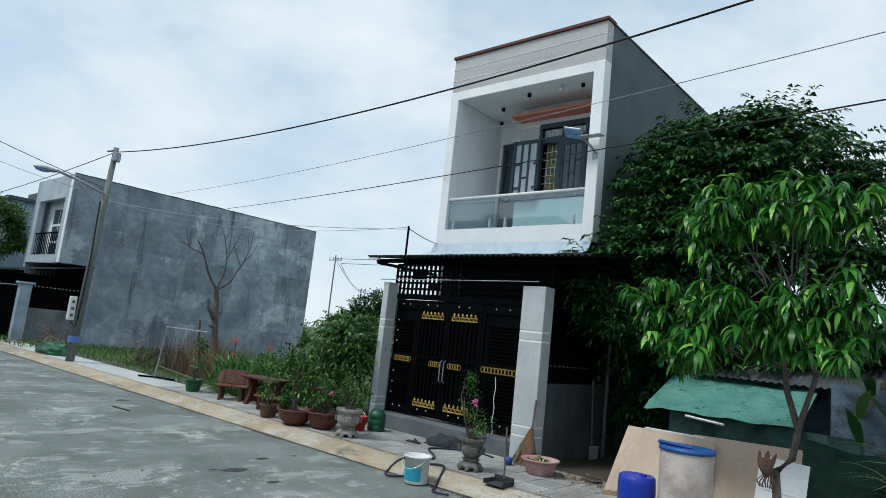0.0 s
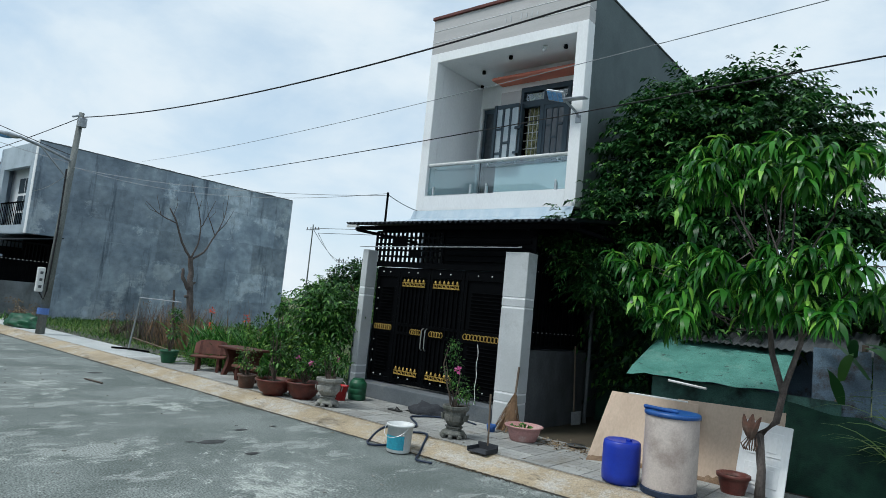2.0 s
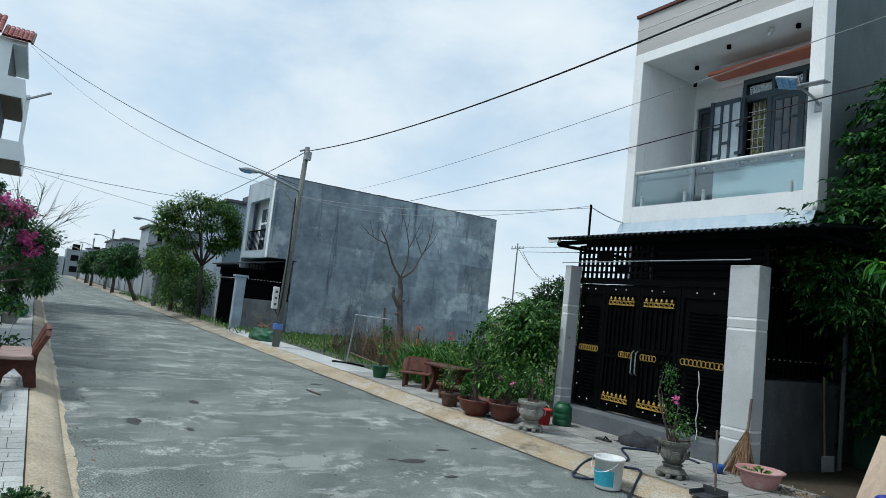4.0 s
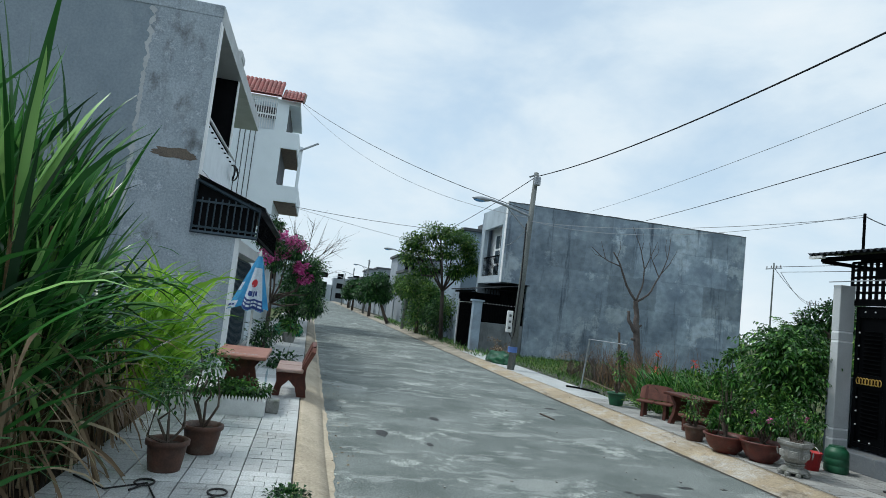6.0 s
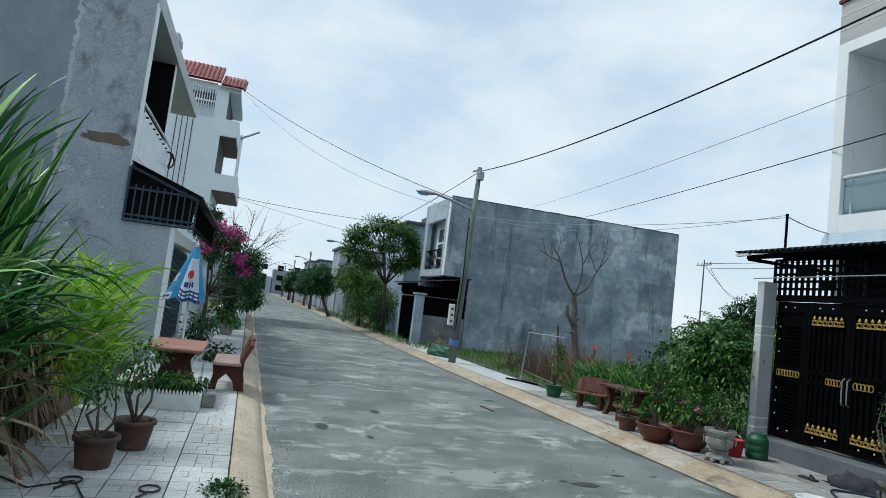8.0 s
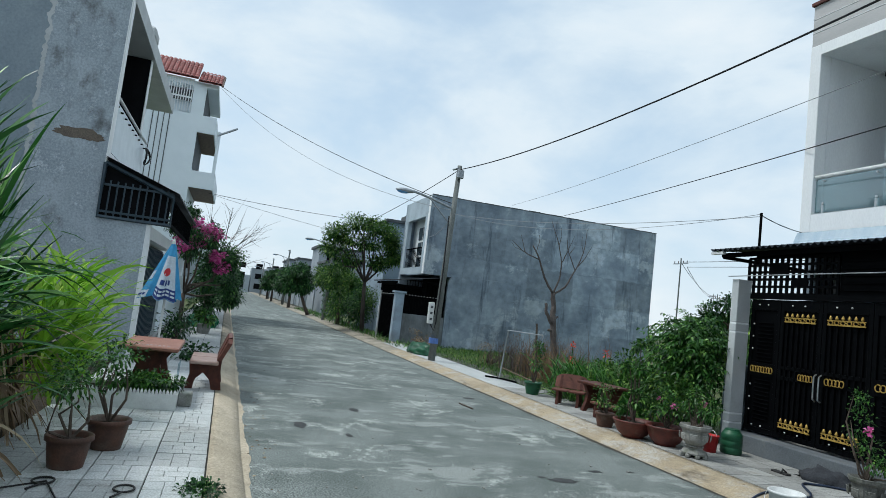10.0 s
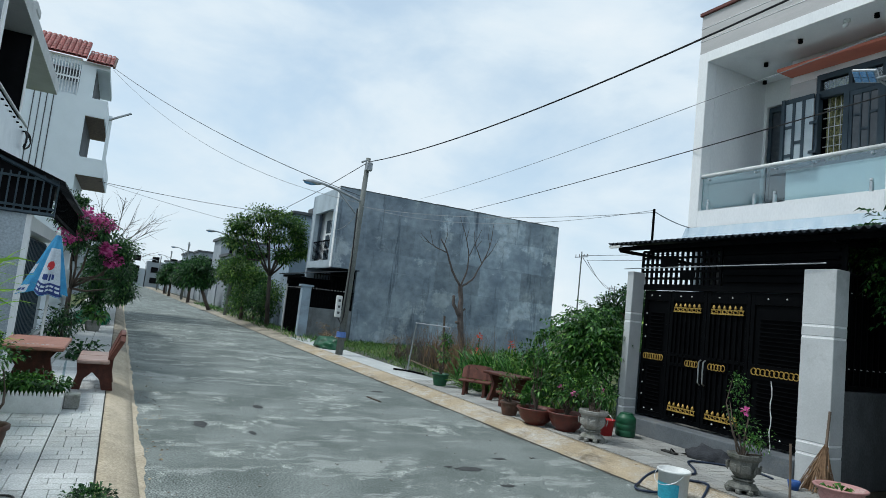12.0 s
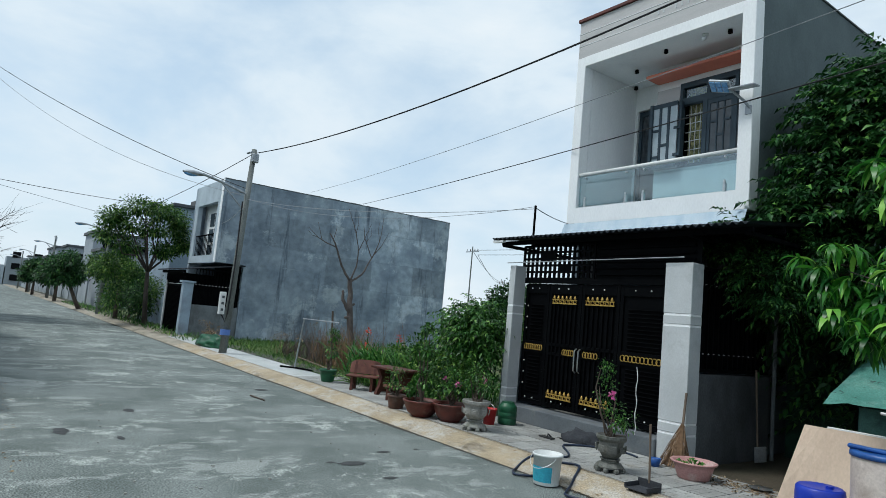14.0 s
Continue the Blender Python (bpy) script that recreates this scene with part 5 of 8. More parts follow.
# ---- street poles and cables ----
def street_pole(x, y, h, lean, arm_z, lamp_at, meter, r=0.09):
    t = thing("street_pole", (x, y, 0.1), "weathered concrete street pole with a lamp arm", "pole", "street poles")
    tx, ty = x + lean[0], y + lean[1]
    part("pole", tube(bmesh.new(), [(x, y, 0.0), (x + lean[0] * 0.5, y + lean[1] * 0.5, h / 2), (tx, ty, h)], [r * 1.25, r * 1.05, r * 0.8], 12), M["polecon"], t, smooth=True)
    u = arm_z / h
    ax, ay = x + lean[0] * u, y + lean[1] * u
    lx, ly, lz = lamp_at
    part("lamp_arm", tube(bmesh.new(), [(ax, ay, arm_z), (ax + (lx - ax) * 0.5, ay + (ly - ay) * 0.5, arm_z + (lz - arm_z) * 0.75), (lx, ly + 0.25, lz + 0.02)], 0.036, 8), M["galv"], t)
    part("brace", tube(bmesh.new(), [(ax, ay, arm_z - 0.55), (ax + (lx - ax) * 0.5, ay + (ly - ay) * 0.5, arm_z + (lz - arm_z) * 0.7)], 0.026, 6), M["galv"], t)
    bm = bmesh.new()
    bmesh.ops.create_uvsphere(bm, u_segments=12, v_segments=8, radius=1.0)
    bm.transform(Matrix.Translation((lx, ly, lz)) @ Matrix.Diagonal((0.11, 0.30, 0.07, 1)))
    head = part("lamp_head", bm, M["galv"], t, smooth=True)
    bm = bmesh.new()
    bmesh.ops.create_uvsphere(bm, u_segments=12, v_segments=6, radius=1.0)
    bm.transform(Matrix.Translation((lx, ly - 0.06, lz - 0.03)) @ Matrix.Diagonal((0.085, 0.2, 0.07, 1)))
    part("lamp_glass", bm, M["lampglass"], head, smooth=True)
    if meter:
        mb = part("meter_box", B(x + 0.02, x + 0.14, y - 0.30, y - 0.13, 1.2, 1.84, bev=0.02), M["white_pl"], t, "white electricity meter box")
        for k in range(3):
            part("window", B(x + 0.14, x + 0.146, y - 0.25, y - 0.18, 1.30 + k * 0.18, 1.37 + k * 0.18), M["render_dark"], mb)
        part("conduit", tube(bmesh.new(), [(x + 0.1, y - 0.2, 1.2), (x + 0.17, y - 0.1, 1.0), (x + 0.16, y - 0.05, 1.25), (x + 0.15 + lean[0] * 0.5, y, 2.8), (x + 0.12 + lean[0], y, 4.5)], 0.022, 6), M["cable"], t)
        part("paint_band", tube(bmesh.new(), [(x, y, 0.62), (x, y, 0.78)], 0.145, 12), M["light_blue_pl"], t, "faded blue paper band")
    part("connector", B(tx + 0.08, tx + 0.2, ty - 0.1, ty + 0.1, h - 0.42, h - 0.15, bev=0.02), M["galv"], t)
    part("bracket", tube(bmesh.new(), [(tx - 0.15, ty - 0.15, h - 0.12), (tx + 0.15, ty - 0.1, h - 0.12)], 0.03, 6), M["galv"], t)
    return t


street_pole(-18.33, 6.14, 6.12, (-0.04, 0.20), 4.75, (-18.0, 4.62, 5.0), True)
street_pole(-40.0, 5.95, 5.6, (0.05, 0.1), 4.7, (-40.0, 4.5, 5.0), False)
street_pole(-70.0, 5.9, 6.0, (0, 0), 5.0, (-70.0, 4.5, 5.3), False)
for x in (-95, -120):
    street_pole(x, 5.9, 6.0, (0, 0), 5.0, (x, 4.5, 5.3), False)
street_pole(2.6, 6.2, 6.3, (0, 0), 4.8, (2.6, 4.7, 5.1), False)


def cable(a, b, sag, r, material="cable", label="black overhead cable between poles", drops=0):
    pts = []
    for i in range(33):
        u = i / 32
        pts.append(Vector(a).lerp(Vector(b), u) - Vector((0, 0, sag * 4 * u * (1 - u))))
    single("overhead_cable", tube(bmesh.new(), pts, r, 5), M[material], label, "cable", "overhead cables")


cable((-18.37, 6.34, 6.0), (2.6, 6.2, 6.1), 0.58, 0.014)
cable((-18.37, 6.34, 6.0), (-40, 6.0, 5.5), 0.25, 0.012)
cable((-25.5, 11.4, 6.55), (2.6, 6.3, 5.3), 0.24, 0.006, "cable_pale", "thin grey overhead wire")
cable((-25.5, 14.0, 6.5), (2.6, 6.3, 4.55), 0.10, 0.010)
cable((-18.35, 6.3, 4.6), (-8.42, 8.4, 3.86), 0.20, 0.006, "cable_pale", "thin grey overhead wire")
cable((-18.35, 6.3, 4.62), (-8.42, 8.4, 3.9), 0.38, 0.005, "cable_pale", "thin grey overhead wire")
cable((-18.35, 6.3, 4.9), (-32, -1.7, 11.1), 0.4, 0.011)
cable((-18.35, 6.3, 4.7), (-32, -1.5, 10.9), 0.9, 0.008, "cable_pale", "thin grey overhead wire")
cable((-8.42, 8.4, 3.88), (-8.5, 9.4, 3.74), 0.03, 0.009, "cable_pale", "thin grey overhead wire")
cable((-18.35, 6.3, 4.5), (-25.6, 7.8, 4.6), 0.12, 0.009, "cable_pale", "thin grey overhead wire")
cable((-32, -1.4, 5.8), (-34.0, 7.9, 5.95), 0.12, 0.012)
cable((-32, -1.2, 5.75), (-33.7, 7.9, 4.8), 0.1, 0.009, "cable_pale", "thin grey overhead wire")


def far_pole(x, y, h):
    t = thing("power_pole", (x, y, 0), "distant concrete power pole with cross-arm", "pole", "far power poles")
    part("pole", tube(bmesh.new(), [(x, y, -0.06), (x, y, h)], [0.07, 0.05], 8), M["polecon"], t)
    part("cross_arm", B(x - 0.8, x + 0.8, y - 0.03, y + 0.03, h - 0.45, h - 0.38), M["galv"], t)
    for k in (-0.7, -0.25, 0.3, 0.7):
        part("insulator", tube(bmesh.new(), [(x + k, y, h - 0.38), (x + k, y, h - 0.2)], 0.03, 6), M["clay_dark"], t)


far_pole(-40, 32.2, 7.6)
far_pole(-48, 43, 6.0)
far_pole(-70, 62, 8.0)
for z, dy in ((7.3, 0), (7.0, 0.6)):
    cable((-40, 32.2 + dy, z), (40, 30 + dy, z), 0.6, 0.02)
    cable((-40, 32.2 + dy, z), (-70, 62, z + 0.3), 0.5, 0.02)


# ---- pots and garden things ----
def pot_mesh(t, at, r_top, r_foot, h, material, rim=0.02, name="pot", label=""):
    x, y, z = at
    pr = [(0, 0), (r_foot, 0), (r_foot * 1.02, 0.01), (r_top * 0.86 + r_foot * 0.14, h * 0.62), (r_top, h - 0.045), (r_top + rim, h - 0.04), (r_top + rim, h - 0.005), (r_top + rim * 0.5, h), (r_top - 0.02, h - 0.01), (r_top - 0.035, h * 0.8)]
    if r_top > 0.24:
        pr = [(0, 0), (r_foot, 0), (r_foot, 0.02), (r_foot + (r_top - r_foot) * 0.45, h * 0.22), (r_foot + (r_top - r_foot) * 0.8, h * 0.52), (r_top, h * 0.85), (r_top + rim, h * 0.88), (r_top + rim * 1.3, h * 0.94), (r_top + rim * 1.1, h), (r_top - 0.005, h - 0.004), (r_top - 0.03, h * 0.8)]
    part(name, lathe(bmesh.new(), pr, 28, at), M[material], t, label, True)
    bm = bmesh.new()
    c = bm.verts.new((x, y, z + h * 0.84))
    ring = [bm.verts.new((x + (r_top - 0.03) * math.cos(a), y + (r_top - 0.03) * math.sin(a), z + h * (0.80 + 0.03 * math.sin(3 * a)))) for a in [2 * math.pi * k / 20 for k in range(20)]]
    for k in range(20):
        bm.faces.new((c, ring[k], ring[(k + 1) % 20]))
    part("soil", bm, M["potsoil"], t)


def potted(name, at, r_top, r_foot, h, material, label, clumps, count, size, leaf="leaf_mid", stems=4, flowers=0, spread=0.13, urn=False, flower="flower", category="potted plant", rim_scale=1.0):
    """A potted plant: pot or footed urn, soil, stems, leaves and flowers."""
    x, y, z = at
    cast = M["stone_dark"] if rim_scale < 1 else M["stone"]
    t = thing(name, at, label, category, "potted plants")
    if urn:
        # eight-sided bowl with a rolled rim on a spreading plinth with scrolled feet
        k, us = rim_scale, 0.88 if rim_scale > 1 else 0.84
        pr = [(0, 0.17), (0.10, 0.17), (0.12, 0.185), (0.155, 0.215), (0.178, 0.25), (0.19, 0.37), (0.198, 0.40), (0.225, 0.42), (0.238, 0.44), (0.24, 0.475), (0.22, 0.482), (0.19, 0.45), (0.155, 0.42), (0, 0.42)]
        part("urn_bowl", lathe(bmesh.new(), [(a * k * us, b * us) for a, b in pr], 8, at), cast, t, "eight-sided cast stone bowl")
        part("urn_neck", lathe(bmesh.new(), [(a * us, b * us) for a, b in [(0, 0.05), (0.195, 0.05), (0.20, 0.07), (0.175, 0.10), (0.125, 0.12), (0.12, 0.145), (0.145, 0.16), (0.14, 0.172), (0, 0.172)]], 8, at), cast, t, "spreading stepped plinth")
        for q in range(8):
            a = 2 * math.pi * q / 8 + math.pi / 8
            bm = bmesh.new()
            box(bm, -0.045, 0.04, -0.032, 0.032, 0, 0.06, 0.014)
            bm.transform(Matrix.Translation(at) @ Matrix.Scale(us, 4) @ pose(0.175 * math.cos(a), 0.175 * math.sin(a), 0, 0, 0, math.degrees(a)))
            part("foot", bm, cast, t)
        for q in range(8):
            a = 2 * math.pi * (q + 1) / 8
            bm = B(-0.006, 0.006, -0.05, 0.05, 0.265, 0.36, bev=0.004)
            box(bm, 0.004, 0.012, -0.022, 0.022, 0.29, 0.335, 0.003)
            bm.transform(Matrix.Translation(at) @ Matrix.Scale(us, 4) @ pose(0.173 * k * math.cos(a), 0.173 * k * math.sin(a), 0, 0, 8, math.degrees(a)))
            part("relief_panel", bm, cast, t)
        h = 0.475 * us
        part("soil", lathe(bmesh.new(), [(0.172 * k * us, 0.442 * us), (0.09 * us, 0.45 * us), (0, 0.455 * us)], 12, at), M["potsoil"], t)
    else:
        pot_mesh(t, at, r_top, r_foot, h, material)
    bm = bmesh.new()
    root = (x, y, z + h * 0.82)
    tips = [tuple(np.array(clumps[i % len(clumps)][:3]) + rng.normal(0, 0.06, 3)) for i in range(stems)]
    limbs(bm, root, tips, 0.014, 0.003, rng, 6, 0.05)
    part("stem", bm, M["bark"], t)
    p, d = crown_points(rng, clumps, count / len(clumps), spread)
    part("foliage", leaves("foliage", p, d, rng.uniform(0.7, 1.25, len(p)) * size, rng.uniform(0.7, 1.2, len(p)) * size * 0.5, M[leaf], rng), M[leaf], t)
    for k in range(flowers):
        c = clumps[k % len(clumps)]
        q = np.array(c[:3]) + unit(rng.normal(0, 1, 3) - np.array([-0.5, 0.7, -0.4])) * np.array(c[3:]) * 0.98
        pp, dd = ball(rng, 16, q, (0.025, 0.025, 0.025), 0.3)
        part("flower", leaves("flower", pp, dd, 0.05, 0.045, M[flower], rng, 0.1), M[flower], t, "magenta flower head")
    return t


Z = 0.118
potted("potted_plant", (-7.12, 6.27, Z), 0, 0, 0, "stone", "low flowering shrub in a grey eight-sided stone urn",
       [(-7.15, 6.3, 0.72, 0.24, 0.22, 0.14), (-7.2, 6.35, 0.95, 0.2, 0.2, 0.16), (-6.92, 6.3, 0.78, 0.14, 0.14, 0.14), (-7.38, 6.4, 0.85, 0.12, 0.12, 0.14)], 620, 0.055, "leaf_mid", 9, 1, urn=True, rim_scale=1.03)
potted("potted_plant", (-4.72, 6.32, Z), 0, 0, 0, "stone", "thin flowering rose in a weathered grey stone urn",
       [(-4.75, 6.3, 0.85, 0.16, 0.15, 0.14), (-4.85, 6.3, 1.05, 0.14, 0.12, 0.12), (-4.7, 6.25, 0.72, 0.22, 0.18, 0.08), (-4.82, 6.3, 1.25, 0.06, 0.06, 0.1), (-4.55, 6.35, 0.7, 0.12, 0.12, 0.1)], 80, 0.04, "leaf_mid", 7, 1, spread=0.1, urn=True, rim_scale=0.9)
potted("potted_plant", (-7.8, 6.34, Z), 0.27, 0.15, 0.27, "terra", "low pink-flowering shrub in a wide terracotta bowl",
       [(-7.85, 6.35, 0.6, 0.27, 0.25, 0.16), (-7.72, 6.35, 0.72, 0.16, 0.16, 0.14), (-8.0, 6.4, 0.78, 0.13, 0.14, 0.13)], 520, 0.075, "leaf_mid", 7, 2)
potted("potted_plant", (-8.27, 6.12, Z), 0.285, 0.16, 0.25, "terra", "spindly bare-stemmed shrub tufted on top in a terracotta bowl",
       [(-8.3, 6.1, 1.5, 0.07, 0.07, 0.12), (-8.24, 6.12, 1.15, 0.05, 0.05, 0.1), (-8.55, 6.12, 1.12, 0.07, 0.07, 0.06), (-8.2, 6.1, 0.72, 0.1, 0.1, 0.1), (-8.5, 6.05, 0.5, 0.12, 0.1, 0.06)], 190, 0.085, "leaf_mid", 7, spread=0.06)
potted("potted_plant", (-9.02, 6.12, Z), 0.15, 0.12, 0.22, "clay_dark", "small leafy shrub in a dark clay pot",
       [(-9.0, 6.12, 0.52, 0.2, 0.18, 0.12), (-9.12, 6.15, 0.66, 0.14, 0.14, 0.1)], 150, 0.055, "leaf_street", 8)
potted("potted_plant", (-12.3, 6.47, Z), 0.17, 0.13, 0.26, "green_pl", "dry twiggy plant in a green plastic pot",
       [(-12.35, 6.5, 0.75, 0.12, 0.12, 0.25), (-12.3, 6.5, 1.1, 0.1, 0.1, 0.15)], 60, 0.08, "leaf_mid", 5)
potted("potted_plant", (-5.72, -0.92, Z), 0.155, 0.125, 0.25, "clay_dark", "slim leafy shrub in a brown clay pot",
       [(-5.75, -0.95, 0.72, 0.24, 0.24, 0.2), (-5.55, -0.95, 0.82, 0.18, 0.18, 0.16), (-5.98, -0.95, 0.86, 0.2, 0.2, 0.16)], 220, 0.055, "leaf_mid", 4)
potted("potted_plant", (-6.35, -0.74, Z), 0.165, 0.125, 0.26, "clay_dark", "multi-stemmed shrub in a dark clay pot",
       [(-6.35, -0.78, 0.82, 0.24, 0.2, 0.18), (-6.55, -0.78, 0.95, 0.2, 0.18, 0.16), (-6.2, -0.76, 0.92, 0.16, 0.16, 0.15)], 330, 0.055, "leaf_mid", 5)


# ---- terrazzo benches and tables ----
def bench_mesh_parts(t, w, m="granite"):
    """A cast bench: seat, curved back, two scrolled side frames; faces -y."""
    for x0, x1 in ((-w / 2, -0.008), (0.008, w / 2)):
        part("seat", B(x0, x1, -0.22, 0.18, 0.365, 0.42, bev=0.015), M["granite_top"], t)
    bm, prev = bmesh.new(), None
    for i in range(13):
        u = i / 12
        x = -w / 2 + w * u
        top = 0.80 - 0.10 * (2 * u - 1) ** 4
        a = [bm.verts.new(p) for p in ((x, 0.15, 0.44), (x, 0.27, top), (x, 0.33, top - 0.01), (x, 0.21, 0.43))]
        if prev:
            for k in range(4):
                bm.faces.new((prev[k], a[k], a[(k + 1) % 4], prev[(k + 1) % 4]))
        else:
            bm.faces.new(a)
        prev = a
    bm.faces.new(prev[::-1])
    part("backrest", bm, M["granite_top"], t)
    for s in (-1, 1):
        x = s * (w / 2 - 0.16)
        bm = bmesh.new()
        prof = [(-0.24, 0.0), (-0.14, 0.0), (-0.12, 0.14), (-0.02, 0.24), (0.08, 0.14), (0.12, 0.0), (0.26, 0.0), (0.22, 0.2), (0.22, 0.42), (0.33, 0.78), (0.26, 0.76), (0.15, 0.45), (0.14, 0.36), (-0.22, 0.36), (-0.2, 0.22)]
        f0 = [bm.verts.new((x - 0.035, y, z)) for y, z in prof]
        f1 = [bm.verts.new((x + 0.035, y, z)) for y, z in prof]
        bm.faces.new(f0)
        bm.faces.new(f1[::-1])
        for k in range(len(prof)):
            bm.faces.new((f0[k], f1[k], f1[(k + 1) % len(prof)], f0[(k + 1) % len(prof)]))
        part("side_frame", bm, M[m], t)


def stone_bench(at, turn, w, label):
    t = thing("stone_bench", (0, 0, 0), label, "bench", "terrazzo benches")
    bench_mesh_parts(t, w)
    t.matrix_basis = pose(*at, 0, 0, turn)
    return t


def stone_table(at, turn, w, d, label, top="granite"):
    t = thing("stone_table", (0, 0, 0), label, "table", "terrazzo tables")
    part("tabletop", B(-w / 2, w / 2, -d / 2, d / 2, 0.66, 0.72, bev=0.015), M[top], t)
    for s in (-1, 1):
        x = s * (w / 2 - 0.22)
        bm = bmesh.new()
        prof = [(-0.26, 0), (-0.16, 0), (-0.1, 0.1), (0.1, 0.1), (0.16, 0), (0.26, 0), (0.16, 0.25), (0.12, 0.45), (0.24, 0.66), (-0.24, 0.66), (-0.12, 0.45), (-0.16, 0.25)]
        f0 = [bm.verts.new((x - 0.05, y * d / 0.6, z)) for y, z in prof]
        f1 = [bm.verts.new((x + 0.05, y * d / 0.6, z)) for y, z in prof]
        bm.faces.new(f0)
        bm.faces.new(f1[::-1])
        for k in range(len(prof)):
            bm.faces.new((f0[k], f1[k], f1[(k + 1) % len(prof)], f0[(k + 1) % len(prof)]))
        part("pedestal", bm, M["granite"], t)
    return t


nb = stone_bench((0, 0, 0), 0, 0.85, "red-brown terrazzo bench facing a matching table")
nb.matrix_basis = pose(-11.05, 6.62, 0.1, 0, 0, 48) @ Matrix.Scale(0.75, 4)
tb = stone_table((0, 0, 0), 0, 1.25, 0.6, "red-brown terrazzo garden table on the pavement")
tb.matrix_basis = pose(-10.2, 6.8, 0.1, 0, 0, 4) @ Matrix.Scale(0.78, 4)
sb = thing("stone_bench", (-9.75, 6.32, 0.1), "backless red-brown terrazzo bench beside potted plants", "bench", "terrazzo benches")
part("seat", B(-9.95, -9.3, 6.4, 6.62, 0.34, 0.385, bev=0.012), M["granite_top"], sb)
for x in (-9.82, -9.43):
    part("leg", B(x - 0.045, x + 0.045, 6.42, 6.60, 0.1, 0.34, bev=0.02), M["granite"], sb)
lb = stone_bench((-10.4, -0.06, 0.118), 0, 1.15, "worn red-brown terrazzo bench with its back to the road")
tb = stone_table((0, 0, 0), 0, 1.25, 0.78, "worn red terrazzo table with faded lettering", "granite_worn")
tb.matrix_basis = pose(-9.5, -0.74, 0.118, 0, 0, 0) @ Matrix.Diagonal((1.1, 0.9, 0.92, 1))
for ob in lb.children:
    if ob.name.startswith("seat"):
        ob.data.materials[0] = M["seat_worn"]
bm = bmesh.new()
for k in range(9):
    box(bm, -9.05, -9.0, -0.95 + k * 0.05, -0.92 + k * 0.05, 0.7805, 0.7825)
single("faded_lettering", bm, M["lightgrey"], "row of faded unreadable letters on the tabletop", "lettering")

# white picket planter
pl = thing("planter_box", (-8.3, -0.65, Z), "white picket-edged planter full of green herbs", "planter")
bm = bmesh.new()
for x0, x1, y0, y1 in ((-8.24, -8.21, -1.6, -0.30), (-9.0, -8.97, -1.6, -0.30)):
    box(bm, x0, x1, y0, y1, Z, Z + 0.18)
for y in (-1.6, -0.33):
    box(bm, -8.97, -8.24, y, y + 0.03, Z, Z + 0.18)
part("box_wall", bm, M["white_pl"], pl)
me = done("picket", lathe(bmesh.new(), [(0, 0.06), (0.014, 0.03), (0.018, 0), (0, 0)], 6), M["white_pl"])
for k in range(32):
    o = new("picket", me)
    o.parent = pl
    o.location = Vector((-8.225, -1.57 + k * 0.04, Z + 0.18)) - base_of(pl)
part("soil", B(-8.97, -8.24, -1.57, -0.33, Z, Z + 0.14), M["potsoil"], pl)
p, d = crown_points(rng, [(-8.6, -0.8, 0.34, 0.35, 0.48, 0.12), (-8.5, -0.6, 0.42, 0.25, 0.3, 0.12)], 500, 0.1)
part("herb_growth", leaves("herb_growth", p, d, 0.075, 0.04, M["leaf_mid"], rng), M["leaf_mid"], pl, kind="stuff")
single("concrete_block", B(-8.75, -8.5, -0.3, -0.14, Z, Z + 0.16, bev=0.012), M["stone"], "grey concrete block beside the planter", "block")
single("glass_sheet", B(-9.0, -8.6, -0.36, -0.352, Z, 0.62), M["glass"], "upright glass sheet by the planter", "glass")

# folded umbrella
um = thing("garden_umbrella", (-11.9, -0.9, 0.1), "half-closed blue and white advertising umbrella", "umbrella")
part("pole", tube(bmesh.new(), [(-11.9, -0.905, 0.1), (-11.9, -0.895, 2.27)], 0.022, 8), M["white_pl"], um, "white metal pole")
part("ferrule", lathe(bmesh.new(), [(0.03, 0), (0.032, 0.05), (0.012, 0.07), (0.008, 0.11), (0, 0.115)], 10, (-11.9, -0.895, 2.24)), M["white_pl"], um)


def cloth_point(a, u, off=0.0):
    """A point on the drooping cloth: a the angle in turns of the eight folds, u from the tip to the hem."""
    ang = 2 * math.pi * a
    r = (0.035 + 0.275 * u ** 0.92) * (1 + (0.05 + 0.12 * u) * math.cos(8 * ang)) + off
    hem = 0.05 * u * u * (1 - math.cos(8 * ang)) * 0.5
    return (-11.9 + r * math.cos(ang) * 0.95, -0.89 - 0.10 * u + r * math.sin(ang), 2.24 - 0.98 * u + hem - 0.02 * u * math.sin(3 * ang))


def cloth_piece(a0, a1, u0, u1, off, n=10, m=6):
    b, rows = bmesh.new(), []
    for i in range(n + 1):
        rows.append([b.verts.new(cloth_point(a0 + (a1 - a0) * i / n, u0 + (u1 - u0) * j / m, off)) for j in range(m + 1)])
    for p0, p1 in zip(rows, rows[1:]):
        for j in range(m):
            b.faces.new((p0[j], p1[j], p1[j + 1], p0[j + 1]))
    return b


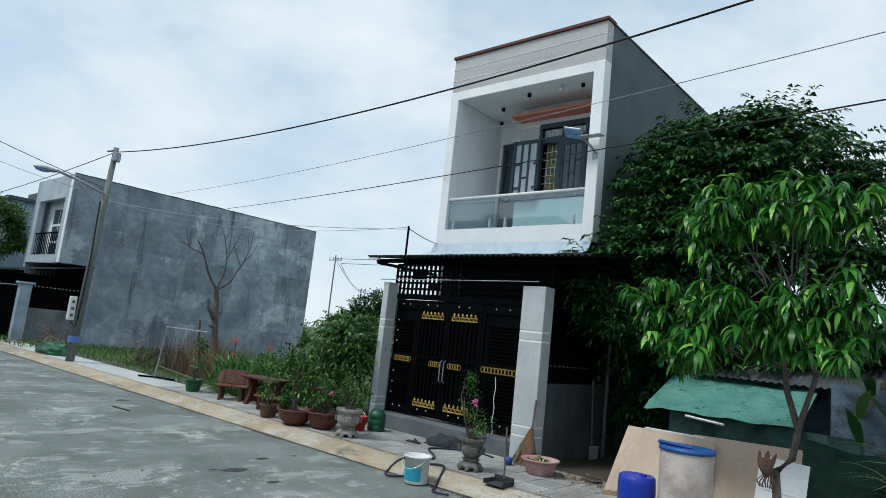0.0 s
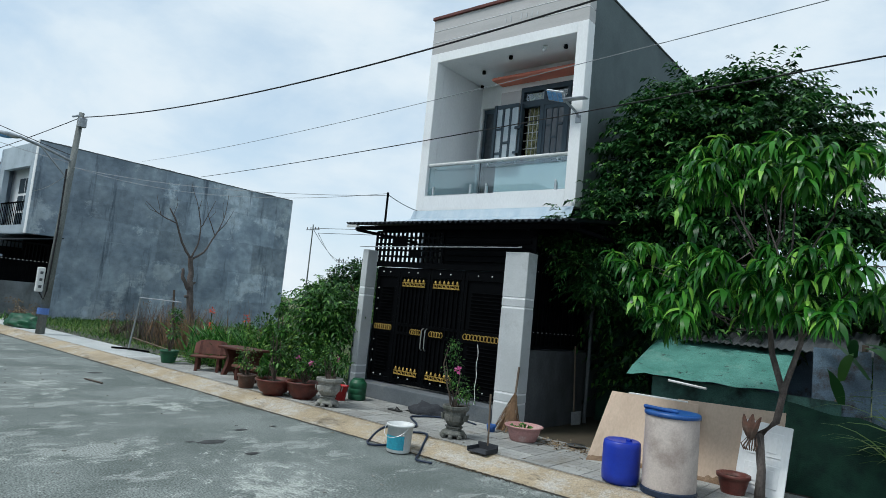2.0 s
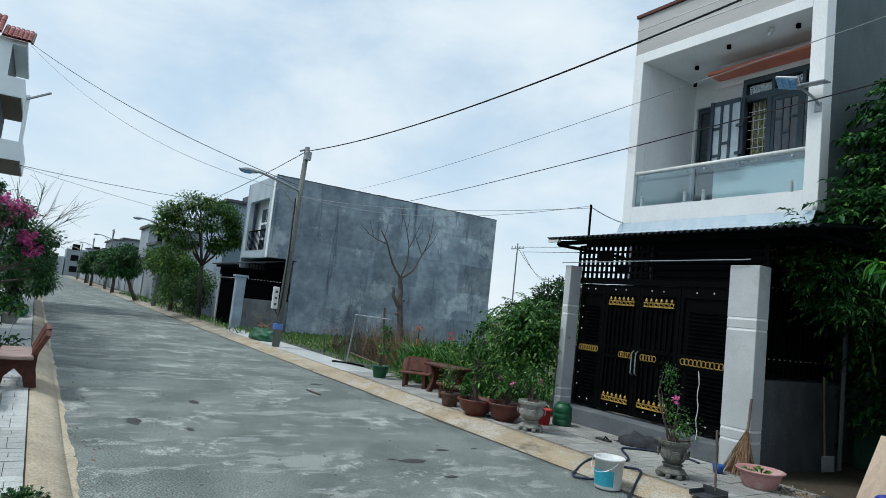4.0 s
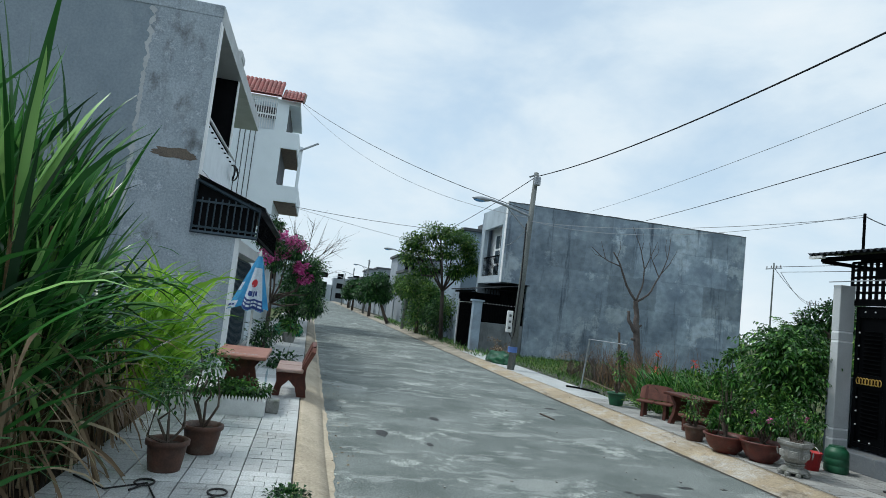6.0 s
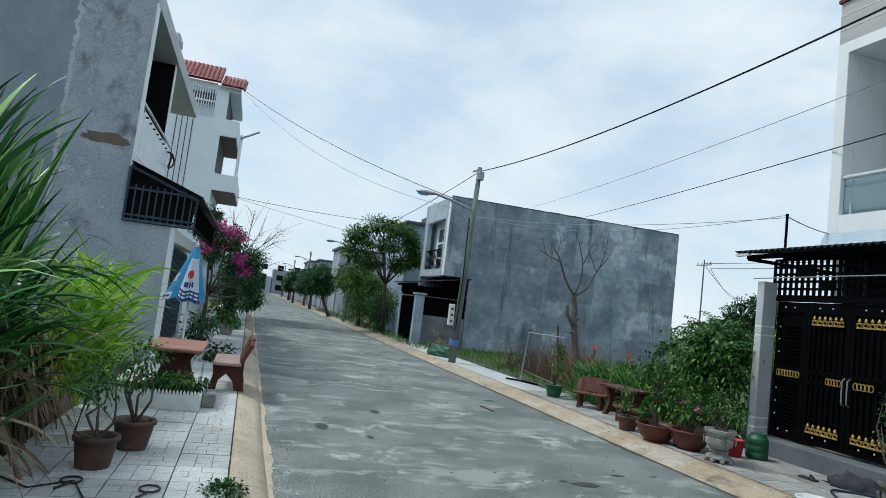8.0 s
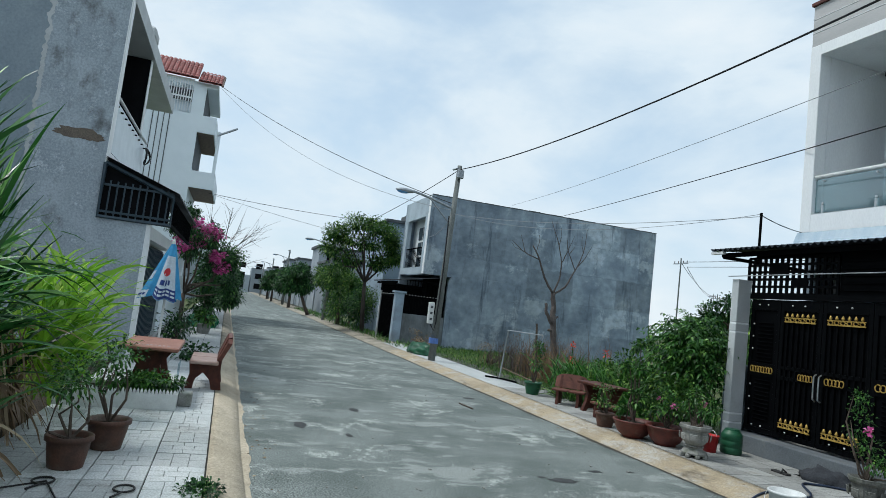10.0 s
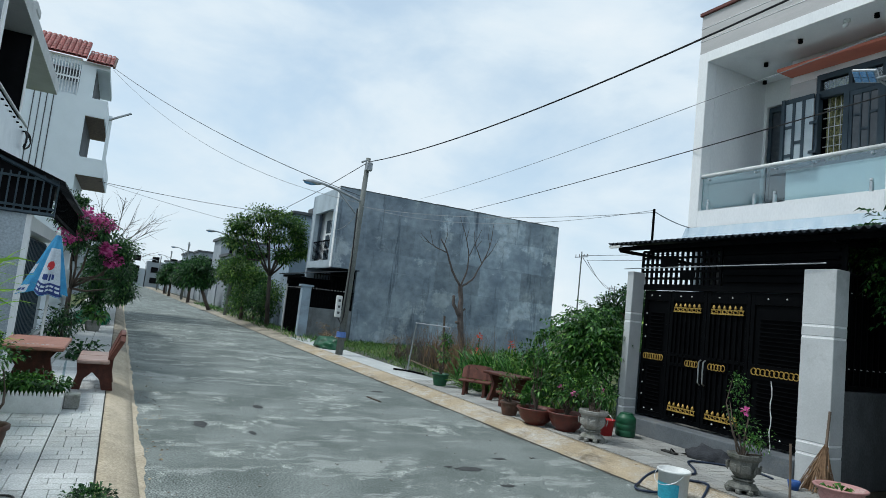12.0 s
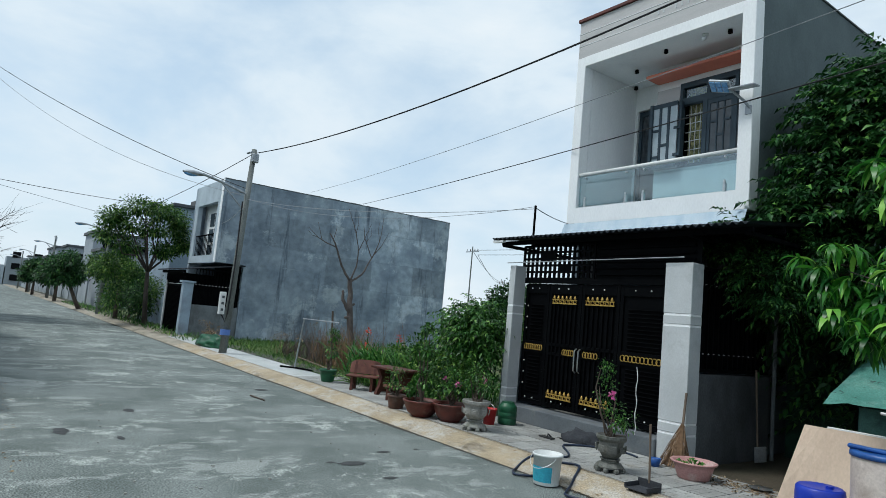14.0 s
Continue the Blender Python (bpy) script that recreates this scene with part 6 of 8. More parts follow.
cn = part("canopy", cloth_piece(0, 1, 0, 1, 0, 96, 10), M["umb_blue"], um, "drooping blue umbrella cloth", True)
part("printed_panel", cloth_piece(-0.055, 0.14, 0.22, 0.99, 0.006, 16, 8), M["umb_white"], cn, "white printed cloth panel", True)
part("printed_panel", cloth_piece(-0.25, -0.10, 0.86, 0.99, 0.006), M["umb_white"], cn, "white printed hem", True)
part("printed_panel", cloth_piece(-0.23, -0.12, 0.50, 0.66, 0.006), M["umb_white"], cn, "white printed patch", True)
part("printed_band", cloth_piece(-0.055, 0.14, 0.80, 0.985, 0.012, 16, 4), M["umb_navy"], cn, "navy band with unreadable print", True)
bm, ring = bmesh.new(), []
for k in range(20):
    q = 2 * math.pi * k / 20
    ring.append(bm.verts.new(cloth_point(0.03 + 0.042 * math.cos(q), 0.505 + 0.075 * math.sin(q), 0.014)))
bm.faces.new(ring)
part("printed_dot", bm, M["umb_red"], cn, "red round print")
for a0, a1, u0, u1 in ((-0.02, 0.022, 0.65, 0.74), (0.032, 0.052, 0.65, 0.76), (0.062, 0.082, 0.65, 0.74), (-0.20, -0.14, 0.56, 0.60)):
    part("printed_mark", cloth_piece(a0, a1, u0, u1, 0.012, 4, 3), M["umb_navy"], cn, "navy printed bar")
for k in range(2):
    for q in range(5):
        part("printed_line", cloth_piece(-0.045 + q * 0.035, -0.018 + q * 0.035, 0.835 + 0.065 * k, 0.87 + 0.065 * k, 0.017, 4, 2), M["umb_white"], cn, "bar of unreadable white print")
for q in range(4):
    part("printed_line", cloth_piece(-0.24 + q * 0.034, -0.215 + q * 0.034, 0.905, 0.945, 0.011, 4, 2), M["umb_navy"], cn, "bar of unreadable navy print")


# ---- things in front of the gate ----
bk = thing("paint_bucket", (-4.84, 5.42, 0.0), "white plastic paint bucket with a cyan label", "bucket")
part("body", lathe(bmesh.new(), [(0, 0), (0.135, 0), (0.14, 0.01), (0.155, 0.30), (0.168, 0.30), (0.168, 0.32), (0.16, 0.325), (0.15, 0.32), (0.13, 0.03), (0, 0.03)], 24, (-4.84, 5.42, 0.012)), M["white_pl"], bk, smooth=True)
bm = bmesh.new()
prev = None
for i in range(13):
    a = radians(215 + 120 * i / 12)
    cur = [bm.verts.new((-4.84 + r * math.cos(a), 5.42 + r * math.sin(a), z)) for r, z in ((0.143, 0.05), (0.1525, 0.21))]
    if prev:
        bm.faces.new((prev[0], cur[0], cur[1], prev[1]))
    prev = cur
part("label", bm, M["cyan"], bk, "cyan paper label")
part("handle", tube(bmesh.new(), [(-4.84 + 0.17 * math.cos(a), 5.42 - 0.05 - 0.13 * math.sin(a), 0.31 - 0.12 * math.sin(a)) for a in [math.pi * k / 10 for k in range(11)]], 0.004, 4), M["steel"], bk)
hose_pts = [(-5.1, 7.35), (-5.4, 7.42), (-5.72, 7.26), (-5.89, 7.02), (-5.9, 6.82), (-5.5, 6.49), (-5.36, 6.28), (-5.5, 6.12), (-5.57, 5.85), (-5.42, 5.5), (-5.25, 5.34), (-5.12, 5.46), (-5.14, 5.72), (-5.18, 5.94), (-5.06, 6.08), (-4.92, 6.04), (-4.72, 5.72), (-4.5, 5.37), (-4.4, 5.27), (-4.2, 5.32)]
pts = []
for i in range(len(hose_pts) - 1):
    p0, p1, p2, p3 = [np.array(hose_pts[max(0, min(len(hose_pts) - 1, i + k))]) for k in (-1, 0, 1, 2)]
    for s in range(6):
        u = s / 6
        q = 0.5 * (2 * p1 + (p2 - p0) * u + (2 * p0 - 5 * p1 + 4 * p2 - p3) * u * u + (3 * p1 - p0 - 3 * p2 + p3) * u ** 3)
        zz = Z + 0.014 if q[1] > 6.06 else max(0.014, 0.022 + 0.105 * min(1, max(0, (q[1] - 5.56) / 0.4)))
        pts.append((q[0], q[1], zz))
single("garden_hose", tube(bmesh.new(), pts, 0.014, 6), M["hose"], "dark blue garden hose coiled over the kerb", "hose", smooth=True)
dp = thing("dustpan", (-4.02, 5.95, Z), "grey long-handled dustpan on the pavement", "dustpan")
bm = B(-4.16, -3.88, 5.86, 6.1, Z, Z + 0.012, bev=0.004)
box(bm, -4.16, -4.145, 5.86, 6.1, Z + 0.012, Z + 0.055)
box(bm, -3.895, -3.88, 5.86, 6.1, Z + 0.012, Z + 0.055)
box(bm, -4.16, -3.88, 6.085, 6.1, Z + 0.012, Z + 0.09)
part("pan", bm, M["rag"], dp)
part("handle", tube(bmesh.new(), [(-4.02, 6.09, Z + 0.06), (-4.03, 6.07, 0.78)], 0.013, 6), M["wood"], dp)
bs = thing("basin", (-4.12, 7.08, Z), "round faded pink plastic basin with weeds inside", "basin")
part("bowl", lathe(bmesh.new(), [(0, 0.0), (0.16, 0.0), (0.175, 0.012), (0.215, 0.13), (0.228, 0.175), (0.255, 0.18), (0.262, 0.195), (0.25, 0.202), (0.222, 0.19), (0.165, 0.02), (0, 0.02)], 28, (-4.15, 7.1, Z)), M["pink"], bs, smooth=True)
pp, dd = ball(rng, 60, (-4.15, 7.1, Z + 0.15), (0.17, 0.17, 0.04), 0.2)
part("wilted_leaves", leaves("wilted_leaves", pp, dd, 0.09, 0.04, M["leaf_mid"], rng), M["leaf_mid"], bs)
bmst = thing("broom", (-4.55, 7.45, Z), "straw broom leaning against the gate pillar", "broom")
part("handle", tube(bmesh.new(), [(-4.58, 7.5, 0.5), (-4.62, 7.62, 1.02)], 0.016, 6), M["wood"], bmst)
sp = np.tile(np.array([[-4.58, 7.5, 0.62]]), (150, 1)) + rng.normal(0, 0.012, (150, 3))
tg = np.stack([rng.uniform(-4.78, -4.42, 150), rng.uniform(7.25, 7.55, 150), np.full(150, Z + 0.02)], 1)
bm = bmesh.new()
for a, b in zip(sp, tg):
    tube(bm, [a, (a + b) / 2 + rng.normal(0, 0.012, 3), b], 0.004, 3)
part("bristles", bm, M["straw"], bmst, "bundle of brown straw bristles")
sh = thing("shovel", (-4.48, 9.26, 0.1), "long-handled shovel leaning on the wall", "shovel")
part("handle", tube(bmesh.new(), [(-4.54, 9.28, 0.3), (-4.66, 9.4, 1.35)], 0.014, 6), M["wood"], sh)
bm = B(-0.1, 0.1, -0.008, 0.008, 0, 0.26, bev=0.006)
bm.transform(pose(-4.48, 9.26, 0.1, 10, -8, 55) @ Matrix.Scale(0.85, 4))
part("blade", bm, M["galv"], sh)
# cloth heap, sandal, cans, jerrycan
bm = bmesh.new()
bmesh.ops.create_icosphere(bm, subdivisions=3, radius=1.0)
for vtx in bm.verts:
    q = vtx.co.copy()
    vtx.co = Vector((q.x * 0.34, q.y * 0.2, max(0, q.z) * 0.17)) * (1 + 0.45 * noise.noise(q * 2.2))
    vtx.co.z = max(vtx.co.z, 0)
bm.transform(Matrix.Translation((-6.05, 7.35, Z)))
single("rag", bm, M["rag"], "heap of dark grey cloth on the gate step", "cloth", smooth=True)
bm = B(-6.55, -6.3, 7.0, 7.09, Z, Z + 0.022, bev=0.008)
tube(bm, [(-6.38, 7.0, Z + 0.02), (-6.4, 7.045, Z + 0.06), (-6.38, 7.09, Z + 0.02)], 0.012, 5)
single("sandal", bm, M["rubber"], "black rubber sandal on the pavement", "sandal")
rb = thing("red_bucket", (-7.5, 6.87, Z), "red plastic bucket behind the stone urn", "bucket")
part("body", lathe(bmesh.new(), [(0, 0), (0.085, 0), (0.11, 0.22), (0.122, 0.222), (0.122, 0.24), (0.107, 0.24), (0.08, 0.02), (0, 0.02)], 20, (-7.5, 6.87, Z)), M["red_pl"], rb, smooth=True)
part("handle", tube(bmesh.new(), [(-7.5 + 0.118 * math.cos(a), 6.87, Z + 0.23 + 0.08 * math.sin(a)) for a in [math.pi * k / 8 for k in range(9)]], 0.004, 4), M["steel"], rb)
jc = thing("water_barrel", (-7.45, 7.2, Z), "small dark green ribbed plastic barrel", "barrel")
part("body", lathe(bmesh.new(), [(0, 0), (0.135, 0), (0.148, 0.025), (0.148, 0.09), (0.14, 0.1), (0.148, 0.11), (0.148, 0.18), (0.14, 0.19), (0.148, 0.2), (0.144, 0.27), (0.125, 0.305), (0.11, 0.31), (0.11, 0.33), (0, 0.33)], 20, (-7.45, 7.2, Z)), M["green_pl"], jc, smooth=True)
part("cap", lathe(bmesh.new(), [(0, 0.35), (0.095, 0.35), (0.1, 0.33), (0, 0.33)], 14, (-7.45, 7.2, Z)), M["green_pl"], jc)
tube_rod = tube(bmesh.new(), [(-5.35 - 0.003 * k + 0.012 * math.sin(k * 1.7), 7.6 + 0.002 * k, 0.36 + 0.09 * k) for k in range(11)], [0.005 + 0.003 * (k % 2) for k in range(11)], 5)
single("twisted_ribbon", tube_rod, M["white_pl"], "thin white twisted ribbon before the gate", "ribbon")

single("tin_plate", lathe(bmesh.new(), [(0, 0), (0.08, 0), (0.12, 0.025), (0.125, 0.028), (0.085, 0.01), (0, 0.01)], 20, (-3.55, 7.45, Z)), M["steel"], "small tin plate on the dirty tiles", "plate", smooth=True)
single("blue_cup", lathe(bmesh.new(), [(0, 0), (0.05, 0), (0.07, 0.1), (0.062, 0.1), (0.045, 0.01), (0, 0.01)], 16, (-4.72, 7.18, Z)), M["lidblue"], "small blue plastic cup beside the broom", "cup", smooth=True)
q = np.stack([rng.normal(-3.6, 0.35, 500), rng.normal(7.35, 0.16, 500), np.full(500, Z + 0.004)], 1)
single("dirt_litter", leaves("dirt_litter", q, rng.normal(0, 1, (500, 3)) * [1, 1, 0.15], 0.045, 0.02, M["straw_dry"], rng, 0.05), M["straw_dry"], "dead leaves and dirt swept on the tiles", "leaves", kind="stuff")

# ---- drums, boards and door on the right of the house ----
dr = thing("plastic_drum", (-1.93, 6.27, Z), "tall dirty cream plastic drum with a blue lid", "drum", "plastic drums")
part("body", lathe(bmesh.new(), [(0, 0), (0.237, 0), (0.259, 0.03), (0.262, 0.08), (0.264, 0.4), (0.264, 0.76), (0.258, 0.79), (0, 0.79)], 32, (-1.93, 6.27, Z)), M["cream"], dr, smooth=True)
part("base_ring", lathe(bmesh.new(), [(0.228, 0.0), (0.275, 0.0), (0.275, 0.05), (0.262, 0.06)], 32, (-1.93, 6.27, Z - 0.002)), M["hose"], dr)
lid = part("lid", lathe(bmesh.new(), [(0, 0.80), (0.182, 0.803), (0.228, 0.812), (0.268, 0.81), (0.276, 0.79), (0.275, 0.765), (0.262, 0.765)], 32, (-1.93, 6.27, Z)), M["lidblue"], dr, "blue plastic drum lid", True)
bm = B(-0.17, 0.17, -0.03, 0.03, 0, 0.035, bev=0.012)
bm.transform(pose(-2.03, 6.2, Z + 0.806, 0, 4, 20))
part("lid_grip", bm, M["lidblue"], lid)
bd = thing("plastic_drum", (-2.42, 6.22, Z), "small bright blue plastic drum", "drum", "plastic drums")
part("body", lathe(bmesh.new(), [(0, 0), (0.17, 0), (0.19, 0.03), (0.195, 0.1), (0.195, 0.36), (0.188, 0.42), (0.17, 0.435), (0.15, 0.43), (0, 0.425)], 28, (-2.42, 6.22, Z)), M["blue"], bd, smooth=True)
part("bung", lathe(bmesh.new(), [(0.03, 0.425), (0.03, 0.45), (0, 0.45)], 10, (-2.36, 6.25, Z)), M["blue"], bd)


def leaning_board(name, x0, x1, y0, h, lean, thick, material, label, curve=0.0, tilt=0.0):
    """A board standing on the ground and leaning back, its near end curling forward."""
    bm = bmesh.new()
    rows = []
    for i in range(15):
        u = i / 14
        x = x0 + (x1 - x0) * u
        bow = curve * max(0, 0.4 - u) ** 2
        col = []
        for j in range(5):
            s = j / 4
            col.append((x - bow * 0.3 * (1 - s), y0 + lean * s - bow * (1 - s), Z - 0.01 + h * s + tilt * u * s))
        rows.append(col)
    fr = [[bm.verts.new(p) for p in c] for c in rows]
    ba = [[bm.verts.new((p[0], p[1] + thick, p[2])) for p in c] for c in rows]
    for a, b in zip(fr, fr[1:]):
        for k in range(4):
            bm.faces.new((a[k], b[k], b[k + 1], a[k + 1]))
    for a, b in zip(ba, ba[1:]):
        for k in range(4):
            bm.faces.new((a[k], a[k + 1], b[k + 1], b[k]))
    for a, b in ((fr[0], ba[0]), (ba[-1], fr[-1])):
        for k in range(4):
            bm.faces.new((a[k], a[k + 1], b[k + 1], b[k]))
    for a, b, c, d in zip(fr, fr[1:], ba, ba[1:]):
        bm.faces.new((a[4], b[4], d[4], c[4]))
        bm.faces.new((a[0], c[0], d[0], b[0]))
    ob = single(name, bm, M[material], label, "board", smooth=False)
    v = []
    for i in range(57):
        u = i / 56
        x = x0 + (x1 - x0) * u
        bow = curve * max(0, 0.4 - u) ** 2
        for s in (0.01, 0.08 + 0.07 * noise.noise((x * 5, y0, 0)) + 0.05 * noise.noise((x * 21, y0, 2))):
            v.append((x - bow * 0.3 * (1 - s), y0 + lean * s - bow * (1 - s) - 0.004, Z - 0.01 + h * s + tilt * u * s))
    part("foot_stain", raw("foot_stain", v, [(2 * i, 2 * i + 2, 2 * i + 3, 2 * i + 1) for i in range(56)], M["foot_stain"]), M["foot_stain"], ob, "brown damp stain along the foot")
    return ob


leaning_board("plywood_board", -3.06, -2.0, 7.12, 0.82, 0.22, 0.012, "ply", "warped weathered plywood board leaning on the shed", 1.5)
leaning_board("plywood_board", -2.28, -1.12, 7.22, 0.84, 0.24, 0.012, "ply", "weathered plywood board leaning on the shed", 0.0, 0.03)
single("white_batten", B(-2.87, -2.15, 7.40, 7.44, 0.895, 0.94, bev=0.006), M["white_pl"], "white plastic batten on top of the boards", "batten")
ld = thing("old_door", (-1.35, 7.45, Z), "old white panelled cabinet door leaning on the shed", "door")
for nm, bb, mm in (("slab", (-0.27, 0.27, -0.012, 0.012, 0.0, 0.84), "white"), ("panel_rim", (-0.19, 0.19, -0.024, -0.012, 0.1, 0.36), "white"), ("panel_rim", (-0.19, 0.19, -0.024, -0.012, 0.45, 0.74), "white"), ("panel_field", (-0.14, 0.14, -0.032, -0.024, 0.15, 0.31), "white"), ("panel_field", (-0.14, 0.14, -0.032, -0.024, 0.5, 0.69), "white")):
    bm = B(*bb, bev=0.006)
    bm.transform(Matrix.Translation((-1.3, 7.16, Z)) @ pose(0, 0, 0, -13, 3, 0) @ Matrix.Scale(0.9, 4))
    part(nm, bm, M[mm], ld)

# ---- shed ----
sd = thing("shed", (-2.0, 8.8, 0.1), "makeshift low shed under a torn green tarpaulin", "shed")
part("front_sheet", B(-3.05, -0.75, 8.6, 8.62, 0.1, 1.1), M["sheet_mid"], sd, "dull green sheet wall")
part("side_sheet", B(-3.05, -3.03, 8.6, 10.2, 0.1, 1.15), M["tarp_dark"], sd)
# Added sheet; its dark colour stands for the deep shade down the alley.
part("alley_sheet", B(-4.6, -3.06, 10.2, 10.22, 0.1, 2.4), M["net"], sd, "added dark green sheet standing in for the alley's shade")
part("rear_sheet", B(-3.05, -0.6, 10.2, 10.22, 0.1, 1.9), M["bluesheet"], sd)
v, f = [], []
for i in range(31):
    for j in range(9):
        u, w = i / 30, j / 8
        x = -3.3 + 1.95 * u
        y = 8.32 + 1.5 * w
        z = 1.14 + 0.62 * w + 0.03 * noise.noise((x * 3, y * 3, 0)) - (0.10 * max(0, noise.noise((x * 2.3, 5, 0))) if j == 0 else 0)
        v.append((x, y - 0.05 * noise.noise((x * 4, 1, 0)) * (j == 0), z))
f = [(i * 9 + j, i * 9 + 9 + j, i * 9 + 10 + j, i * 9 + j + 1) for i in range(30) for j in range(8)]
part("tarpaulin", raw("tarpaulin", v, f, M["tarp"], True), M["tarp"], sd, "sun-bleached green tarpaulin roof")
part("roof_batten", tube(bmesh.new(), [(-2.7, 8.3, 1.09), (-2.2, 8.29, 1.05)], 0.018, 6), M["white_pl"], sd)
part("roof_sheet", raw("roof_sheet", *corrugated(-2.9, -0.5, 9.3, 10.3, 1.66, 1.98, 0.1, 0.012), M["oldsheet"]), M["oldsheet"], sd, "grey corrugated sheet behind the tarpaulin")
for x in (-3.0, -1.9, -0.8):
    part("post", tube(bmesh.new(), [(x, 8.66, 0.05), (x, 8.66, 1.12)], 0.03, 6), M["wood"], sd)
fn = thing("sheet_fence", (-0.3, 8.7, 0.1), "patched fence of rusty blue metal sheets", "fence")
for k in range(4):
    bm = B(-1.08 + k * 0.62, -0.48 + k * 0.62, 8.72 + 0.02 * (k % 2), 8.735 + 0.02 * (k % 2), 0.1, 1.72 + 0.06 * (k % 3))
    part("sheet", bm, M["bluesheet"], fn)
for x in (-0.55, 0.6, 1.6):
    part("post", tube(bmesh.new(), [(x, 8.8, 0.0), (x, 8.8, 1.8)], 0.035, 6), M["bark"], fn)
v, f = [], []
for i in range(25):
    for j in range(7):
        u, w = i / 24, j / 6
        x = -1.25 + 2.9 * u
        z = 0.1 + (0.95 - 0.35 * u) * w + 0.05 * noise.noise((x * 3, w * 3, 1))
        v.append((x, 8.1 - 0.35 * (1 - w) + 0.12 * noise.noise((x * 2.5, w * 2, 4)), max(0.1, z)))
f = [(i * 7 + j, i * 7 + 7 + j, i * 7 + 8 + j, i * 7 + j + 1) for i in range(24) for j in range(6)]
single("shade_net", raw("shade_net", v, f, M["net"], True), M["net"], "dark green shade net draped as a low fence", "net", smooth=True)


# ---- trees ----
def mango_tree():
    t = thing("mango_tree", (-1.25, 7.0, 0.1), "young mango tree with drooping bright green leaves", "tree")
    bm = bmesh.new()
    tube(bm, [(-1.25, 7.0, 0.05), (-1.24, 7.0, 0.4), (-1.28, 7.0, 0.78)], [0.055, 0.042, 0.046], 10)
    main = [(-1.28, 7.0, 0.75), (-1.12, 6.98, 0.92), (-1.05, 6.97, 1.3), (-0.92, 6.95, 1.75), (-0.95, 6.95, 2.1)]
    tube(bm, main, [0.042, 0.036, 0.03, 0.025, 0.02], 8)
    tube(bm, [(-1.06, 6.97, 1.2), (-1.2, 7.05, 1.6), (-1.25, 7.05, 2.0), (-1.3, 7.0, 2.6)], [0.034, 0.03, 0.026, 0.018], 8)
    tips = []
    for q in [(-2.1, 7.0, 3.45), (-1.85, 6.8, 3.5), (-1.6, 6.9, 3.6), (-1.35, 7.0, 3.75), (-1.1, 7.05, 3.65), (-0.85, 7.0, 3.62), (-0.6, 7.0, 3.55), (-1.5, 6.8, 3.5), (-1.0, 6.7, 3.5), (-2.55, 7.0, 2.5), (-2.4, 6.9, 2.4), (-2.3, 6.8, 2.15), (-2.2, 7.1, 2.65), (-2.1, 6.9, 2.0), (-1.95, 6.7, 2.45), (-1.75, 6.6, 2.15), (-1.55, 6.7, 2.5), (-1.3, 6.6, 2.2), (-1.05, 6.7, 2.6), (-0.9, 6.6, 2.25), (-0.65, 6.7, 2.6), (-0.4, 6.8, 2.45), (-0.7, 6.5, 2.05), (-0.15, 7.0, 2.55), (0.1, 7.2, 2.25), (-2.3, 7.3, 2.25)]:
        tips.append(q)
    roots = [(-1.22, 7.05, 1.7), (-1.25, 7.05, 1.85), (-1.25, 7.05, 2.0), (-0.93, 6.95, 1.75), (-0.95, 6.95, 2.1), (-1.28, 7.0, 2.3), (-1.3, 7.0, 2.55)]
    for k, q in enumerate(tips):
        near = sorted(roots, key=lambda r: (Vector(r) - Vector(q)).length)[:4]
        limbs(bm, near[k % 4], [q], 0.014, 0.005, rng, 5, 0.06)
    part("trunk", bm, M["bark_grey"], t, smooth=True)
    P, D, L = [], [], []
    for q in tips:
        for s in range(7):
            c = np.array(q) + rng.normal(0, 0.16, 3) * [1.2, 1, 0.85]
            n = 22
            a = rng.uniform(0, 2 * math.pi, n)
            d = np.stack([np.cos(a), np.sin(a), rng.uniform(-0.9, 0.3, n)], 1)
            P.append(c + rng.normal(0, 0.02, (n, 3)))
            D.append(d)
            L.append(rng.uniform(0.18, 0.32, n))
    P, D, L = np.concatenate(P), np.concatenate(D), np.concatenate(L)
    part("crown", blades("crown", P, D, L, L * 0.205, M["leaf_mango"], rng, rng.uniform(1.5, 3.0, len(P)), 6), M["leaf_mango"], t, "clusters of long drooping leaves")


mango_tree()
bm = bmesh.new()
for a, w in ((-18, 0.03), (3, 0.04), (22, 0.03)):
    prev = None
    for i in range(7):
        u = i / 6
        hw = w * math.sin(math.pi * min(1, 0.12 + 0.86 * u)) + 0.006
        c = Vector((math.sin(radians(a)) * 0.24 * u, -0.05 - 0.05 * math.sin(math.pi * u), 0.27 * u * math.cos(radians(a))))
        cur = [bm.verts.new(Vector((-1.34, 6.95, 0.70)) + c + Vector((o * hw, 0.02 * abs(o), 0))) for o in (-1, 0, 1)]
        if prev:
            for k in range(2):
                bm.faces.new((prev[k], cur[k], cur[k + 1], prev[k + 1]))
        prev = cur
for k in range(7):
    tube(bm, [(-1.36 + 0.012 * k, 6.92, 0.74), (-1.42 + 0.026 * k, 6.88, 0.66 - 0.015 * (k % 3)), (-1.39 + 0.018 * k, 6.9, 0.60)], 0.007, 4)
single("dry_fern", bm, M["clay_dark"], "dried brown staghorn fern bound to the mango trunk", "plant")
fp2 = thing("clay_pot", (-1.5, 6.98, 0.1), "empty brown clay pot at the foot of the mango tree", "pot")
pot_mesh(fp2, (-1.5, 6.98, 0.1), 0.15, 0.11, 0.22, "terra")


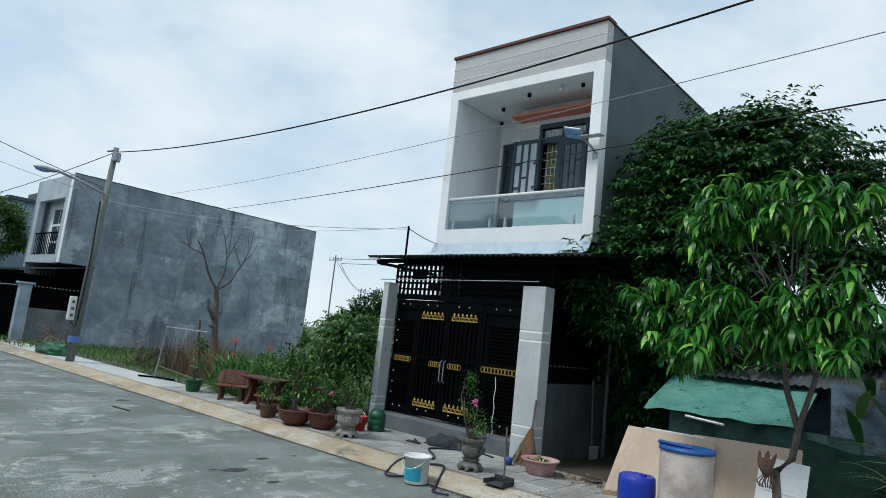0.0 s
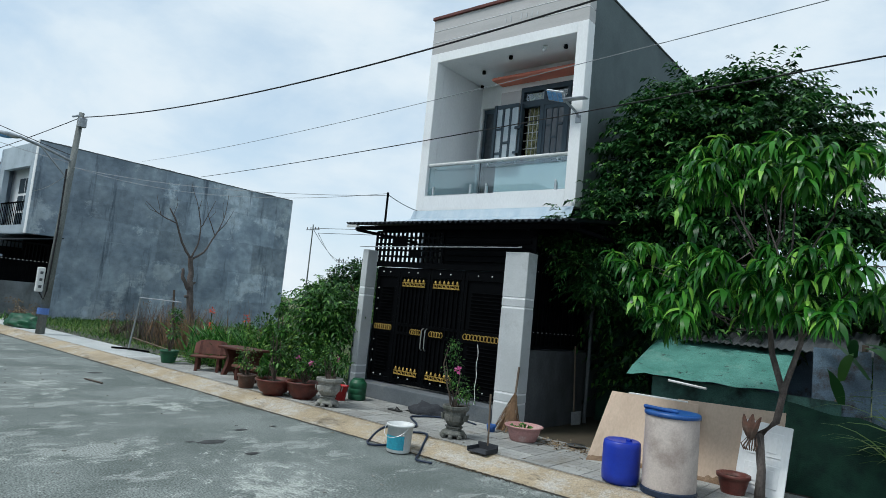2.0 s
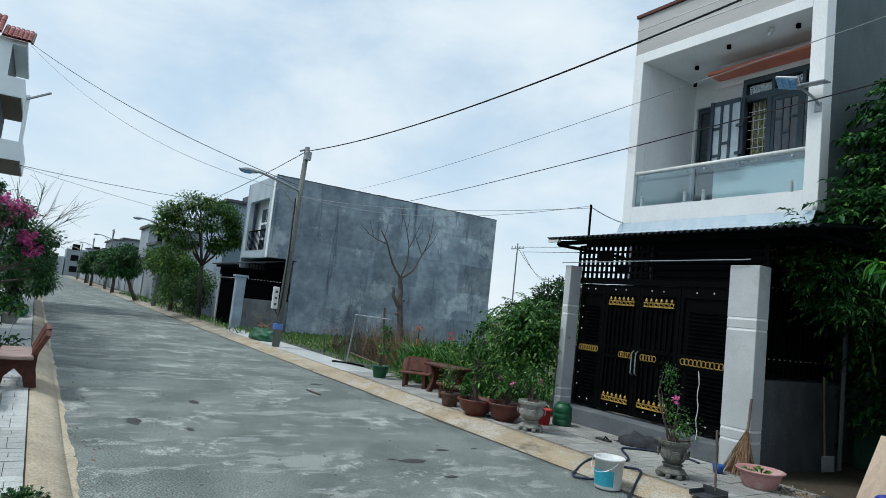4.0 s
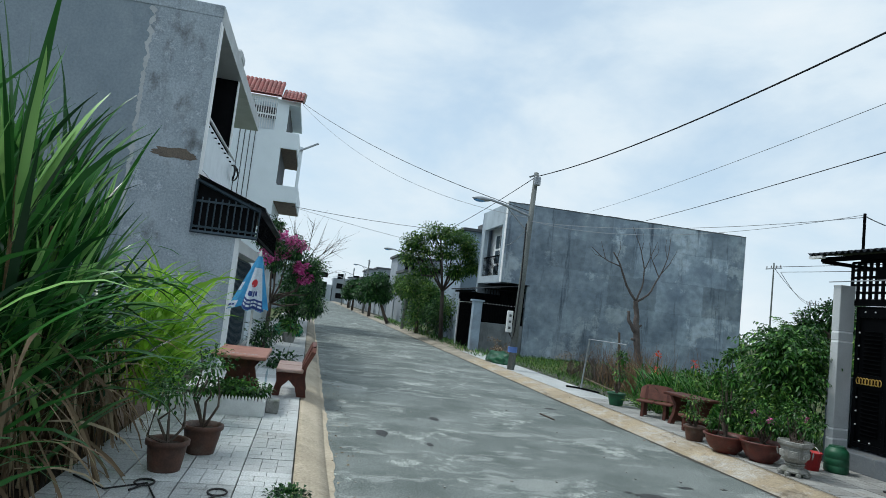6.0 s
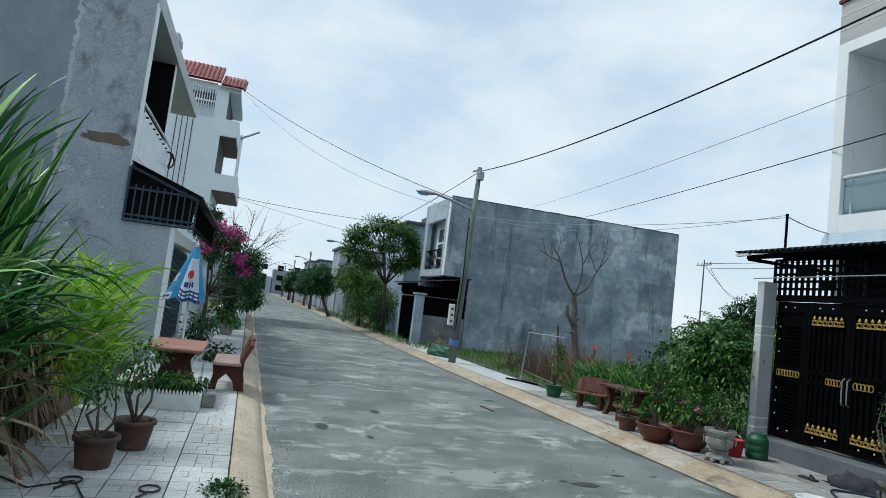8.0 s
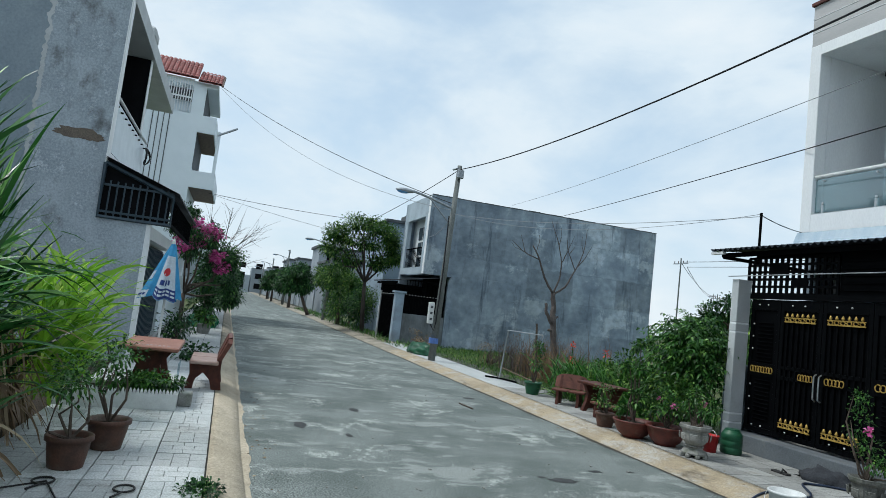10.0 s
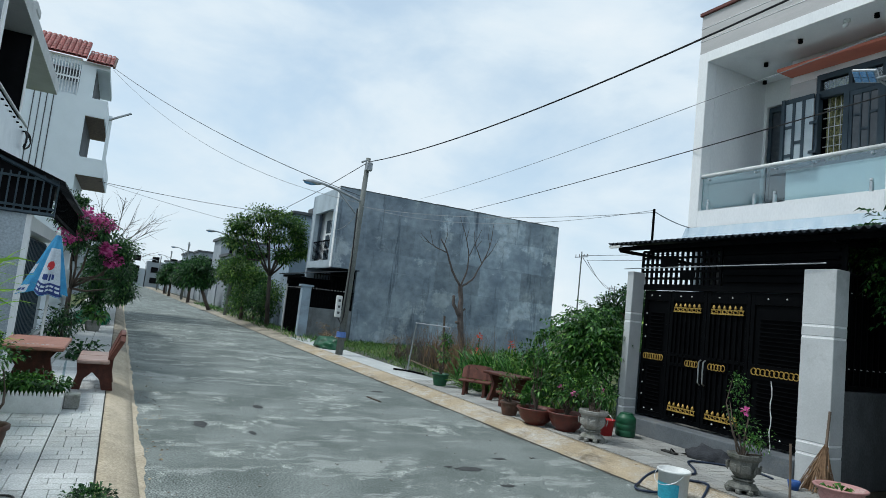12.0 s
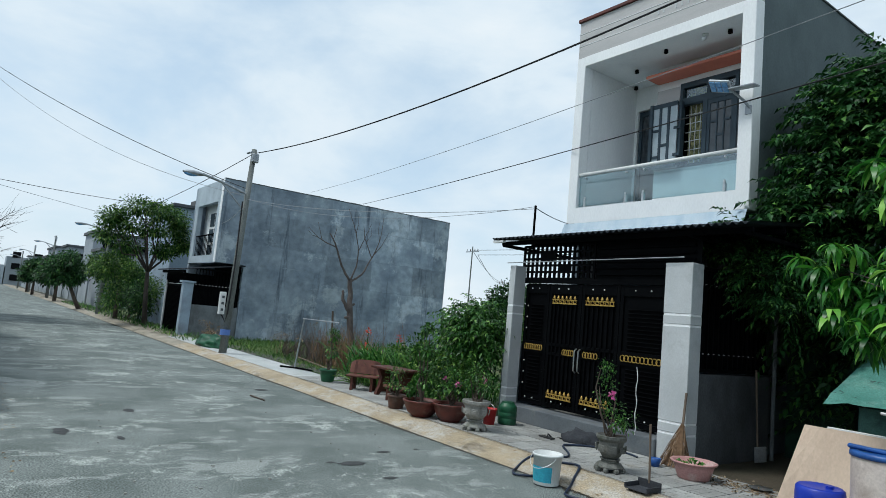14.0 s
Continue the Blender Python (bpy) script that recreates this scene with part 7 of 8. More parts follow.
def tree(name, base, fork, tips, clumps, count, size, leaf, label, r0=0.12, spread=0.3, droop=0.35, bark="bark", group="", ratio=0.45, flat=0.7):
    t = thing(name, base, label, "tree", group)
    bm = bmesh.new()
    mid = Vector(base).lerp(Vector(fork), 0.5) + Vector(rng.normal(0, 0.04, 3))
    tube(bm, [Vector(base) - Vector((0, 0, 0.1)), mid, fork], [r0 * 1.2, r0, r0 * 0.85], 9)
    limbs(bm, fork, tips, r0 * 0.55, r0 * 0.12, rng, 6, 0.15)
    part("trunk", bm, M[bark], t, smooth=True)
    p, d = crown_points(rng, clumps, count / len(clumps), spread, flat)
    part("crown", leaves("crown", p, d, rng.uniform(0.7, 1.3, len(p)) * size, rng.uniform(0.7, 1.3, len(p)) * size * ratio, M[leaf], rng, droop), M[leaf], t)
    return t


# The last three low clumps are added to darken the alley.
big = [(-3.75, 10.6, 5.45, 0.6, 0.6, 0.35), (-3.2, 10.8, 5.85, 0.8, 0.7, 0.35), (-2.5, 10.9, 5.8, 0.8, 0.7, 0.35), (-3.9, 10.2, 4.7, 0.55, 0.6, 0.35), (-3.1, 10.3, 5.1, 0.9, 0.8, 0.4), (-3.2, 10.2, 4.4, 1.0, 0.8, 0.4), (-2.0, 10.5, 5.1, 1.0, 0.9, 0.35), (-2.1, 10.4, 4.4, 1.0, 0.8, 0.35), (-1.5, 10.8, 4.75, 0.5, 0.6, 0.1), (-4.15, 9.9, 3.7, 0.5, 0.5, 0.35), (-3.3, 10.0, 3.6, 1.0, 0.8, 0.6), (-1.9, 10.3, 3.6, 1.1, 0.8, 0.6), (-1.1, 10.6, 3.55, 0.45, 0.6, 0.12), (-4.3, 9.9, 2.4, 0.4, 0.5, 0.5), (-3.3, 10.1, 2.3, 0.9, 0.7, 0.7), (-2.0, 10.5, 2.4, 1.0, 0.7, 0.6), (-0.8, 10.9, 2.3, 0.8, 0.7, 0.3), (-3.6, 10.6, 1.2, 0.9, 0.5, 0.7), (-4.75, 9.5, 3.3, 0.4, 0.35, 0.14), (-4.25, 11.6, 1.4, 0.5, 0.8, 1.2), (-3.6, 11.4, 0.8, 0.7, 0.6, 0.8), (-4.2, 10.9, 2.8, 0.5, 0.7, 0.8)]
shade = tree("shade_tree", (-2.6, 11.0, 0.05), (-2.6, 10.9, 2.0), [c[:3] for c in big], big, 26000, 0.16, "leaf_shade", "large dense dark green tree beside the house", 0.16, 0.28, 0.3, ratio=0.42, flat=0.16)


def sprays(clumps, per, twig, pairs):
    """Leaf bases and ways along drooping twigs that stick out of each clump."""
    P, D = [], []
    for x, y, z, a, b, c in clumps:
        base, d = ball(rng, per, (x, y, z), (a, b, c), 0.7)
        d = unit(d * [1, 1, 0.3] + rng.normal(0, 0.2, (per, 3)) + [0, -0.15, 0.05])
        side = unit(np.cross(d, [0, 0, 1.0]))
        long = rng.uniform(0.6, 1.3, (per, 1)) * twig
        for k in range(pairs):
            u = (k + 0.6) / pairs
            q = base + d * long * u - np.array([0, 0, 0.3]) * long * u * u
            for sgn in (-1, 1):
                P.append(q)
                D.append(d * 0.6 + sgn * side * 0.8 + [0, 0, -0.3] + rng.normal(0, 0.15, (per, 3)))
    return np.concatenate(P), np.concatenate(D)


p, d = sprays(big, 130, 0.62, 8)
part("foliage_spray", leaves("foliage_spray", p, d, rng.uniform(0.11, 0.19, len(p)), rng.uniform(0.05, 0.075, len(p)), M["leaf_shade"], rng, 0.3), M["leaf_shade"], shade, "feathery outer leaf sprays", kind="stuff")
q2 = [(-4.55, 8.75, 3.0, 0.22, 0.2, 0.1), (-4.3, 8.7, 2.65, 0.25, 0.2, 0.12), (-4.05, 8.8, 2.35, 0.2, 0.2, 0.1), (-3.9, 9.0, 2.9, 0.3, 0.25, 0.14)]
bm = bmesh.new()
limbs(bm, (-2.7, 10.7, 2.9), [c[:3] for c in q2], 0.03, 0.008, rng, 6, 0.06)
part("branch", bm, M["bark"], shade, "low branch reaching towards the gate")
p, d = sprays(q2, 70, 0.42, 10)
part("foliage_spray", leaves("foliage_spray", p, d, rng.uniform(0.07, 0.11, len(p)), rng.uniform(0.022, 0.034, len(p)), M["leaf_shade"], rng, 0.35), M["leaf_shade"], shade, "fine feathery leaf sprays", kind="stuff")
hedge = [(-1.5 + 1.3 * k, 13.5 + (k % 2), 1.6, 1.0, 0.8, 1.3) for k in range(9)]
tree("shrub_row", (2, 13.5, 0.05), (2, 13.5, 0.8), [c[:3] for c in hedge], hedge, 5200, 0.2, "leaf_dark", "dense green shrubs behind the fence", 0.08, 0.35)
tree("street_tree", (-31.0, 6.6, 0.1), (-30.9, 6.4, 2.5), [(-31, 5.3, 4.6), (-31, 6.0, 5.3), (-31, 7.4, 4.8), (-30.5, 4.9, 3.9), (-31.5, 6.8, 5.2), (-31, 7.7, 3.9), (-31, 4.6, 4.7), (-31, 6.4, 4.6), (-30.8, 5.6, 5.2)],
     [(-31, 5.7, 5.4, 0.7, 0.6, 0.3), (-31, 6.6, 5.3, 0.8, 0.6, 0.35), (-31, 7.4, 5.1, 0.6, 0.45, 0.3), (-31, 4.7, 4.8, 0.5, 0.4, 0.3), (-31, 5.4, 4.6, 0.7, 0.6, 0.4), (-31, 7.5, 4.5, 0.5, 0.4, 0.3), (-31, 7.7, 3.9, 0.4, 0.3, 0.25), (-31, 6.4, 4.5, 0.8, 0.7, 0.4), (-31, 4.6, 4.0, 0.5, 0.35, 0.3), (-31, 5.5, 3.6, 0.6, 0.6, 0.4), (-31, 7.0, 3.6, 0.6, 0.5, 0.3), (-31.5, 5.0, 2.6, 0.7, 0.5, 0.6), (-31.8, 5.3, 1.4, 0.8, 0.5, 0.8), (-32.5, 7.0, 1.6, 0.7, 0.6, 0.9)], 14000, 0.15, "leaf_street", "leafy street tree on the pavement", 0.10, 0.42, bark="bark_pale", group="street trees")
low = [(-33 - 2 * k, 6.6 + 0.3 * (k % 2), 1.3 + 0.3 * (k % 3), 1.0, 0.7, 1.0) for k in range(5)]
tree("street_shrub", (-35, 6.6, 0.1), (-35, 6.6, 0.8), [c[:3] for c in low], low, 9000, 0.16, "leaf_dark", "tangle of green shrubs along the pavement", 0.06, 0.3)
tree("street_tree", (-36, 6.2, 0.1), (-36, 6.2, 1.7), [(-36, 5.3, 3), (-36, 6.8, 3.2), (-37, 6.0, 3.4)], [(-36, 5.2, 2.7, 0.9, 0.6, 0.7), (-37, 6.2, 3.0, 1.0, 0.8, 0.7), (-35.4, 6.7, 2.4, 0.8, 0.7, 0.7)], 8000, 0.14, "leaf_street", "leafy street tree on the pavement", 0.1, 0.28, group="street trees")
tree("street_tree", (-47, 5.9, 0.1), (-47, 5.2, 1.5), [(-47, 4.4, 2.7), (-47, 5.0, 3.3), (-47, 5.6, 2.8)], [(-47, 4.3, 2.5, 0.8, 0.6, 0.7), (-47, 5.0, 3.1, 0.9, 0.7, 0.6), (-47, 5.6, 2.5, 0.8, 0.6, 0.8), (-47, 4.9, 2.0, 0.9, 0.8, 0.5)], 5000, 0.2, "leaf_dark", "rounded dark green street tree", 0.12, 0.32, group="street trees")
for x, y in ((-62, 5.8), (-74, 6.2), (-84, 5.6), (-97, 5.8), (-66, -0.6), (-90, -0.5), (-112, 1.0)):
    tree("street_tree", (x, y, 0.05), (x, y, 1.8), [(x, y - 1, 3.4), (x, y + 1, 3.6)], [(x, y - 0.5, 2.3, 0.9, 0.7, 0.7), (x, y + 0.6, 2.7, 0.9, 0.8, 0.8), (x + 0.3, y, 3.4, 0.9, 0.8, 0.6)], 3200, 0.34, "leaf_dark", "distant dark green street tree", 0.13, 0.45, group="street trees")
# bougainvillea and trees along the left-hand pavement
bg = [(-20.5, -1.45, 3.3, 0.5, 0.35, 0.35), (-21, -1.2, 2.7, 0.7, 0.4, 0.5), (-21.5, -0.7, 3.1, 0.7, 0.45, 0.4), (-22, -0.4, 2.4, 0.7, 0.45, 0.45), (-22, 0.05, 2.5, 0.5, 0.4, 0.35), (-22.5, 0.1, 1.7, 0.7, 0.45, 0.5), (-23, 0.25, 1.3, 0.8, 0.35, 0.4), (-22, -1.4, 3.7, 0.5, 0.3, 0.3)]
bt = tree("bougainvillea", (-22, -1.2, 0.05), (-22, -1.2, 1.2), [c[:3] for c in bg], bg, 8200, 0.12, "leaf_dark", "climbing bougainvillea with magenta flowers", 0.07, 0.25)
fp, fd = crown_points(rng, [(-20.4, -1.35, 3.3, 0.3, 0.3, 0.2), (-21.0, -0.95, 3.35, 0.3, 0.35, 0.2), (-21.3, -0.55, 3.15, 0.3, 0.3, 0.2), (-21.6, -0.2, 2.15, 0.2, 0.2, 0.16), (-21.0, -1.0, 2.75, 0.3, 0.35, 0.22), (-21.2, -0.35, 2.5, 0.2, 0.2, 0.14), (-20.3, -1.4, 2.7, 0.2, 0.25, 0.2)], 170, 0.15)
part("blossom", leaves("blossom", fp, fd, 0.11, 0.09, M["flower"], rng, 0.1), M["flower"], bt, "sprays of magenta flowers")
lt = [(-27, -0.5, 1.7, 0.9, 0.5, 0.8), (-28.5, -0.4, 2.6, 1.0, 0.7, 0.8), (-30, -0.2, 1.6, 1.2, 0.6, 0.9), (-31.5, -0.2, 2.4, 1.2, 0.7, 0.8), (-26, -0.6, 1.0, 0.8, 0.5, 0.6), (-25.2, -0.6, 1.9, 0.8, 0.5, 0.7), (-29, 0.0, 1.1, 0.7, 0.4, 0.5)]
tree("garden_tree", (-28, -0.7, 0.1), (-28, -0.7, 1.1), [c[:3] for c in lt], lt, 7000, 0.17, "leaf_dark", "dark green garden trees along the pavement", 0.1, 0.3)


def bare_tree(base, fork, tips, r0, label, twigs=3, length=0.6):
    t = thing("bare_tree", base, label, "tree")
    bm = bmesh.new()
    b, f2 = Vector(base), Vector(fork)
    tube(bm, [b - Vector((0, 0, 0.1)), b.lerp(f2, 0.4) + Vector((0.05, 0, 0)), f2], [r0 * 1.3, r0, r0 * 0.8], 9)
    for q in tips:
        q = Vector(q)
        m = f2.lerp(q, 0.5) + Vector(rng.normal(0, 0.08, 3))
        tube(bm, [f2, m, q], [r0 * 0.5, r0 * 0.32, r0 * 0.12], 6)
        for k in range(twigs):
            s = m.lerp(q, rng.random())
            e = s + ((q - f2).normalized() + Vector(rng.normal(0, 0.5, 3))) * length * rng.uniform(0.5, 1.1)
            tube(bm, [s, s.lerp(e, 0.5) + Vector(rng.normal(0, 0.03, 3)), e], [r0 * 0.17, r0 * 0.1, r0 * 0.05], 5)
    part("trunk", bm, M["bark_pale"], t, smooth=True)
    return t


bt2 = thing("bare_tree", (-15.2, 8.5, 0.1), "leafless young tree with a knotty trunk in the vacant lot", "tree")


def knotty(points, r_start, r_end, x=-15.2, wave=0.12):
    """A limb through (y, z) points that sways a little in depth, with swollen nodes."""
    fine = []
    for (ya, za), (yb, zb) in zip(points, points[1:]):
        for q in range(4):
            fine.append((ya + (yb - ya) * q / 4, za + (zb - za) * q / 4))
    fine.append(points[-1])
    m = len(fine) - 1
    pts, radii = [], []
    for q, (y, z) in enumerate(fine):
        pts.append((x + wave * math.sin(z * 1.7 + y * 2.3), y + 0.018 * noise.noise((y * 9, z * 9, 1)), z + 0.01 * noise.noise((z * 7, y * 7, 2))))
        radii.append((r_start + (r_end - r_start) * q / m) * (1 + 0.22 * noise.noise((z * 11, y * 8, 5))))
    return tube(bmesh.new(), pts, radii, 7)


part("trunk", knotty([(8.52, 0.0), (8.5, 0.63), (8.40, 1.2), (8.37, 1.8), (8.40, 2.12), (8.345, 2.45)], 0.105, 0.062), M["bark_grey"], bt2, smooth=True)
part("stub", knotty([(8.36, 1.62), (8.24, 1.78), (8.13, 1.94), (8.14, 2.16)], 0.06, 0.035), M["bark_grey"], bt2, "broken side stub", True)
part("stub", knotty([(8.38, 1.45), (8.22, 1.46)], 0.05, 0.035), M["bark_grey"], bt2, "broken side stub", True)
part("stub", knotty([(8.42, 1.75), (8.54, 1.83)], 0.04, 0.025), M["bark_grey"], bt2, "broken side stub", True)
for q, ra, rb in ([[(8.35, 2.42), (8.04, 2.83), (7.83, 3.33), (7.61, 3.64)], 0.042, 0.022], [[(7.84, 3.29), (7.48, 3.39), (7.26, 3.47), (6.95, 3.69)], 0.022, 0.009], [[(7.39, 3.42), (7.24, 3.88)], 0.014, 0.006],
                  [[(7.26, 3.47), (7.08, 3.50), (6.92, 3.62)], 0.011, 0.005], [[(7.72, 3.48), (7.78, 3.75), (7.74, 3.95)], 0.012, 0.005], [[(8.36, 2.45), (8.49, 2.85), (8.46, 3.30), (8.27, 3.81), (8.0, 4.34)], 0.034, 0.008],
                  [[(8.46, 3.26), (8.57, 3.66), (8.70, 4.03)], 0.017, 0.007], [[(8.30, 3.72), (8.33, 3.98), (8.28, 4.2)], 0.012, 0.005], [[(8.37, 2.42), (8.67, 2.64), (8.85, 3.12), (9.01, 3.61), (9.14, 4.29)], 0.038, 0.008],
                  [[(8.85, 3.12), (8.55, 3.66), (8.47, 3.99)], 0.018, 0.006], [[(8.90, 3.24), (9.09, 3.50), (9.32, 3.88)], 0.018, 0.006], [[(8.62, 3.54), (8.74, 3.75), (8.72, 3.95)], 0.01, 0.004], [[(9.01, 3.61), (8.94, 3.9), (8.98, 4.15)], 0.01, 0.004]):
    part("branch", knotty(q, ra * 0.8, rb * 0.7), M["bark_grey"], bt2, smooth=True)
bare_tree((-33, -0.8, 0.1), (-33, -0.7, 2.4), [(-33, -1.2, 5.2), (-33, 0.3, 4.4), (-33, 0.9, 3.9), (-33, -0.2, 5.4), (-33, 1.2, 4.6)], 0.06, "leafless tree behind the bougainvillea", 12, 0.9)
bare_tree((-52, -0.6, 0.1), (-52, -0.5, 2.4), [(-52, 0.8, 4.4), (-52, 1.8, 3.6), (-52, 0.2, 5.0)], 0.07, "leafless tree behind the bougainvillea", 8, 0.7)

# ---- weeds, shrubs and grasses of the vacant lot ----
def weeds(name, n, x0, x1, y0, y1, length, width, material, label, spread=0.55, bend=0.9, z=0.05, category="grass"):
    b = np.stack([rng.uniform(x0, x1, n), rng.uniform(y0, y1, n), np.full(n, z)], 1)
    w = np.stack([rng.normal(0, spread, n), rng.normal(0, spread, n), np.ones(n)], 1)
    L = rng.uniform(0.5, 1.3, n) * length
    return single(name, blades(name, b, w, L, width, M[material], rng, bend, 4), M[material], label, category, kind="stuff")


weeds("grass", 14000, -25.5, -9.0, 7.0, 12.0, 0.19, 0.016, "leaf_street", "short green grass of the vacant lot", 0.6)
weeds("grass", 3500, -25.5, -8.7, 12, 24.0, 0.4, 0.02, "leaf_mid", "rank green grass of the vacant lot", 0.5)
weeds("dry_grass", 240, -19.5, -13.6, 7.9, 9.6, 0.6, 0.012, "straw_dry", "tall dry straw-coloured grass", 0.35, 0.5)
weeds("grass", 1400, -60, -22.5, 6.2, 7.2, 0.35, 0.03, "leaf_mid", "rank weeds along the far pavement", 0.5)
weeds("grass", 350, -60, -22.5, 6.0, 6.4, 0.22, 0.025, "leaf_street", "tufts of weeds on the old kerb", 0.5, z=0.1)
weeds("dry_stalks", 520, -18.0, -15.6, 7.9, 9.0, 1.0, 0.012, "bark_grey", "thin dark dry stalks in the vacant lot", 0.42, 0.25)
weeds("dry_grass", 420, -16.6, -13.9, 7.9, 8.9, 1.15, 0.012, "straw", "tall reddish dry grass round the bare tree", 0.22, 0.45)
weeds("dry_stalks", 120, -13.9, -10.2, 8.2, 9.2, 1.25, 0.016, "straw", "tall brown seed stalks among the weeds", 0.2, 0.3)
weeds("tall_grass", 900, -12.6, -9.6, 7.35, 8.9, 0.9, 0.035, "cane", "arching tall green grass behind the bench", 0.5, 0.9)
weeds("tall_grass", 260, -12.4, -11.2, 7.0, 7.5, 0.7, 0.03, "leaf_street", "arching yellow-green grass tuft", 0.6, 1.1)
weeds("dry_grass", 260, -16.2, -14.6, 8.2, 9.0, 1.0, 0.02, "straw_dry", "tall dry straw-coloured grass", 0.3, 0.5)
bush("shrub", (-8.95, 7.9, 0.05), [(-9.0, 7.9, 0.9, 0.5, 0.4, 0.6), (-8.9, 8.0, 1.5, 0.4, 0.35, 0.35), (-9.4, 8.0, 1.2, 0.42, 0.4, 0.4), (-8.75, 7.6, 1.15, 0.3, 0.3, 0.4), (-9.8, 8.2, 1.0, 0.4, 0.45, 0.35), (-9.2, 8.3, 1.6, 0.25, 0.3, 0.16)], 3200, 0.11, "leaf_mid", "tall leafy green shrub beside the gate", "shrub", rng, 9)
q2 = [(-8.75, 7.45, 1.3, 0.3, 0.25, 0.4), (-8.6, 7.4, 1.6, 0.3, 0.25, 0.25), (-9.0, 7.7, 1.8, 0.35, 0.3, 0.2), (-9.4, 7.7, 1.5, 0.4, 0.3, 0.4)]
p, d = sprays(q2, 70, 0.42, 7)
single("shrub_sprays", leaves("shrub_sprays", p, d, rng.uniform(0.08, 0.13, len(p)), rng.uniform(0.035, 0.05, len(p)), M["leaf_mid"], rng, 0.3), M["leaf_mid"], "feathery drooping leaf sprays of the gate shrub", "shrub", kind="stuff")
bush("shrub", (-8.7, 7.2, 0.05), [(-8.6, 7.15, 0.55, 0.35, 0.25, 0.35), (-9.2, 7.2, 0.5, 0.35, 0.25, 0.35), (-8.75, 7.1, 0.95, 0.3, 0.2, 0.2), (-9.3, 7.25, 0.85, 0.25, 0.2, 0.22), (-8.4, 7.1, 0.8, 0.16, 0.18, 0.2)], 1700, 0.085, "leaf_street", "low yellow-green leafy plants below the tall shrub", "shrub", rng, 9)
bush("shrub", (-10.6, 8.3, 0.05), [(-10.6, 8.3, 0.8, 0.5, 0.4, 0.5), (-11.4, 8.2, 0.6, 0.5, 0.4, 0.4), (-10.0, 7.8, 0.7, 0.4, 0.4, 0.4), (-12.2, 8.0, 0.5, 0.5, 0.4, 0.35)], 2200, 0.13, "leaf_mid", "broad-leaved green garden shrub", "shrub", rng, 8)
bush("shrub", (-11.6, 7.6, 0.05), [(-11.4, 7.55, 0.6, 0.45, 0.3, 0.4), (-12.2, 7.6, 0.45, 0.45, 0.3, 0.35), (-10.7, 7.65, 0.85, 0.4, 0.3, 0.45), (-9.9, 7.6, 0.75, 0.4, 0.3, 0.45), (-13.0, 7.7, 0.4, 0.4, 0.3, 0.3)], 2000, 0.13, "leaf_street", "bright green leafy garden plants behind the bench", "shrub", rng, 8)
bush("shrub", (-19.0, 8.3, 0.05), [(-19.0, 8.3, 0.5, 0.6, 0.5, 0.4), (-18.2, 8.6, 0.6, 0.5, 0.5, 0.5)], 260, 0.08, "straw_dry", "dry brown twiggy shrub", "shrub", rng, 14)
bush("shrub", (-23.5, 7.6, 0.05), [(-23.5, 7.5, 0.35, 0.6, 0.4, 0.3), (-24.5, 7.5, 0.45, 0.5, 0.4, 0.35)], 420, 0.09, "straw_dry", "dry weeds at the foot of the wall", "shrub", rng, 10)
bush("shrub", (-13.4, 16, 0.05), [(-13 - 1.4 * k, 16.5 + (k % 3), 0.9, 0.9, 0.8, 0.7) for k in range(4)], 1800, 0.14, "leaf_mid", "green scrub at the back of the lot", "shrub", rng, 8)
bush("shrub", (-13.4, 20, 0.05), [(-9.6 - 1.5 * k, 20 + (k % 3), 1.3, 1.1, 0.9, 1.2) for k in range(8)], 4200, 0.18, "leaf_street", "green scrub at the back of the lot", "shrub", rng, 8)
fl2 = thing("canna_lily", (-13.2, 7.7, 0.05), "red-flowering canna lilies with strap leaves in the weeds", "flower")
bm = bmesh.new()
for k in range(7):
    x, y, h = -13.6 + 0.42 * k, 7.7 + 0.15 * math.sin(k * 2), 0.95 + 0.25 * math.sin(k * 1.7)
    tube(bm, [(x, y, 0.05), (x + 0.04, y, h)], 0.012, 5)
part("stem", bm, M["leaf_mid"], fl2)
n = 420
pp = np.stack([rng.uniform(-13.4, -10.3, n), rng.normal(7.75, 0.25, n), np.full(n, 0.06)], 1)
a = rng.uniform(0, 2 * math.pi, n)
part("foliage", blades("foliage", pp, np.stack([0.45 * np.cos(a), 0.45 * np.sin(a), np.ones(n)], 1), rng.uniform(0.6, 1.25, n), 0.055, M["leaf_strap"], rng, rng.uniform(0.5, 1.3, n), 6), M["leaf_strap"], fl2, "long arching strap leaves")
for k in (1, 2, 5):
    x, y, h = -13.6 + 0.42 * k, 7.7 + 0.15 * math.sin(k * 2), 0.95 + 0.25 * math.sin(k * 1.7)
    q, d = ball(rng, 12, (x + 0.04, y, h), (0.04, 0.04, 0.06), 0.3)
    part("flower", leaves("flower", q, d, 0.08, 0.05, M["flower_red"], rng, 0.1), M["flower_red"], fl2, "red flower head")
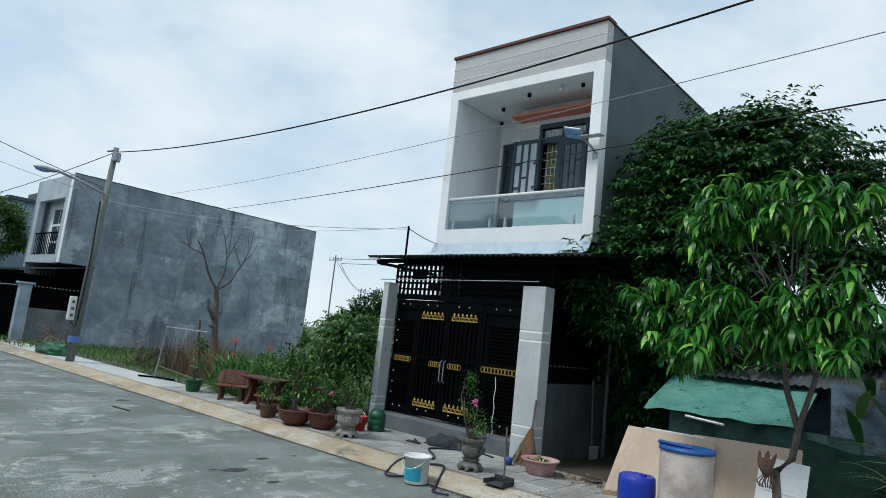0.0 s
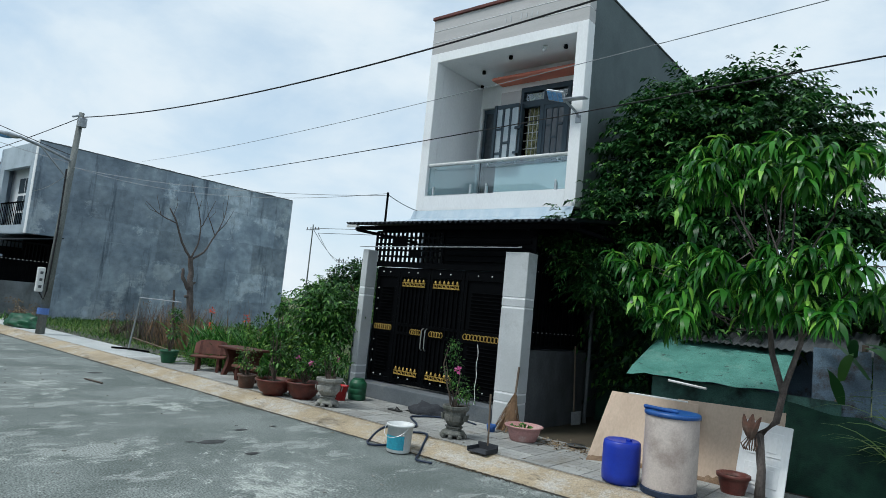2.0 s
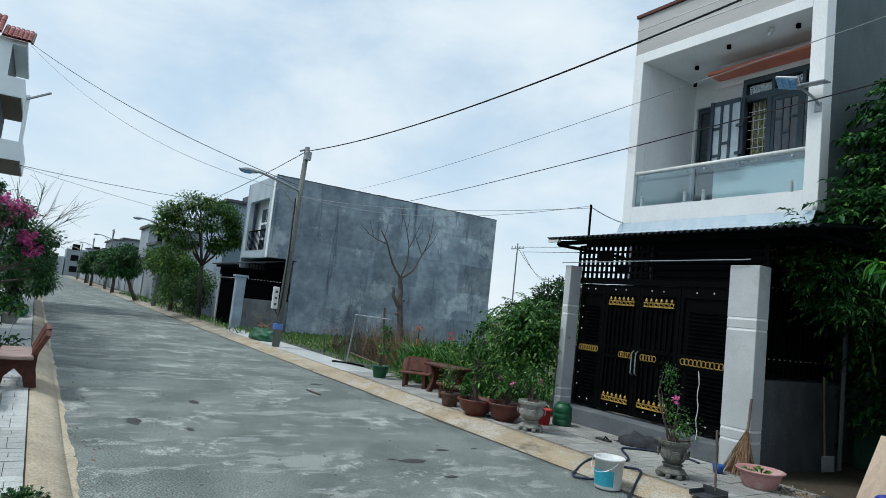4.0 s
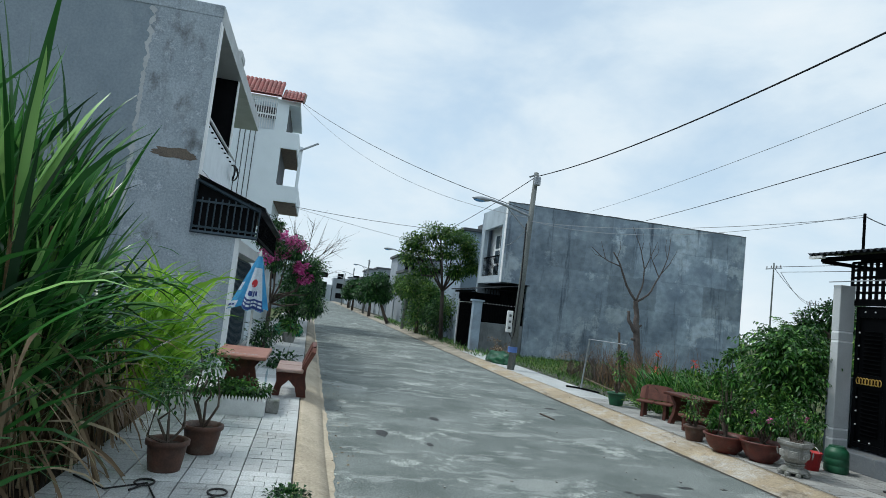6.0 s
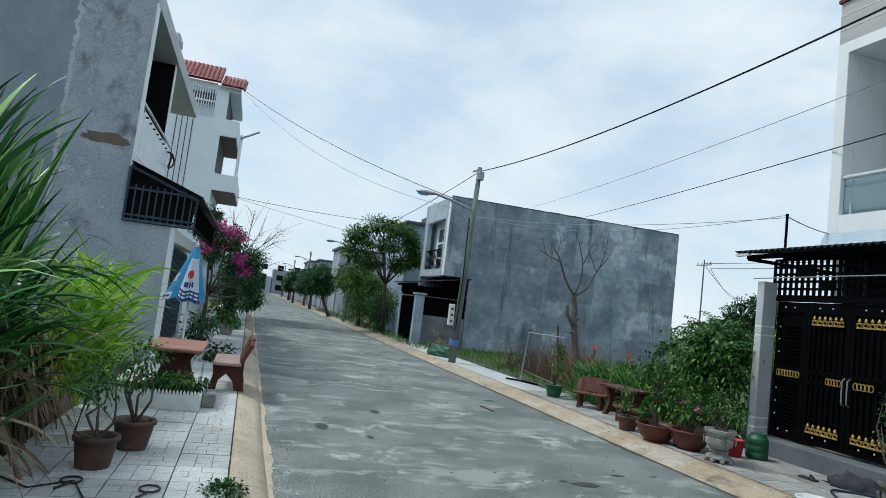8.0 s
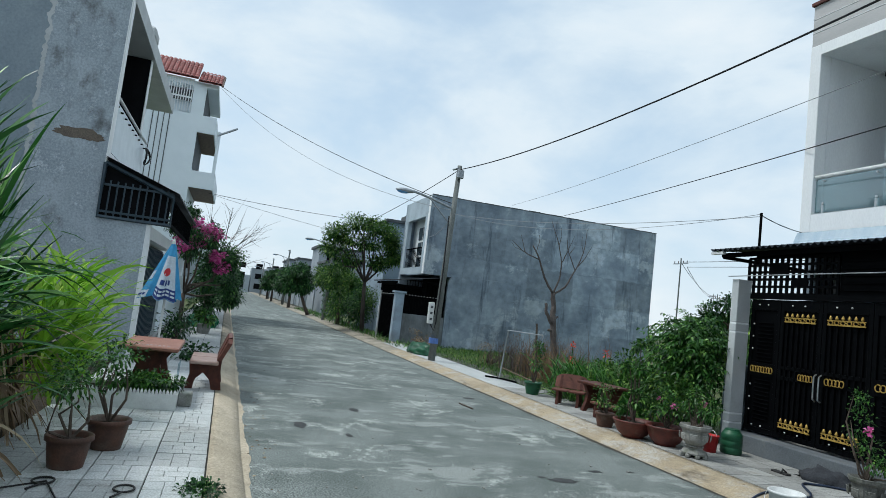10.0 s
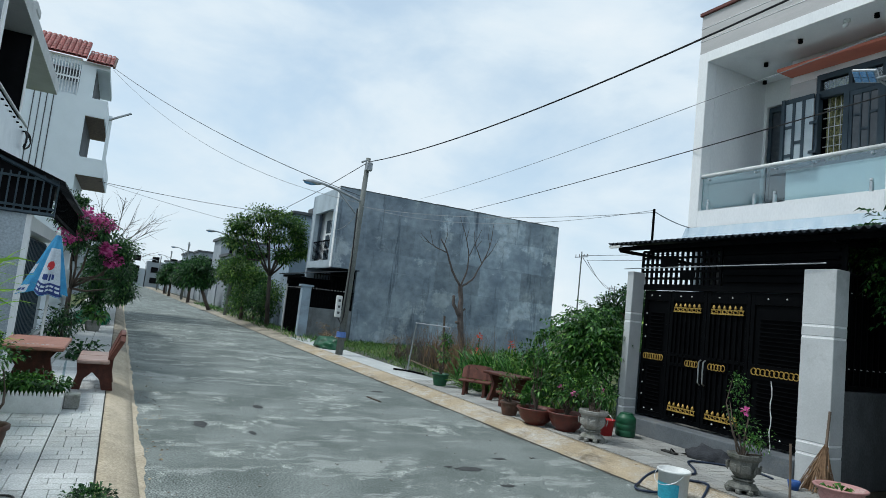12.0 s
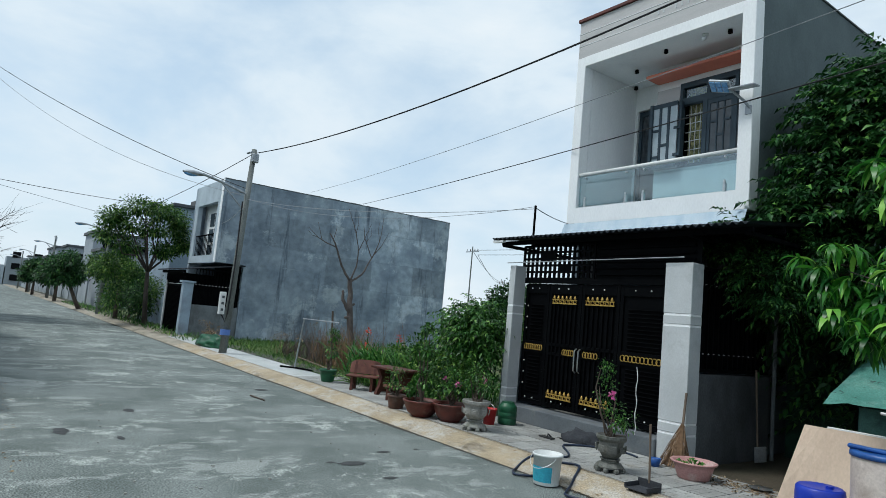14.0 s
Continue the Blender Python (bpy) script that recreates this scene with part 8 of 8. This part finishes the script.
# drying rack, green netting bag
rk = thing("drying_rack", (-14.4, 6.75, 0.1), "T-shaped metal drying rack on a wooden foot", "rack")
part("post", tube(bmesh.new(), [(-14.6, 6.72, 0.12), (-14.35, 6.72, 1.34)], 0.02, 6), M["galv"], rk)
part("cross_bar", tube(bmesh.new(), [(-14.4, 6.72, 1.35), (-12.6, 6.76, 1.36)], 0.013, 6), M["galv"], rk)
part("lower_bar", tube(bmesh.new(), [(-14.5, 6.73, 0.42), (-12.7, 6.8, 0.3)], 0.013, 6), M["wood"], rk)
part("prop", tube(bmesh.new(), [(-13.0, 6.9, 0.1), (-13.15, 6.85, 1.6)], 0.024, 6), M["bark"], rk)
part("foot", tube(bmesh.new(), [(-14.95, 6.5, 0.14), (-14.6, 6.72, 0.15), (-14.1, 6.95, 0.14)], 0.025, 6), M["blackmat"], rk)
bm = bmesh.new()
bmesh.ops.create_icosphere(bm, subdivisions=4, radius=1.0)
for vtx in bm.verts:
    q = vtx.co.copy()
    vtx.co = Vector((q.x * 0.85, q.y * 0.42, max(-0.1, q.z) * 0.33)) * (1 + 0.25 * noise.noise(q * 3))
bm.transform(Matrix.Translation((-20.6, 6.5, 0.14)))
single("green_netting", bm, M["green_pl"], "bundle of green netting at the foot of the pole", "net", smooth=True)
q, d = ball(rng, 1500, (-23.5, -0.55, 0.3), (0.9, 0.45, 0.2), 0.3)
single("green_net_heap", leaves("green_net_heap", q, d, 0.16, 0.1, M["net_bright"], rng), M["net_bright"], "heap of green netting on the pavement", "net")
bush("garden_shrub", (-16, -0.9, 0.1), [(-15.2, -0.95, 0.6, 0.4, 0.3, 0.4), (-16.5, -0.9, 0.5, 0.5, 0.35, 0.35), (-17.5, -0.8, 0.7, 0.4, 0.3, 0.45)], 900, 0.11, "leaf_dark", "low garden shrubs in front of the stained house", "shrub", rng, 8)
bush("garden_shrub", (-13.6, -0.35, 0.1), [(-13.6, -0.35, 0.28, 0.5, 0.35, 0.14)], 260, 0.12, "leaf_dark", "low dark shrub on the pavement", "shrub", rng, 5)
single("white_wall", B(-30, -19.0, -1.75, -1.62, 0.0, 1.75), M["housewhite"], "low white garden wall", "wall", kind="structure")
potted("potted_plant", (-20.3, -0.4, Z), 0.2, 0.15, 0.3, "stone", "spiky plant in a pale pot", [(-20.3, -0.4, 0.6, 0.3, 0.25, 0.2)], 160, 0.22, "leaf_mid", 3)

# ---- sugar cane thicket beside the camera ----
def cane_patch():
    t = thing("sugar_cane", (-6.5, -2.6, 0.05), "dense thicket of sugar cane with arching blades", "plant")
    bm = bmesh.new()
    roots = []
    for k in range(90):
        x, y = rng.uniform(-7.2, -4.4), rng.uniform(-4.4, -1.95)
        h = rng.uniform(1.2, 2.35)
        lean = rng.normal(0, 0.12, 2)
        roots.append((x, y, h, *lean))
        tube(bm, [(x, y, 0.0), (x + lean[0] * h * 0.5, y + lean[1] * h * 0.5, h / 2), (x + lean[0] * h, y + lean[1] * h, h)], [0.02, 0.018, 0.012], 5)
    part("stalk", bm, M["straw"], t, kind="stuff")
    b, w, L = [], [], []
    for x, y, h, lx, ly in roots:
        for k in range(24):
            u = rng.uniform(0.12, 1.0)
            b.append((x + lx * h * u, y + ly * h * u, h * u))
            a = rng.uniform(0, 2 * math.pi)
            r = rng.uniform(0.1, 0.5)
            w.append((r * math.cos(a), r * math.sin(a) + 0.06, 1.0))
            L.append(rng.uniform(0.9, 1.7))
    cut = len(b) * 2 // 3
    part("foliage", blades("foliage", np.array(b[:cut]), np.array(w[:cut]), np.array(L[:cut]), 0.078, M["cane"], rng, rng.uniform(0.12, 0.8, cut), 9), M["cane"], t, "long arching green blades", kind="stuff")
    part("foliage", blades("foliage", np.array(b[cut:]), np.array(w[cut:]), np.array(L[cut:]), 0.055, M["cane"], rng, rng.uniform(0.5, 1.5, len(b) - cut), 9), M["cane"], t, "long arching green blades", kind="stuff")
    g = 260
    b2 = np.stack([rng.uniform(-7.3, -3.3, g), rng.uniform(-2.5, -1.75, g), rng.uniform(0.05, 1.2, g)], 1)
    a2 = rng.uniform(0, 2 * math.pi, g)
    w2 = np.stack([0.5 * np.cos(a2), 0.5 * np.sin(a2) + 0.15, np.full(g, 0.9)], 1)
    part("low_foliage", blades("low_foliage", b2, w2, rng.uniform(0.8, 1.6, g), 0.06, M["cane"], rng, rng.uniform(0.7, 1.8, g), 7), M["cane"], t, "low arching green blades", kind="stuff")
    n = 520
    b = np.stack([rng.uniform(-7.6, -4.3, n), rng.uniform(-2.5, -1.6, n), rng.uniform(0.3, 1.2, n)], 1)
    a = rng.uniform(0, 2 * math.pi, n)
    w = np.stack([0.35 * np.cos(a), 0.35 * np.sin(a) + 0.12, rng.uniform(-1.6, 0.2, n)], 1)
    part("dry_foliage", blades("dry_foliage", b, w, rng.uniform(0.7, 1.4, n), 0.03, M["straw_dry"], rng, 1.5, 6), M["straw_dry"], t, "dead straw-coloured hanging blades", kind="stuff")


cane_patch()
n = 46
b = np.stack([rng.uniform(-6.9, -4.6, n), rng.uniform(-2.2, -1.8, n), rng.uniform(0.7, 1.5, n)], 1)
single("cane_blade", blades("cane_blade", b, np.stack([rng.normal(-0.3, 0.4, n), rng.uniform(0.35, 0.9, n), rng.uniform(0.3, 0.9, n)], 1), rng.uniform(0.9, 1.6, n), 0.055, M["cane"], rng, rng.uniform(0.7, 1.6, n), 9), M["cane"], "long cane blades arching out over the pavement", "plant", kind="stuff")
n = 300
b = np.stack([rng.uniform(-9.0, -7.3, n), rng.uniform(-1.95, -1.4, n), rng.uniform(0.2, 1.25, n)], 1)
a = rng.uniform(0, 2 * math.pi, n)
single("lemongrass", blades("lemongrass", b, np.stack([0.5 * np.cos(a), 0.5 * np.sin(a) + 0.15, np.ones(n)], 1), rng.uniform(0.6, 1.1, n), 0.062, M["leaf_yellow"], rng, rng.uniform(0.6, 1.6, n), 6), M["leaf_yellow"], "bright yellow-green grass clump by the cane", "plant", kind="stuff")
n = 130
b = np.stack([rng.uniform(-0.1, 0.8, n), rng.uniform(7.6, 8.05, n), rng.uniform(0.1, 0.9, n)], 1)
a = rng.uniform(0, 2 * math.pi, n)
single("lemongrass", blades("lemongrass", b, np.stack([0.6 * np.cos(a) - 0.2, 0.6 * np.sin(a), np.ones(n)], 1), rng.uniform(0.7, 1.3, n), 0.032, M["grass_pale"], rng, 1.3, 7), M["grass_pale"], "arching yellow-green grass beside the fence", "plant", kind="stuff")
# banana-like broad leaves by the fence
n = 26
b = np.stack([rng.uniform(-0.8, 0.4, n), rng.uniform(8.1, 9.0, n), rng.uniform(0.9, 2.6, n)], 1)
single("broad_leaf_plant", blades("broad_leaf_plant", b, np.stack([rng.normal(-0.3, 0.6, n), rng.normal(-0.2, 0.5, n), rng.uniform(0.2, 0.9, n)], 1), rng.uniform(0.5, 0.9, n), 0.14, M["leaf_dark"], rng, 0.9, 6), M["leaf_dark"], "dark broad-leaved plant by the fence", "plant", kind="stuff")

# small litter and weeds on the pavements
n = 420
q = np.stack([rng.normal(-4.0, 0.55, n), 5.56 - np.abs(rng.normal(0, 0.06, n)), np.full(n, 0.008)], 1)
single("kerb_litter", leaves("kerb_litter", q, rng.normal(0, 1, (n, 3)) * [1, 1, 0.12], rng.uniform(0.015, 0.045, n), 0.014, M["litter"], rng, 0.04), M["litter"], "dark dirt and leaf litter along the kerb foot", "dirt", kind="stuff")
q, d = ball(rng, 420, (-5.2, 0.1, 0.13), (0.22, 0.17, 0.045), 0.2)
single("weed_clump", leaves("weed_clump", q, d + [0, 0, 0.5], 0.05, 0.025, M["leaf_dark"], rng), M["leaf_dark"], "low green weed clump in the pavement joint", "weed", kind="stuff")
q, d = ball(rng, 160, (-5.05, 0.52, 0.02), (0.1, 0.09, 0.05), 0.2)
single("weed_clump", leaves("weed_clump", q, d + [0, 0, 0.6], 0.06, 0.018, M["leaf_yellow"], rng), M["leaf_yellow"], "small green weed at the road edge", "weed", kind="stuff")
for x, y in ((-5.3, -0.97), (-5.15, -0.42)):
    bm = bmesh.new()
    tube(bm, [(x + 0.085 * math.cos(a), y + 0.07 * math.sin(a), Z + 0.014) for a in [2 * math.pi * k / 14 for k in range(15)]], 0.008, 6, False)
    tube(bm, [(x + 0.085, y, Z + 0.014), (x + 0.2, y - 0.06, Z + 0.012)], 0.008, 6)
    single("rubber_loop", bm, M["rubber"], "black rubber loop lying on the tiles", "cable")
single("black_cord", tube(bmesh.new(), [(-5.4, -1.5, Z + 0.01), (-5.1, -1.2, Z + 0.012), (-5.3, -0.95, Z + 0.01), (-4.9, -0.8, Z + 0.01)], 0.007, 5), M["rubber"], "black cord lying on the tiles", "cable")
bm = bmesh.new()
for k in range(110):
    x, y = rng.uniform(-14, -2), rng.uniform(0.6, 5.1)
    s = rng.uniform(0.01, 0.035)
    box(bm, x, x + s, y, y + s * rng.uniform(0.4, 1), 0.0, s * 0.35)
single("gravel", bm, M["stone"], "scattered grit on the road", "gravel", kind="stuff")
n = 160
q = np.stack([rng.uniform(-14, -3, n), np.concatenate([rng.uniform(0.5, 0.8, n // 2), rng.uniform(5.36, 6.2, n // 2)]), np.full(n, 0.01)], 1)
q[:, 2] = np.where(q[:, 1] > 5.56, 0.02 + np.minimum(0.1, (q[:, 1] - 5.56) * 0.25), 0.006)
single("leaf_litter", leaves("leaf_litter", q, rng.normal(0, 1, (n, 3)) * [1, 1, 0.1], 0.05, 0.02, M["straw_dry"], rng, 0.05), M["straw_dry"], "fallen dry leaves along the kerbs", "leaves", kind="stuff")
tube_st = tube(bmesh.new(), [(-11.0, 4.35, 0.02), (-10.5, 4.42, 0.016)], 0.014, 5)
single("stick", tube_st, M["bark"], "short dark stick lying on the road", "stick")

# ---- distance ----
for k in range(16):
    x = -62 - 6.5 * k
    h = 3.5 + 3.0 * rng.random()
    t = thing("far_house", (x, 10, 0), "distant pale house along the road", "house", "distant houses")
    part("body", B(x - 2.8, x + 2.8, 8.5, 18, -0.06, h), M["fargrey"], t)
    part("roof", B(x - 3.0, x + 3.0, 8.3, 18.2, h, h + 0.25), M["render_dark"], t)
    for j in range(2):
        part("window", B(x + 2.8, x + 2.84, 9.3 + j * 3, 10.6 + j * 3, h - 1.9, h - 0.7), M["inside"], t)
for k in range(12):
    x = -62 - 8 * k
    h = 4.0 + 4.0 * rng.random()
    t = thing("far_house", (x, -6, 0), "distant pale house along the road", "house", "distant houses")
    part("body", B(x - 3.5, x + 3.5, -14, -2.6, -0.06, h), M["fargrey"], t)
    part("roof", B(x - 3.7, x + 3.7, -14.2, -2.4, h, h + 0.25), M["render_dark"], t)
    for j in range(3):
        part("window", B(x + 3.5, x + 3.54, -4.2 - j * 2.5, -3.2 - j * 2.5, h - 2.0, h - 0.8), M["inside"], t)
for k in range(7):
    y = -5 + 4.2 * k
    h = 3.5 + 3.5 * rng.random()
    t = thing("far_house", (-178, y, 0), "distant pale house at the end of the road", "house", "distant houses")
    part("body", B(-184, -174, y - 2, y + 2, -0.06, h), M["fargrey"], t)
    for j in range(3):
        part("window", B(-174, -173.9, y - 1, y + 0.6, 1 + j * 2.6, 2.4 + j * 2.6), M["inside"], t)
wl = [(-90 + 5.5 * k, 42 + 6 * math.sin(k * 1.9), 1.7 + 0.8 * math.sin(k * 2.7), 3.6, 2.4, 2.3 + 0.4 * math.sin(k * 1.3)) for k in range(30)]
p, d = crown_points(rng, wl, 3200, 0.9)
single("far_woods", leaves("far_woods", p, d, rng.uniform(0.4, 0.7, len(p)), 0.38, M["leaf_street"], rng), M["leaf_street"], "far belt of green bushes and trees", "trees", kind="stuff")
tree("far_tree", (-26.4, 24.6, 0), (-26.4, 24.6, 2.0), [(-26.9, 24.1, 3.2), (-26.2, 24.8, 3.7)], [(-27.0, 24.0, 2.9, 0.6, 0.5, 0.7), (-26.3, 24.7, 3.5, 0.7, 0.6, 0.7), (-25.6, 25.4, 3.3, 0.8, 0.7, 0.7)], 2400, 0.26, "leaf_dark", "round dark tree beyond the vacant lot", 0.15, 0.4)
# right-hand end of the road behind the camera
for k in range(3):
    x = 16 + 7 * k
    t = thing("far_house", (x, 12, 0), "plain house farther along the road", "house", "houses along the road")
    part("body", B(x - 3, x + 3, 8.5, 20, -0.06, 7), M["render_pale"], t)
    t = thing("far_house", (x, -8, 0), "plain house farther along the road", "house", "houses along the road")
    part("body", B(x - 3, x + 3, -16, -3, -0.06, 7), M["render_pale"], t)

# ---- pavement tiles ----
def tile_mesh(name, s, th, material, cells):
    """One cement slab whose face is split by shallow grooves into blocks."""
    bm = bmesh.new()
    for x0, x1, y0, y1 in cells:
        g = 0.0026
        box(bm, x0 * s + g - s / 2, x1 * s - g - s / 2, y0 * s + g - s / 2, y1 * s - g - s / 2, 0, th)
    bmesh.ops.delete(bm, geom=[q for q in bm.faces if q.normal.z < -0.9], context="FACES")
    return done(name, bm, M[material])


CELLS_A = [(0, 0.5, 0, 0.34), (0.5, 1, 0, 0.34), (0, 0.28, 0.34, 0.67), (0.28, 0.72, 0.34, 0.67), (0.72, 1, 0.34, 0.67), (0, 0.5, 0.67, 1), (0.5, 1, 0.67, 1)]
CELLS_B = [(0, 0.34, 0, 0.5), (0, 0.34, 0.5, 1), (0.34, 0.67, 0, 0.28), (0.34, 0.67, 0.28, 0.72), (0.34, 0.67, 0.72, 1), (0.67, 1, 0, 0.5), (0.67, 1, 0.5, 1)]


def lay(parent, x0, x1, y0, y1, s, material, cells_list, near0, near1):
    """Tiles over a strip: those between near0 and near1 each a piece of its own, the rest one joined mesh."""
    meshes = [tile_mesh("tile", s - 0.006, 0.026, material, c) for c in cells_list]
    nx, ny = int((x1 - x0) / s), int((y1 - y0) / s)
    rest = bmesh.new()
    for i in range(nx):
        for j in range(ny):
            x, y = x0 + (i + 0.5) * s, y0 + (j + 0.5) * s
            if near0 <= x <= near1:
                o = new("tile", meshes[(i + j) % len(meshes)])
                o.parent = parent
                o.matrix_basis = pose(*(Vector((x, y, 0.092 + 0.002 * noise.noise((x * 5, y * 5, 0)))) - Vector(parent.location)), rng.normal(0, 0.25), rng.normal(0, 0.25), rng.normal(0, 0.3))
            else:
                h = 0.118
                g = 0.005
                q = [rest.verts.new(p) for p in ((x - s / 2 + g, y - s / 2 + g, h), (x + s / 2 - g, y - s / 2 + g, h), (x + s / 2 - g, y + s / 2 - g, h), (x - s / 2 + g, y + s / 2 - g, h))]
                rest.faces.new(q)
    part("tiles", rest, M[material], parent, kind="stuff")


lay(pave_left, -60, 8, -1.60, 0.13, 0.43, "tile_pale", [CELLS_A, CELLS_B], -14.0, -2.5)
lay(pave_right, -13.2, 8, 6.07, 7.62, 0.385, "tile_grey", [CELLS_A, CELLS_B], -12.0, 2.0)
